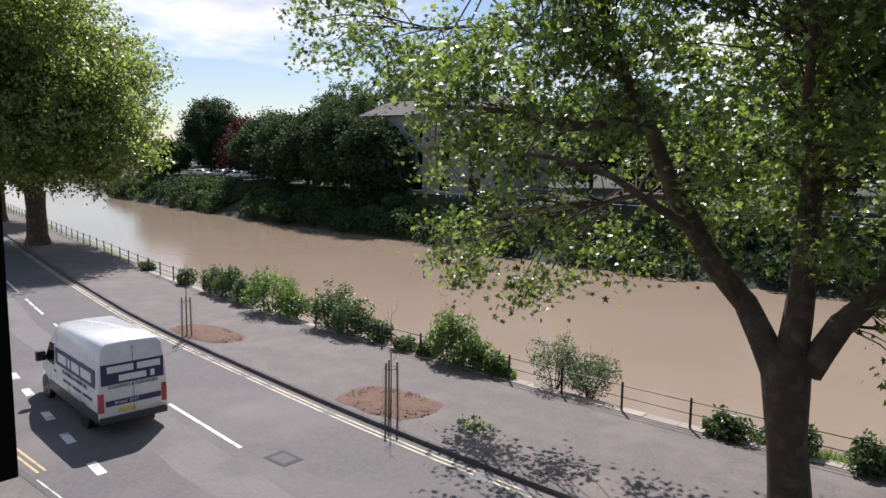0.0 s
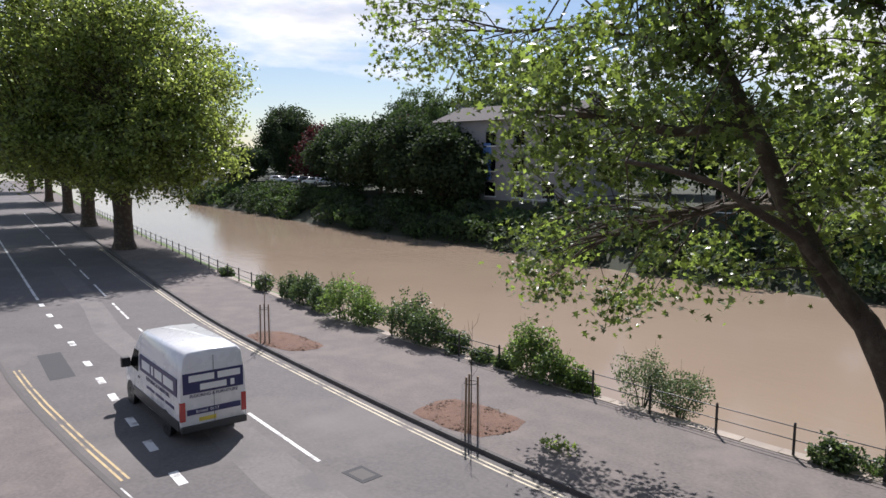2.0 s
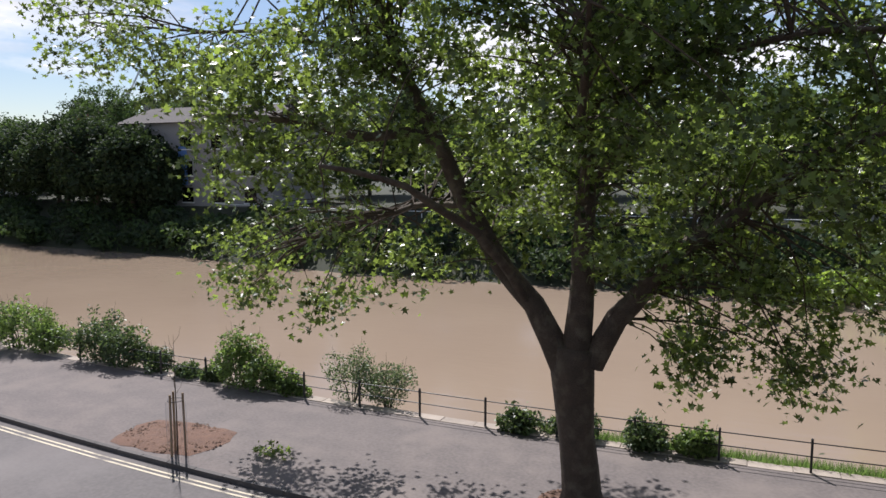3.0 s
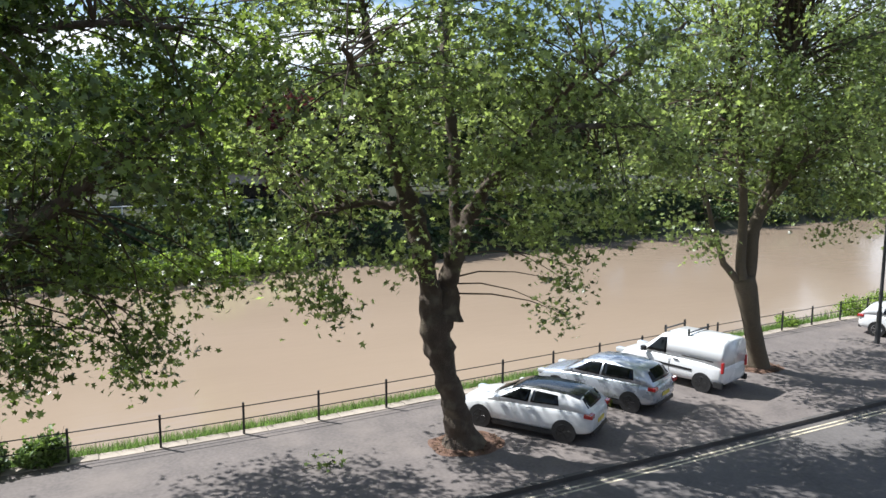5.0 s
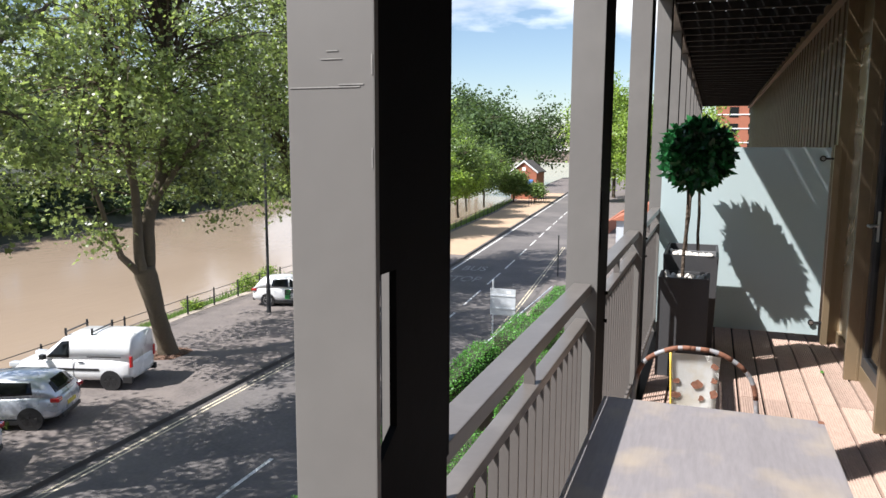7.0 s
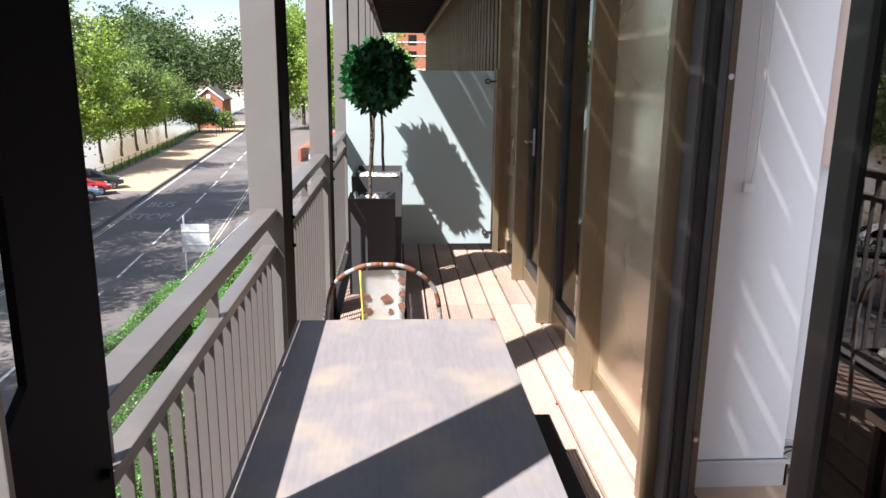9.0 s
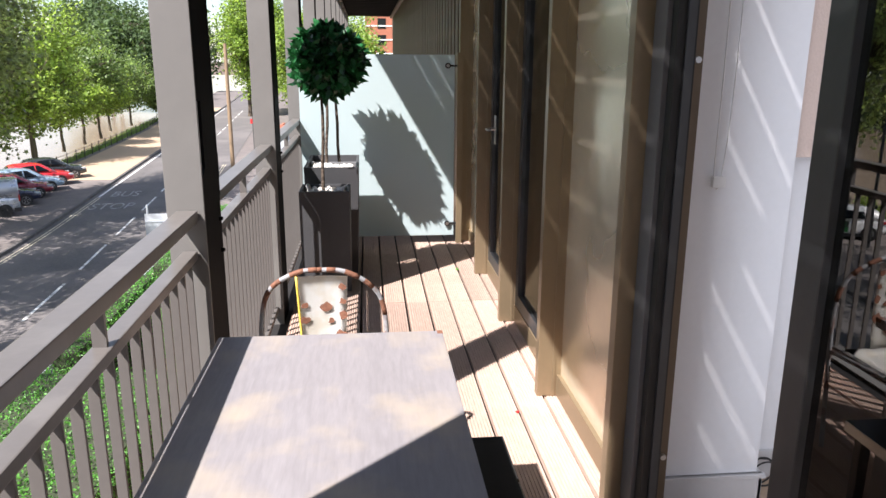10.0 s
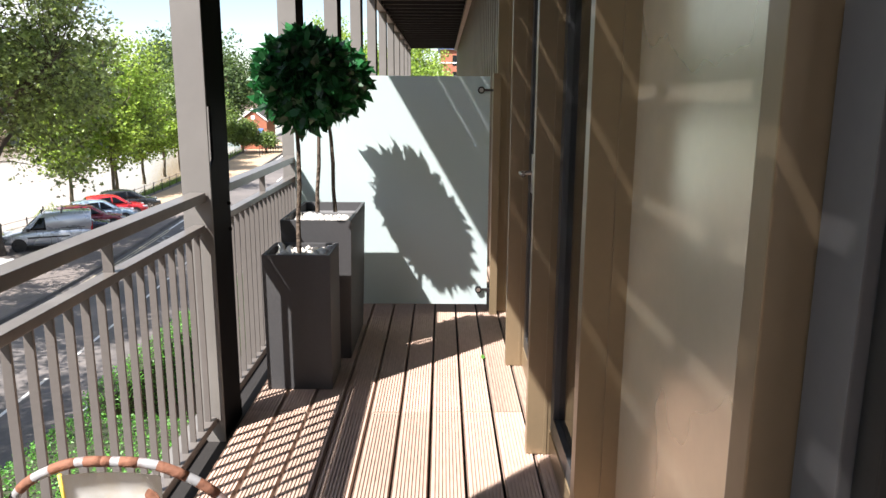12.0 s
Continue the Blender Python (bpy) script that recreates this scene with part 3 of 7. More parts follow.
ceiling = bmesh.new()
x = -8.7
while x < 25.5:
    box(ceiling, x, x + 0.06, -0.96, 0.48, 2.945, 3.02)
    x += 0.52
for i in range(10):
    box(ceiling, -9, 25.6, -1.0 + i * 0.149, -1.0 + i * 0.149 + 0.1420, 3.02, 3.028)
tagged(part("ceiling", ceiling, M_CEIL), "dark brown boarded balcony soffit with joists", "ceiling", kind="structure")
part_ob = part("fascia_beam", boxed(-9, 25.6, 0.485, 0.609, 2.93, 3.16), M_POST)
tagged(part_ob, "grey painted beam along the balcony edge", "beam", kind="structure")
tagged(part("trim_ceiling", boxed(-9, 25.6, -0.93, -0.86, 2.90, 2.99), M_BRONZE), "bronze trim where soffit meets facade", "trim", kind="structure")

BAY_LEN = 2.01
POST_D = 0.29
POST_Y0, POST_Y1 = 0.485, 0.609
POST_X = [1.04 + BAY_LEN * i for i in range(-5, 13)]

# a folded channel, open towards the street, with a slot cut in its inner face
post = thing("balcony_post", (0, 0, 0), "grey painted steel post with black inner face", "post", "balcony posts")
part("front_plate", boxed(0, 0.012, POST_Y0, POST_Y1, -0.3, 2.93, 0.002), M_POST, post)
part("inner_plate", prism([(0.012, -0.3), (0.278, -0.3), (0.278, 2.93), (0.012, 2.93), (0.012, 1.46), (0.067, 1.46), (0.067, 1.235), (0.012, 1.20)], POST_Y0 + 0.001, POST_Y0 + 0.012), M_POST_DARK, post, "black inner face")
# end plates in near-black: the shade on their east side is put into the colour
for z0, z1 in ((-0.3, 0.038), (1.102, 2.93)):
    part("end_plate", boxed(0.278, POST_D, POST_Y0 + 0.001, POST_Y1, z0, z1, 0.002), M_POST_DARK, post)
# grey strip for the end plate's sunlit side, seen through the slot
part("end_plate_lit_side", boxed(0.262, 0.276, POST_Y0 + 0.013, POST_Y1 - 0.01, 1.104, 1.60), M_POST, post)
for bz in (0.9, 1.02):
    part("bolt", cylinder((0.24, POST_Y0 + 0.001, bz), (0.24, POST_Y0 - 0.012, bz), 0.009, 0.007, 8), M_POST_DARK, post)
post.matrix_basis = pose(POST_X[0], 0, 0)
posts = [post] + [copy_thing(post, pose(x, 0, 0)) for x in POST_X[1:]]
# scuffs in the paint of the post beside the table
for y0, y1, z0, z1 in ((0.505, 0.606, 1.700, 1.7014), (0.500, 0.535, 1.703, 1.7045), (0.530, 0.560, 1.735, 1.7362), (0.535, 0.552, 1.745, 1.7462), (0.4875, 0.489, 1.715, 1.74), (0.488, 0.4892, 1.60, 1.625)):
    part("scuff", boxed(-0.0009, 0.0, y0, y1, z0, z1), M_SCUFF, posts[5], "pale scratch in the paint")

# one bay of railing, then its repeats
railing = thing("balcony_railing", (0, 0, 0), "grey painted steel railing with flat bars and a wide handrail", "railing", "balcony railings")
L = BAY_LEN - 0.022
part("handrail", boxed(0.002, L - 0.002, 0.506, 0.574, 1.060, 1.10, 0.004), M_RAIL, railing)
part("lower_handrail", boxed(0.002, L - 0.002, 0.516, 0.564, 0.930, 0.960, 0.004), M_RAIL, railing)
part("bottom_rail", boxed(0.002, L - 0.002, 0.516, 0.564, 0.04, 0.075, 0.004), M_RAIL, railing)
for sx in (0.36, L * 0.5 + 0.12):
    part("stub", boxed(sx, sx + 0.012, 0.528, 0.560, 0.960, 1.060), M_RAIL, railing)
bar_bm = bmesh.new()
box(bar_bm, -0.005, 0.005, 0.528, 0.553, 0.075, 0.930, 0.0015)
first_bar = part("baluster", bar_bm, M_RAIL, railing)
n_bars = int(L / 0.0985)
gap = L / n_bars
first_bar.matrix_basis = pose(gap / 2, 0, 0)
for i in range(1, n_bars):
    piece("baluster", first_bar.data, railing, pose(gap * (i + 0.5), 0, 0))
railing.matrix_basis = pose(POST_X[0] + 0.018, 0, 0)
for x in POST_X[1:-1]:
    copy_thing(railing, pose(x + 0.018, 0, 0))

# facade: outer line of the fins at y = -0.88
FIN_Y0, FIN_Y1 = -1.00, -0.87
FINS = [2.755, 3.79, 4.86, 5.92, 7.00]
facade = thing("wall_facade", (0, 0, 0), "bronze metal facade with deep fins and tall panes", "facade", kind="structure")
for x in FINS:
    bm = bmesh.new()
    box(bm, x, x + 0.055, FIN_Y0, FIN_Y1, 0.0, 2.90, 0.003)
    box(bm, x - 0.004, x + 0.0, FIN_Y0 + 0.045, FIN_Y0 + 0.058, 0.0, 2.90)
    part("fin", bm, M_BRONZE, facade)
# base rail and head rail
part("base_rail", boxed(2.815, 7.0, -1.02, -0.965, 0.0, 0.11, 0.004), M_BRONZE, facade)
part("head_rail", boxed(2.60, 7.0, -1.02, -0.965, 2.42, 2.50, 0.004), M_BRONZE, facade)
part("transom_panel", boxed(2.60, 7.0, -1.03, -0.985, 2.50, 2.90), M_BRONZE, facade)
part("sheet_panel", boxed(2.812, 3.79, -1.03, -0.985, 0.11, 2.42), M_BRONZE_PANEL, facade, "satin bronze sheet panel")
part("sheet_panel", boxed(5.975, 7.0, -1.03, -0.985, 0.11, 2.42), M_BRONZE_PANEL, facade)


def glazed(name, x0, x1, label, door=False):
    w = thing(name, (0, 0, 0), label, "door" if door else "window", kind="structure")
    fw = 0.07
    fm = M_FRAME_DARK
    part("stile", boxed(x0, x0 + fw, -1.03, -0.97, 0.11, 2.42, 0.004), fm, w)
    part("stile", boxed(x1 - fw, x1, -1.03, -0.97, 0.11, 2.42, 0.004), fm, w)
    part("top_rail", boxed(x0 + fw, x1 - fw, -1.03, -0.97, 2.34, 2.42, 0.004), fm, w)
    part("bottom_rail", boxed(x0 + fw, x1 - fw, -1.03, -0.97, 0.11, 0.19, 0.004), fm, w)
    p = part("pane", boxed(x0 + fw, x1 - fw, -1.006, -0.994, 0.19, 2.34), M_GLASS, w)
    p.visible_shadow = False
    return w


glazed("window_1", 3.845, 4.86, "tall dark-framed fixed pane reflecting the balcony")
door = glazed("door_1", 4.915, 5.92, "tall glazed balcony door with lever handle", True)
hb = bmesh.new()
box(hb, 5.68, 5.74, -0.97, -0.962, 1.02, 1.22, 0.004)
cyl(hb, (5.71, -0.965, 1.126), (5.71, -0.90, 1.126), 0.010, seg=10)
cyl(hb, (5.71, -0.905, 1.126), (5.58, -0.905, 1.126), 0.011, seg=10)
part("door_handle", hb, M_STEEL, door, "steel lever handle")

# neighbour's cladding beyond the screen
clad = thing("wall_cladding", (0, 0, 0), "dark brown vertical metal cladding", "cladding", kind="structure")
part("backing", boxed(7.05, 25.6, -1.10, -1.0, 0, 2.90), M_CLAD, clad)
board = bmesh.new()
box(board, 0, 0.20, -1.0, -0.93, 0.0, 2.90, 0.006)
b0 = part("board", board, M_CLAD, clad)
b0.matrix_basis = pose(7.07, 0, 0)
x = 7.37
while x < 25.3:
    piece("board", b0.data, clad, pose(x, 0, 0))
    x += 0.30
# wall behind the camera's start, and past the sliding door
tagged(part("wall_west", boxed(-9, -3.2, -1.25, -1.0, 0, 2.99), M_CLAD), "dark brown wall at the balcony's west end", "wall", kind="structure")
# glazing out of view, added so that more light gets into the room
west = thing("window_2", (0, 0, 0), "wide dark-framed glazing beside the sliding door, added to let light in", "window", kind="structure")
for x0 in (-3.2, -1.35, 0.47):
    part("stile", boxed(x0, x0 + 0.08, -1.16, -1.08, 0.0, 2.42, 0.004), M_FRAME_DARK, west)
for x0 in (-3.12, -1.27):
    pw = part("pane", boxed(x0, x0 + 1.77 - (0.03 if x0 > -2 else 0), -1.126, -1.114, 0.0, 2.42), M_GLASS, west)
    pw.visible_shadow = False
part("head", boxed(-3.2, 0.55, -1.2, -1.0, 2.42, 2.99), M_FRAME_DARK, west)
tagged(part("wall_end_west", boxed(-9.2, -9, -1.25, 0.69, -0.3, 3.1), M_CLAD), "end wall of the balcony", "wall", kind="structure")

# the sliding door: jamb, track, open leaf
slider = thing("door_2", (0, 0, 0), "dark-framed sliding glass door, partly open", "door", kind="structure")
part("jamb", boxed(2.66, 2.752, -0.985, -0.925, 0.03, 2.42, 0.003), M_FRAME_GREY, slider)
part("jamb_liner", boxed(2.615, 2.658, -1.0, -0.94, 0.03, 2.42, 0.003), M_RUBBER, slider)
part("seal", boxed(2.605, 2.613, -0.99, -0.965, 0.03, 2.42), M_FRAME_DARK, slider)
part("reveal", boxed(2.70, 2.828, -1.062, -1.002, 0.0, 2.5), M_BRONZE_SHADED, slider)
part("track", boxed(0.55, 2.66, -1.16, -1.0, 0.0, 0.03), M_FRAME_DARK, slider)
part("head", boxed(0.55, 2.70, -1.20, -1.0, 2.42, 2.99), M_FRAME_DARK, slider)
leaf = part("leaf_stile", boxed(1.96, 2.05, -1.075, -1.025, 0.04, 2.41, 0.004), M_FRAME_DARK, slider)
part("leaf_stile", boxed(0.56, 0.65, -1.075, -1.025, 0.04, 2.41, 0.004), M_FRAME_DARK, slider)
part("leaf_top", boxed(0.65, 1.96, -1.075, -1.025, 2.32, 2.41, 0.004), M_FRAME_DARK, slider)
part("leaf_bottom", boxed(0.65, 1.96, -1.075, -1.025, 0.04, 0.13, 0.004), M_FRAME_DARK, slider)
pane = part("pane", boxed(0.65, 1.96, -1.057, -1.045, 0.13, 2.32), M_GLASS, slider)
pane.visible_shadow = False
for z in (0.30, 1.60):
    part("screw", cylinder((2.692, -1.04, z), (2.680, -1.04, z), 0.010, seg=8), M_STEEL, slider)

# the room behind the glass
tagged(part("floor_room", boxed(-1, 8, -5.0, -1.1, -0.1, 0.02), M_CARPET), "pale wooden floor inside the room", "floor", kind="structure")
tagged(part("ceiling_room", boxed(-1, 8, -5.0, -1.1, 2.5, 2.6), M_WALL_WHITE), "white ceiling of the room", "ceiling", kind="structure")
tagged(part("wall_room_back", boxed(-1, 8, -5.2, -5.0, 0, 2.6), M_WALL_WHITE), "white back wall of the room", "wall", kind="structure")
tagged(part("wall_room_west", boxed(-1.2, -1, -5.2, -1.25, 0, 2.6), M_WALL_WHITE), "white side wall of the room", "wall", kind="structure")
tagged(part("wall_room_east", boxed(8, 8.2, -5.2, -1.1, 0, 2.6), M_WALL_WHITE), "white side wall of the room", "wall", kind="structure")
tagged(part("wall_pier", boxed(2.83, 3.06, -1.47, -1.064, 0.02, 2.5, 0.003), M_WALL_WHITE), "white painted pier beside the sliding door", "wall", kind="structure")
tagged(part("wall_room_front", boxed(2.98, 3.30, -2.6, -1.47, 0.02, 2.5), M_WALL_WHITE), "white painted wall inside the room", "wall", kind="structure")
tagged(part("wall_lining", boxed(3.06, 3.83, -1.3, -1.053, 0.02, 2.5), M_WALL_WHITE), "wall lining behind the bronze panel", "wall", kind="structure")
sk = bmesh.new()
box(sk, 2.814, 2.83, -1.486, -1.066, 0.02, 0.135, 0.003)
box(sk, 2.814, 2.98, -1.486, -1.470, 0.02, 0.135, 0.003)
box(sk, 2.806, 2.83, -1.494, -1.066, 0.118, 0.135, 0.002)
tagged(part("baseboard", sk, M_SKIRT), "grey painted skirting board", "skirting", kind="structure")
sk = boxed(2.964, 2.98, -2.6, -1.49, 0.02, 0.135, 0.003)
tagged(part("baseboard", sk, M_SKIRT), "grey painted skirting board", "skirting", kind="structure")
# the rest of the block, seen from outside and above
tagged(part("wall_below", boxed(-9.2, 26, -1.2, -1.0, G - 0.2, -0.3), M_CLAD), "brown wall of the storeys below", "wall", kind="structure")
tagged(part("wall_block", boxed(-9.2, 26, -12, -5.3, G - 0.2, 6.0), M_CLAD), "body of the building behind the flat", "building", kind="structure")
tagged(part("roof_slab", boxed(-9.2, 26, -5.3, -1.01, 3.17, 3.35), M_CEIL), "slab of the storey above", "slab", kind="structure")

# ---- plants ----
LOBED = [(0, 0.02, 0), (0.08, -0.30, 0), (0.44, -0.26, 0.05), (0.20, 0.0, 0.02), (0.58, 0.24, 0.08), (0.17, 0.24, 0.03), (0, 0.68, -0.06),
         (-0.17, 0.24, 0.03), (-0.58, 0.24, 0.08), (-0.20, 0.0, 0.02), (-0.44, -0.26, 0.05), (-0.08, -0.30, 0)]
LOBED_F = [(0, i, i + 1) for i in range(1, 11)] + [(0, 11, 1)]
SIMPLE = [(0, -0.5, 0), (0.33, 0.0, 0.10), (0, 0.55, 0), (-0.33, 0.0, 0.10)]
SIMPLE_F = [(0, 1, 2), (0, 2, 3)]


def leaf_mesh(name, centres, sizes, mat, gen, lobed=False, flat=0.55):
    """Many small leaves as one mesh. flat: how far they lie level rather than at random."""
    tv = np.array(LOBED if lobed else SIMPLE)
    tf = np.array(LOBED_F if lobed else SIMPLE_F)
    n, k = len(centres), len(tv)
    nz = gen.normal(size=(n, 3))
    nz /= np.linalg.norm(nz, axis=1)[:, None]
    nz = nz * (1 - flat) + np.array([0, 0, 1.0]) * flat
    nz /= np.linalg.norm(nz, axis=1)[:, None]
    t = gen.normal(size=(n, 3))
    u = np.cross(nz, t)
    u /= np.linalg.norm(u, axis=1)[:, None] + 1e-9
    w = np.cross(nz, u)
    verts = (centres[:, None, :] + sizes[:, None, None] * (tv[None, :, 0:1] * u[:, None, :] + tv[None, :, 1:2] * w[:, None, :] + tv[None, :, 2:3] * nz[:, None, :])).reshape(-1, 3)
    faces = (tf[None] + (np.arange(n) * k)[:, None, None]).reshape(-1, 3)
    me = bpy.data.meshes.new(name)
    me.vertices.add(len(verts))
    me.vertices.foreach_set("co", verts.ravel())
    me.loops.add(faces.size)
    me.loops.foreach_set("vertex_index", faces.ravel().astype(np.int32))
    me.polygons.add(len(faces))
    me.polygons.foreach_set("loop_start", np.arange(0, faces.size, 3, dtype=np.int32))
    me.polygons.foreach_set("loop_total", np.full(len(faces), 3, dtype=np.int32))
    me.materials.append(mat)
    me.update(calc_edges=True)
    return me


def in_ellipsoids(gen, shapes, n, shell=0.35):
    """n points in a union of ellipsoids (centre, radii), denser towards the outside."""
    vol = np.array([rx * ry * rz for _, (rx, ry, rz) in shapes])
    out = []
    for (c, r), q in zip(shapes, np.round(n * vol / vol.sum()).astype(int)):
        d = gen.normal(size=(max(q, 5), 3))
        d /= np.linalg.norm(d, axis=1)[:, None]
        rad = shell + (1 - shell) * gen.random(len(d)) ** 0.6
        out.append(np.array(c) + d * rad[:, None] * np.array(r))
    return np.concatenate(out)


def tree(name, base, limbs, shapes, label, seed, clusters=300, per=40, leaf=0.2, spread=0.55, bark=None, leaves=None, lobed=True, droop=0.35, gnarl=0.0, seg=10, stuff=True):
    """A tree: limbs are lists of (x, y, z, radius) in the world, the crown is clusters of leaves on twigs that grow from the limbs."""
    gen = np.random.default_rng(seed)
    bark = bark or M_BARK
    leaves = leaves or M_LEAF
    bx, by, bz = base
    ob = thing(name, base, label, "tree", "trees")
    v, f = [], []
    nodes = []
    for li, limb in enumerate(limbs):
        pts, rad = [], []
        for (a, b) in zip(limb, limb[1:]):
            steps = max(2, int(math.dist(a[:3], b[:3]) / (0.14 if gnarl else 0.45)))
            for s in range(steps):
                t = s / steps
                p = [a[i] + (b[i] - a[i]) * t for i in range(4)]
                pts.append(p[:3])
                rad.append(p[3])
        pts.append(limb[-1][:3])
        rad.append(limb[-1][3])
        loc = []
        for p, r in zip(pts, rad):
            wob = noise.noise_vector(Vector(p) * 0.8 + Vector((seed, li, 0))) * min(0.14, r * 0.5 + 0.05)
            q = Vector(p) - Vector(base) + wob * (0.3 if r > 0.25 else 1.0)
            loc.append(q)
            nodes.append((q, r))
        lumps = [r * (1 + gnarl * max(0, noise.noise(Vector(p) * 2.3 + Vector((seed, 5, 1))))) for p, r in zip(pts, rad)]
        tube_arrays(loc, lumps, 18 if gnarl else seg, v, f)
    me = mesh_of("trunk", v, f, bark, True)
    if gnarl:
        for vert in me.vertices:
            q = Vector(vert.co)
            vert.co = q + (noise.noise_vector(q * 2.4 + Vector((seed, 0, 3))) * 0.10 + noise.noise_vector(q * 6.5) * 0.035) * gnarl
    trunk = new("trunk", me)
    trunk.parent = ob
    node_xyz = np.array([n[0][:] for n in nodes])
    ok = np.array([n[1] for n in nodes]) < 0.28
    cand = np.where(ok)[0] if ok.any() else np.arange(len(nodes))
    cc = in_ellipsoids(gen, shapes, clusters) - np.array(base)
    cc = cc[cc[:, 2] > 2.0]
    tv, tf = [], []
    cen = []
    for c in cc:
        d = np.linalg.norm((node_xyz[cand] - c) * np.array([1, 1, 1.2]), axis=1)
        near = cand[np.argsort(d)[int(gen.integers(0, min(9, len(cand))))]]
        a = Vector(node_xyz[near])
        b = Vector(c)
        dist = (b - a).length
        mid = (a + b) / 2 + Vector((gen.normal() * 0.12 * dist, gen.normal() * 0.12 * dist, 0.16 * dist))
        curve = [a * (1 - t) ** 2 + mid * 2 * t * (1 - t) + b * t * t for t in (0, 0.3, 0.6, 0.85, 1)]
        r0 = min(0.008 + 0.006 * dist, nodes[near][1] * 0.7 + 0.01)
        tube_arrays(curve, [r0, r0 * 0.8, r0 * 0.55, r0 * 0.35, 0.006], 4, tv, tf)
        m = per
        pos = gen.normal(size=(m, 3)) * np.array([spread, spread, spread * 0.75])
        pos[:, 2] -= droop * (pos[:, 0] ** 2 + pos[:, 1] ** 2) ** 0.5
        along = gen.random((m, 1)) ** 2 * 0.45
        cen.append(c + pos * (0.55 + 0.45 * (1 - along)) + (np.array(curve[2]) - c) * along)
    tw = tagged(new("twig_tangle", mesh_of("twig_tangle", tv, tf, M_TWIG)), kind="stuff")
    tw.parent = ob
    cen = np.concatenate(cen)
    size = leaf * (0.6 + 0.7 * gen.random(len(cen)))
    high = cen[:, 2] + bz > 7.5 if lobed else np.zeros(len(cen), bool)
    for pick, shape in ((~high, lobed), (high, False)):
        if pick.any():
            crown = new("crown", leaf_mesh("crown", cen[pick], size[pick], leaves, gen, shape, 0.45))
            crown.parent = ob
            tagged(crown, kind="stuff")
    return ob


def crown_tree(name, base, height, radius, label, seed, leaves, clusters=120, per=40, leaf=0.3, trunk_r=0.25, bark=None, low=0.25, lobed=False, spread=0.8):
    """A simpler tree farther off: one stem with a few limbs under a lumpy crown."""
    bx, by, bz = base
    rnd = random.Random(seed)
    top = bz + height
    limbs = [[(bx, by, bz - 0.2, trunk_r * 1.3), (bx, by, bz + 0.6, trunk_r), (bx + rnd.uniform(-.3, .3), by, bz + height * 0.45, trunk_r * 0.7), (bx, by, bz + height * 0.85, 0.05)]]
    for i in range(6):
        a = i * 1.05 + rnd.random()
        h = height * rnd.uniform(0.25, 0.5)
        limbs.append([(bx, by, bz + h, trunk_r * 0.5), (bx + radius * 0.4 * math.cos(a), by + radius * 0.4 * math.sin(a), bz + h + height * 0.15, trunk_r * 0.3), (bx + radius * 0.8 * math.cos(a), by + radius * 0.8 * math.sin(a), bz + h + height * 0.25, 0.03)])
    shapes = []
    for i in range(7):
        a = i * 0.9 + rnd.random()
        k = rnd.uniform(0.25, 0.6)
        hz = bz + height * rnd.uniform(low + 0.2, 0.82)
        shapes.append(((bx + radius * k * math.cos(a), by + radius * k * math.sin(a), hz), (radius * rnd.uniform(0.4, 0.62), radius * rnd.uniform(0.4, 0.62), height * rnd.uniform(0.14, 0.24))))
    shapes.append(((bx, by, bz + height * (low + 1) / 2), (radius * 0.7, radius * 0.7, height * (1 - low) * 0.5)))
    return tree(name, base, limbs, shapes, label, seed, clusters, per, leaf, spread, bark, leaves, lobed, 0.2, seg=6)


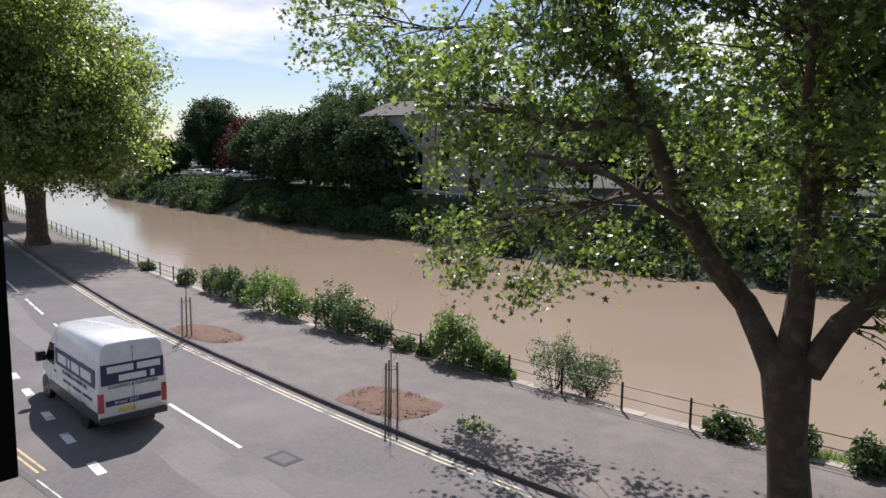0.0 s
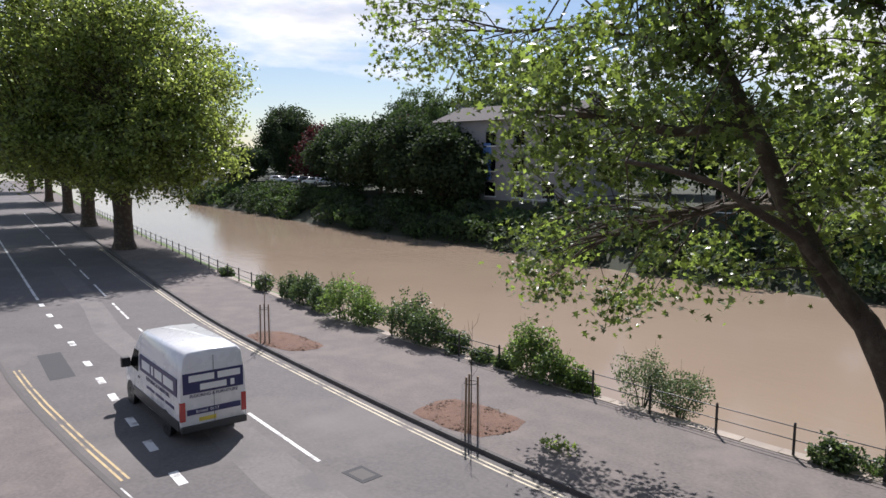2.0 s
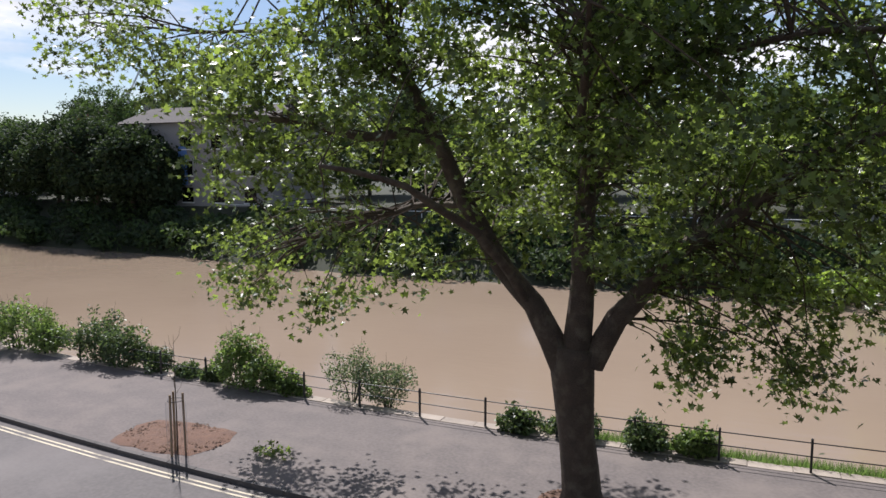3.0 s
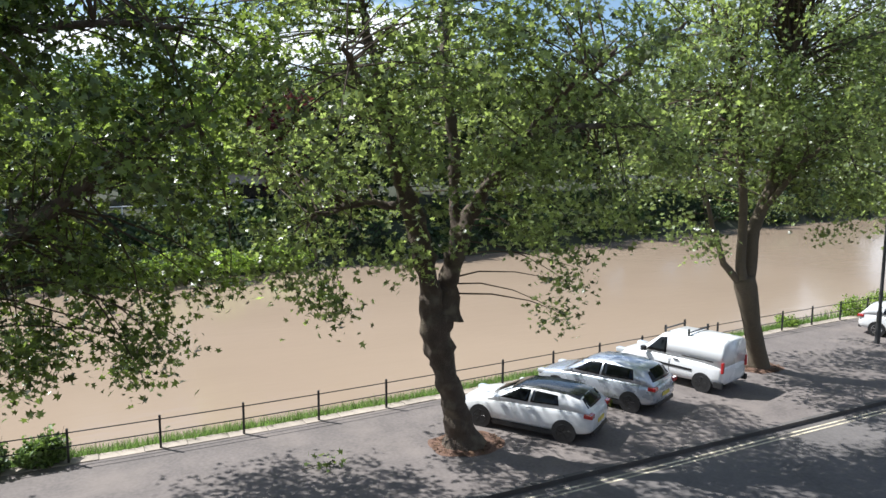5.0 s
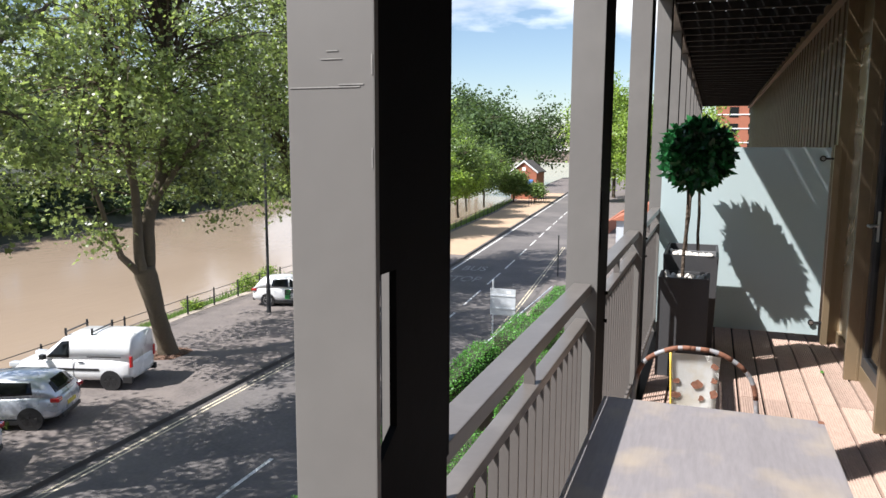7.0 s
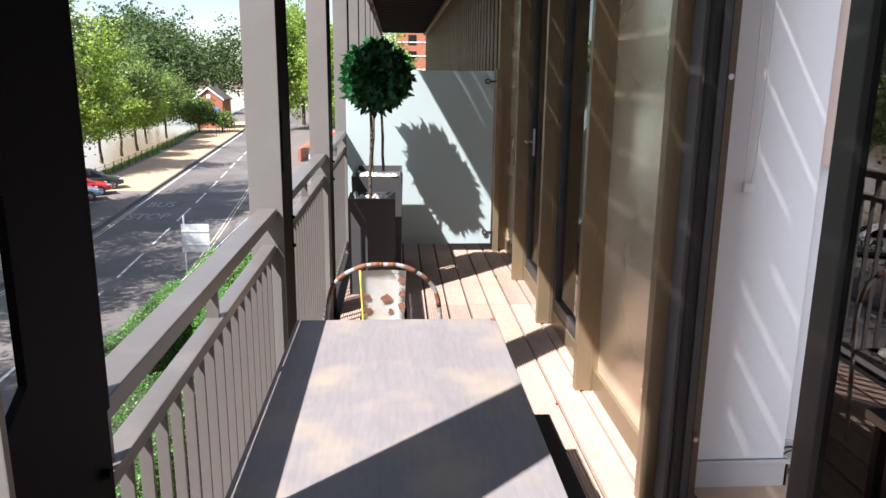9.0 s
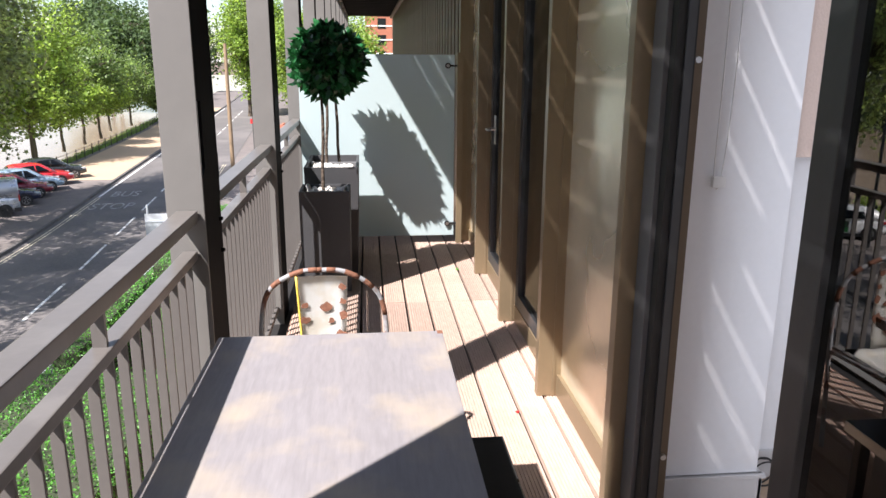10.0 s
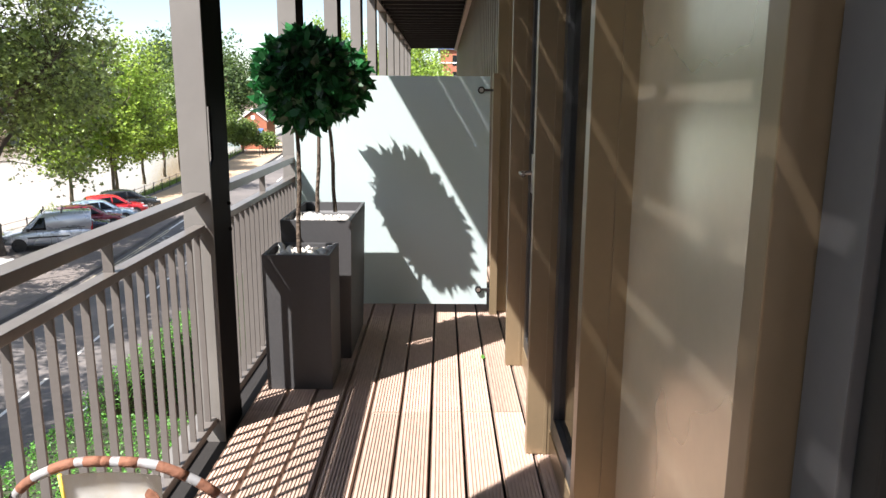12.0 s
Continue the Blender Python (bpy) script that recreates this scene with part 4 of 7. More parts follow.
# the big plane by the fence, opposite
tree("plane_tree", (-3.7, 16.9, G), [
    [(-3.70, 16.9, G - 0.2, 0.62), (-3.70, 16.9, -6.0, 0.46), (-3.82, 16.8, -4.6, 0.41), (-3.90, 16.7, -3.1, 0.50), (-3.85, 16.7, -2.5, 0.46)],
    [(-4.10, 16.7, -3.0, 0.34), (-4.40, 16.7, -2.4, 0.30), (-4.80, 16.6, -1.6, 0.26), (-5.85, 16.4, -0.2, 0.23), (-6.35, 16.2, 0.75, 0.20), (-6.87, 16.0, 2.1, 0.17), (-7.4, 15.8, 3.2, 0.13), (-8.2, 15.4, 5.2, 0.08)],
    [(-6.87, 16.0, 2.1, 0.14), (-7.5, 15.5, 2.35, 0.12), (-8.4, 14.9, 2.25, 0.10), (-9.8, 14.3, 2.6, 0.07), (-11.6, 13.6, 2.8, 0.04)],
    [(-3.85, 16.7, -2.7, 0.34), (-3.68, 16.7, -0.8, 0.26), (-3.69, 16.8, 1.5, 0.21), (-3.64, 16.9, 3.9, 0.16), (-3.4, 17.0, 6.5, 0.10), (-3.2, 17.1, 9.0, 0.05)],
    [(-3.5, 16.8, -2.9, 0.30), (-2.96, 16.8, -1.8, 0.26), (-2.04, 16.7, -0.7, 0.20), (-0.6, 16.4, 0.6, 0.14), (0.8, 16.2, 1.8, 0.08), (2.0, 16.0, 2.2, 0.04)],
    [(-3.66, 16.8, 1.2, 0.13), (-2.7, 16.3, 2.2, 0.11), (-2.95, 16.0, 2.95, 0.10), (-1.54, 15.5, 3.6, 0.09), (-0.2, 15.0, 3.8, 0.07), (1.6, 14.5, 3.8, 0.04)],
    [(-4.9, 16.5, -1.5, 0.12), (-5.6, 15.0, 0.2, 0.10), (-6.4, 13.2, 1.2, 0.07), (-7.4, 11.8, 1.6, 0.04)],
    [(-3.7, 16.8, 0.6, 0.12), (-3.4, 15.0, 2.2, 0.10), (-3.0, 13.2, 3.4, 0.07), (-2.6, 11.6, 4.0, 0.04)],
    [(-7.4, 15.8, 3.2, 0.10), (-9.4, 16.2, 4.4, 0.08), (-12.0, 16.4, 5.0, 0.05), (-14.5, 16.4, 5.2, 0.035), (-17.5, 16.0, 5.6, 0.02)],
    [(-6.3, 16.2, 0.7, 0.09), (-8.0, 17.0, 0.6, 0.07), (-10.0, 17.0, 0.0, 0.04), (-12.0, 16.6, -0.6, 0.025)],
], [
    ((-5.0, 16.0, 6.0), (6.6, 5.2, 3.4)), ((-9.8, 15.2, 3.2), (4.2, 3.2, 2.3)), ((-13.4, 15.8, 4.4), (2.4, 2.2, 1.3)), ((-17.2, 15.8, 5.6), (2.3, 2.0, 1.4)), ((-15.4, 15.6, 4.2), (1.6, 1.4, 0.8)), ((-12.0, 15.6, 1.6), (1.9, 1.6, 2.0)), ((-14.0, 18.4, -0.8), (1.0, 0.9, 1.3)), ((-14.3, 18.5, -2.0), (0.45, 0.45, 0.7)), ((-11.2, 18.6, -2.0), (0.9, 0.8, 1.3)), ((-9.4, 19.4, -1.4), (1.6, 1.2, 1.1)), ((1.3, 18.4, -3.1), (1.0, 0.8, 1.0)), ((2.7, 18.5, -1.2), (0.9, 0.8, 1.0)), ((0.6, 19.2, -1.2), (2.2, 1.2, 1.2)), ((-8.6, 14.8, -0.4), (1.5, 1.4, 1.8)),
    ((-3.2, 13.8, 4.0), (3.2, 2.4, 1.9)), ((0.2, 22.6, 2.0), (2.2, 1.2, 1.2)), ((-1.0, 15.6, 2.0), (3.2, 3.2, 3.2)), ((0.7, 17.6, -1.8), (1.5, 1.3, 1.4)), ((-5.5, 17.5, 0.6), (2.6, 2.2, 1.9)), ((-1.2, 17.0, -0.6), (2.2, 2.0, 1.5)), ((1.6, 16.0, 2.6), (1.9, 1.9, 3.0)), ((-6.5, 20.5, 1.6), (3.0, 2.6, 2.2)), ((-1.5, 20.5, 1.4), (2.8, 2.6, 2.2)), ((2.0, 19.5, 1.0), (1.8, 2.0, 2.0)), ((3.0, 16.6, 3.6), (1.6, 2.2, 1.8)), ((-0.6, 18.0, -1.8), (1.5, 1.0, 1.7)), ((0.4, 18.0, -2.7), (1.1, 0.8, 1.2)), ((-1.2, 18.0, -3.0), (0.7, 0.6, 0.9)), ((-12.6, 16.0, -0.9), (1.1, 1.0, 1.4)), ((-4.0, 17.5, 9.8), (4.2, 3.6, 1.8)),
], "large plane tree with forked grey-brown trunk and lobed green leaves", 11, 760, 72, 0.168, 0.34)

# the plane with the burred trunk beside the parked cars
tree("plane_tree", (9.0, 17.8, G), [
    [(9.0, 17.8, G - 0.2, 0.50), (8.92, 17.8, -6.05, 0.38), (8.70, 17.8, -5.2, 0.32), (8.38, 17.8, -4.1, 0.30), (8.12, 17.8, -3.1, 0.42), (8.2, 17.8, -2.6, 0.40)],
    [(8.05, 17.8, -2.9, 0.34), (8.0, 17.8, -2.0, 0.27), (7.66, 17.8, -0.8, 0.24), (7.17, 17.7, 0.8, 0.22), (6.7, 17.5, 2.2, 0.18), (6.2, 17.2, 3.9, 0.12), (5.4, 17.0, 6.5, 0.06)],
    [(8.5, 17.8, -2.8, 0.30), (8.5, 17.8, -1.8, 0.24), (9.13, 17.8, 0.0, 0.20), (10.29, 17.7, 1.8, 0.17), (12.23, 17.4, 2.9, 0.13), (13.9, 17.0, 4.0, 0.08), (15.5, 16.8, 5.4, 0.04)],
    [(10.3, 17.7, 1.8, 0.12), (12.0, 17.2, 2.4, 0.10), (14.2, 16.6, 2.4, 0.05)],
    [(8.8, 17.8, -0.9, 0.17), (8.9, 18.4, 1.6, 0.15), (8.9, 18.9, 4.5, 0.11), (9.0, 19.0, 8.0, 0.05)],
    [(7.2, 17.7, 0.7, 0.12), (6.2, 16.4, 2.2, 0.10), (5.0, 15.0, 3.2, 0.06), (4.4, 13.8, 3.6, 0.03)],
    [(9.2, 17.8, 0.1, 0.11), (9.6, 16.2, 1.8, 0.10), (9.9, 14.6, 3.0, 0.06), (10.2, 13.2, 3.8, 0.03)],
    [(7.3, 17.7, 0.3, 0.10), (6.2, 18.0, 0.4, 0.08), (4.8, 18.0, 0.0, 0.04)],
], [
    ((8.8, 17.2, 5.2), (5.2, 4.6, 3.2)), ((5.2, 17.0, -1.9), (0.5, 0.5, 0.6)), ((3.9, 17.0, -1.0), (0.6, 0.6, 0.7)), ((5.4, 16.8, 2.2), (3.2, 3.2, 3.0)), ((4.6, 17.0, -0.6), (1.8, 1.6, 1.2)), ((6.8, 16.6, -0.6), (1.5, 1.5, 1.1)), ((12.2, 16.8, 2.2), (3.2, 3.0, 2.8)), ((12.6, 16.8, -0.9), (1.9, 1.7, 1.5)),
    ((9.8, 16.2, 0.6), (2.2, 2.4, 1.7)), ((8.6, 14.6, 3.2), (3.4, 2.6, 2.4)), ((11.6, 16.6, -2.0), (0.8, 0.8, 0.9)), ((14.6, 17.0, 4.0), (2.2, 2.4, 2.6)), ((6.0, 20.6, 0.6), (2.2, 1.5, 1.3)), ((12.4, 21.0, 0.6), (2.4, 1.5, 1.3)), ((5.8, 21.2, 2.6), (2.8, 2.6, 2.4)), ((10.6, 21.8, 2.6), (3.0, 2.8, 2.4)), ((8.8, 18.4, 10.4), (5.6, 4.4, 2.6)), ((3.6, 18.6, 5.6), (2.4, 3.0, 2.4)),
], "plane tree with a leaning dark trunk full of burrs", 23, 500, 66, 0.165, 0.33, leaves=M_LEAF_LIT, gnarl=1.0)

# the pale plane behind the white van
tree("plane_tree", (22.4, 19.6, G), [
    [(22.6, 19.6, G - 0.2, 0.46), (22.5, 19.6, -6.0, 0.36), (22.0, 19.6, -4.6, 0.32), (21.6, 19.6, -3.2, 0.42), (21.5, 19.6, -2.8, 0.38)],
    [(21.7, 19.6, -3.0, 0.26), (21.9, 19.6, -1.1, 0.24), (22.56, 19.6, 0.45, 0.20), (24.1, 19.5, 1.3, 0.12), (25.6, 19.4, 2.4, 0.06)],
    [(22.56, 19.6, 0.45, 0.17), (23.2, 19.6, 3.5, 0.12), (23.6, 19.8, 7.0, 0.06)],
    [(21.3, 19.6, -2.9, 0.2), (21.3, 19.6, -1.0, 0.16), (20.6, 19.3, 1.6, 0.13), (20.0, 19.2, 5.0, 0.07)],
    [(21.2, 19.6, -2.9, 0.14), (20.4, 19.6, -2.3, 0.12), (19.4, 19.4, -0.4, 0.08), (18.4, 19.3, 1.6, 0.05)],
    [(22.0, 19.6, -0.8, 0.11), (22.2, 18.2, 1.2, 0.09), (22.4, 16.8, 2.6, 0.05)],
], [
    ((22.2, 19.4, 5.6), (5.2, 4.6, 3.8)), ((18.8, 18.8, 3.0), (3.0, 3.0, 3.2)), ((25.0, 18.8, 2.6), (3.2, 3.2, 3.0)), ((21.8, 17.6, 2.2), (2.8, 2.4, 2.4)), ((25.8, 19.0, -0.6), (2.0, 2.0, 1.3)), ((18.8, 19.0, -0.6), (1.7, 1.7, 1.5)), ((22.6, 18.6, 0.4), (2.0, 1.6, 1.2)), ((19.4, 22.6, 0.6), (2.4, 1.6, 1.5)), ((25.5, 22.8, 0.4), (2.4, 1.6, 1.4)), ((20.5, 23.0, 3.0), (3.2, 2.8, 2.6)), ((25.5, 23.2, 2.6), (3.0, 2.8, 2.4)), ((22.4, 19.8, 11.0), (5.4, 4.4, 2.6)), ((28.2, 19.4, 5.4), (3.2, 3.4, 3.2)),
], "plane tree with a pale peeling trunk behind a parked van", 37, 480, 60, 0.175, 0.38, M_BARK_PALE, M_LEAF_LIT)

# the next one along
stout = tree("plane_tree", (38.3, 22.0, G), [
    [(38.4, 22.0, G - 0.2, 0.72), (38.35, 22.0, -5.8, 0.6), (38.2, 22.0, -3.6, 0.52), (38.1, 22.0, -2.2, 0.56)],
    [(38.1, 22.0, -2.4, 0.4), (38.0, 22.0, 0.5, 0.3), (38.2, 22.0, 4.5, 0.2), (38.2, 22.0, 9.0, 0.06)],
    [(37.9, 22.0, -2.6, 0.28), (36.4, 21.8, -0.8, 0.22), (34.6, 21.4, 1.2, 0.14), (33.0, 21.0, 3.0, 0.06)],
    [(38.4, 22.0, -2.6, 0.28), (40.2, 21.8, -0.6, 0.22), (42.4, 21.4, 1.6, 0.14), (44.5, 21.0, 3.0, 0.06)],
    [(38.1, 22.0, -1.0, 0.2), (38.0, 19.8, 1.4, 0.14), (38.0, 17.6, 3.2, 0.06)],
], [
    ((38.2, 21.4, 5.6), (6.2, 5.6, 4.4)), ((34.2, 20.8, 2.0), (3.2, 3.2, 3.0)), ((42.6, 20.8, 1.8), (3.8, 3.4, 3.4)), ((38.4, 18.4, 2.6), (4.0, 3.0, 2.6)), ((35.5, 25.0, 1.0), (3.0, 2.0, 2.0)), ((42.0, 25.0, 1.0), (3.0, 2.0, 2.0)), ((33.8, 21.0, -1.6), (1.5, 1.5, 1.3)), ((43.2, 20.4, -1.8), (2.8, 2.0, 1.5)), ((38.2, 21.6, 11.6), (6.0, 5.0, 3.0)), ((32.0, 20.4, 6.0), (3.4, 3.4, 3.4)), ((45.0, 20.4, 3.6), (3.0, 3.0, 3.0)), ((46.0, 21.0, 9.0), (4.6, 4.0, 3.4)),
], "large plane tree with thick straight trunk among parked cars", 41, 780, 50, 0.235, 0.48, None, M_LEAF_LIT)
stout.location.x -= 0.6

# the row of planes up the road
for i, (x, y, h, r) in enumerate([(-67, 25.6, 23, 14), (-92.5, 31.2, 21, 10), (-117, 36.5, 21, 10), (-150, 43.5, 21, 10), (-200, 54, 21, 10)]):
    tr = 0.85 - 0.05 * i
    limbs = [[(x, y, G - 0.3, tr * 1.4), (x, y, G + 0.8, tr), (x, y, G + 3.2, tr * 0.9), (x, y, G + 4.6, tr * 1.0)],
             [(x, y, G + 4.2, tr * 0.6), (x - 1.2, y, G + 8, tr * 0.45), (x - 1.5, y, G + 13, 0.2), (x - 1.5, y, G + 18, 0.06)],
             [(x + 0.3, y, G + 4.2, tr * 0.55), (x + 2.8, y - 0.4, G + 6.4, tr * 0.4), (x + 5.2, y - 1, G + 9, 0.18), (x + 8, y - 1, G + 11, 0.06)],
             [(x, y, G + 4.2, tr * 0.5), (x - 3, y + 1, G + 7, 0.3), (x - 7, y + 2, G + 10, 0.08)],
             [(x, y, G + 4.2, tr * 0.5), (x, y - 3, G + 7, 0.3), (x, y - 7, G + 10, 0.08)]]
    shapes = [((x, y, G + h * 0.62), (r * 0.85, r * 0.8, h * 0.38)), ((x + r * 0.55, y - 1, G + h * 0.42), (r * 0.5, r * 0.5, h * 0.22)), ((x + r * 0.78, y, G + h * 0.34), (r * 0.34, r * 0.4, h * 0.13)),
              ((x - r * 0.5, y, G + h * 0.45), (r * 0.5, r * 0.55, h * 0.2)), ((x, y - r * 0.55, G + h * 0.45), (r * 0.55, r * 0.45, h * 0.2)), ((x + r * 0.35, y - r * 0.3, G + h * 0.78), (r * 0.5, r * 0.5, h * 0.2)),
              ((x + r * 0.80, y - 1, G + h * 0.60), (r * 0.28, r * 0.3, h * 0.10)), ((x + r * 0.66, y - 3, G + h * 0.86), (r * 0.26, r * 0.3, h * 0.09)), ((x - r * 0.1, y - r * 0.7, G + h * 0.9), (r * 0.4, r * 0.3, h * 0.10)), ((x + r * 0.95, y + 1, G + h * 0.46), (r * 0.18, r * 0.2, h * 0.07))]
    tree("plane_tree", (x, y, G), limbs, shapes, "tall broad plane tree in a row along the street", 51 + i, [1500, 800, 500, 300, 200][i], [78, 60, 50, 44, 40][i], [0.33, 0.42, 0.5, 0.6, 0.7][i], [0.62, 0.7, 0.8, 0.8, 0.8][i], None, M_LEAF_ROW, False, 0.25, seg=8)


def bush(name, x, y, w, h, label, seed, mat, n=900, leaf=0.09, z=G - 0.25, stems=9):
    """A self-sown shrub: bent stems under lumpy, uneven masses of leaves."""
    gen = np.random.default_rng(seed)
    ob = thing(name, (x, y, z), label, "shrub", "shrubs along the fence")
    v, f = [], []
    shapes = []
    for i in range(stems):
        a = gen.random() * 6.283
        r = w * 0.36 * gen.random() ** 0.5
        tip = Vector((r * math.cos(a), r * math.sin(a) * 0.7, h * (0.35 + 0.45 * gen.random()) * (1 - 0.5 * (r / w))))
        curve = [Vector((0.1 * r * math.cos(a), 0.1 * r * math.sin(a), 0)), tip * 0.5 + Vector((0, 0, h * 0.06)), tip, tip * 1.25 + Vector((0, 0, h * 0.18))]
        tube_arrays(curve, [0.022, 0.016, 0.009, 0.003], 4, v, f)
        shapes.append((tuple(tip), (w * (0.14 + 0.10 * gen.random()), w * 0.17, h * (0.16 + 0.10 * gen.random()))))
    shapes.append(((0, 0, h * 0.38), (w * 0.36, w * 0.26, h * 0.38)))
    st = new("stem_tangle", mesh_of("stem_tangle", v, f, M_TWIG))
    st.parent = ob
    tagged(st, kind="stuff")
    cen = in_ellipsoids(gen, shapes, int(n * 0.9), 0.5)
    sprigs = []
    for i in range(16):
        a = gen.random() * 6.283
        r = w * 0.42 * gen.random() ** 0.5
        top = np.array([r * math.cos(a), r * math.sin(a) * 0.7, h * (1.0 - 0.55 * (r / (w * 0.42)) ** 2) * (0.85 + 0.25 * gen.random())])
        t = gen.random((26, 1))
        sprigs.append(top * (0.55 + 0.45 * t) + gen.normal(size=(26, 3)) * 0.06)
    cen = np.concatenate([cen] + sprigs)
    cen = cen[cen[:, 2] > 0.02]
    le = new("leaves", leaf_mesh("leaves", cen, leaf * (0.6 + 0.8 * gen.random(len(cen))), mat, gen, False, 0.35))
    le.parent = ob
    tagged(le, kind="stuff")
    return ob


SHRUBS = [(-47, 1.6, 1.0, 0.2, 0), (-40.2, 2.0, 1.4, 0.2, 0), (-36.6, 2.0, 1.9, 0.2, 0), (-34.6, 2.8, 2.3, 0.3, 0), (-32.6, 2.4, 1.9, 0.3, 0), (-29.8, 3.6, 3.0, 0.2, 1), (-28.2, 2.6, 2.2, 0.3, 1), (-25.0, 3.0, 2.6, 0.4, 0), (-23.4, 2.8, 2.2, 0.3, 0), (-21.7, 1.8, 1.3, 0.4, 0),
          (-19.9, 1.5, 0.9, 0.3, 0), (-18.7, 1.5, 1.0, 0.3, 0), (-17.3, 2.3, 2.5, 0.1, 1), (-16.2, 2.0, 1.7, 0.1, 1), (-15.0, 1.6, 1.2, 0.2, 1), (-12.8, 2.6, 2.3, 0.8, 2), (-11.4, 2.3, 1.8, 0.8, 2), (-6.6, 1.8, 1.05, 0.2, 0), (-4.9, 1.7, 1.2, 0.3, 0), (-2.9, 1.7, 1.3, 0.2, 0), (-1.4, 1.5, 1.3, 0.2, 1)]
for i, (x, w, h, dy, m) in enumerate(SHRUBS):
    bush("shrub", x, fence_y(x) + dy, w, h, ["loose green shrub growing through the iron fence", "bright leafy shrub against the iron fence", "grey-green willowy shrub behind the fence"][m], 100 + i, [M_LEAF_SHRUB, M_LEAF_BUSH, M_LEAF_WILLOW][m], 2600 if w > 2.2 else 1500, 0.125 if m < 2 else 0.08)
# a long bare shoot and more scrub past the parked cars
for i, (x, w, h) in enumerate([(29.5, 1.6, 0.8), (34.5, 2.0, 1.3), (36.6, 2.2, 1.5), (47, 2.4, 1.6)]):
    bush("shrub", x, fence_y(x) + 0.6, w, h, "low green shrub on the bank behind the fence", 140 + i, M_LEAF_YELLOW, 900, 0.10)

# grass on the near bank
gen = np.random.default_rng(5)
n = 26000
gx = np.concatenate([gen.uniform(-6, 32, n), gen.uniform(32, 110, 9000)])
depth = np.concatenate([gen.random(n) ** 1.4 * 2.6, gen.random(9000) * 5]) + 0.3
fy = np.array([fence_y(x) for x in np.linspace(-6, 110, 400)])
gy = np.interp(gx, np.linspace(-6, 110, 400), fy) + depth
gz = np.interp(depth, [0.22, 0.75, 2.4, 4.6], [G - 0.02, G - 0.30, G - 0.9, WATER])
hh = (0.18 + 0.34 * gen.random(len(gx))) * np.where(gx > 32, 1.5, 1.0)
a = gen.random(len(gx)) * 6.283
wd = np.where(gx > 32, 0.035, 0.016)
lean = gen.normal(size=(len(gx), 2)) * 0.12
base = np.stack([gx, gy, gz - 0.03], 1)
off = np.stack([np.cos(a) * wd, np.sin(a) * wd, a * 0], 1)
tip = base + np.stack([lean[:, 0], lean[:, 1], hh], 1)
vv = np.stack([base - off, base + off, tip], 1).reshape(-1, 3)
ff = np.arange(len(vv)).reshape(-1, 3)
tagged(new("grass", mesh_of("grass", vv, ff, M_GRASS)), "long green grass on the river bank", "grass", kind="stuff")


# the far bank: dark scrub along the water, then trees
def scrub(name, spots, label, seed, mat, leaf=0.5):
    gen = np.random.default_rng(seed)
    cen, siz = [], []
    for x, y, z, rx, ry, rz, n in spots:
        p = in_ellipsoids(gen, [((x, y, z), (rx, ry, rz))], n, 0.6)
        cen.append(p)
    cen = np.concatenate(cen)
    ob = new(name, leaf_mesh(name, cen, leaf * (0.5 + gen.random(len(cen))), mat, gen, False, 0.4))
    return tagged(ob, label, "undergrowth", kind="stuff")


rnd = random.Random(77)
spots_a, spots_b, spots_c = [], [], []
x = -170
while x < 130:
    y = far_y(x)
    tall = 0.85 if x < -42 else 0.75
    for k in range(3):
        s = rnd.choice((spots_a, spots_a, spots_b))
        yy = y + rnd.uniform(0.2, 8)
        zz = np.interp(yy - y, [0, 1.5, 7, 9], [-8.0, -7.2, -4.8, -4.2]) + rnd.uniform(0.2, 1.0)
        s.append((x + rnd.uniform(-1.5, 1.5), yy, zz, rnd.uniform(1.8, 3.2), rnd.uniform(1.5, 2.5), rnd.uniform(1.2, 2.1) * tall, 300))
    x += 2.6
scrub("scrub_far_bank", spots_a, "dark scrub hanging over the far water's edge", 201, M_LEAF_DARK)
scrub("scrub_far_bank", spots_b, "mid-green scrub on the far bank", 202, M_LEAF_MID)
for i in range(10):
    x = 4 + i * 1.3
    spots_c.append((x, far_y(x) - 1.0 + rnd.uniform(-1.5, 3.5), -7.6 + rnd.uniform(0, 1.2), 1.6, 1.4, 0.8, 420))
scrub("reeds", spots_c, "bright green reeds at the far water's edge", 203, M_LEAF_YELLOW, 0.3)

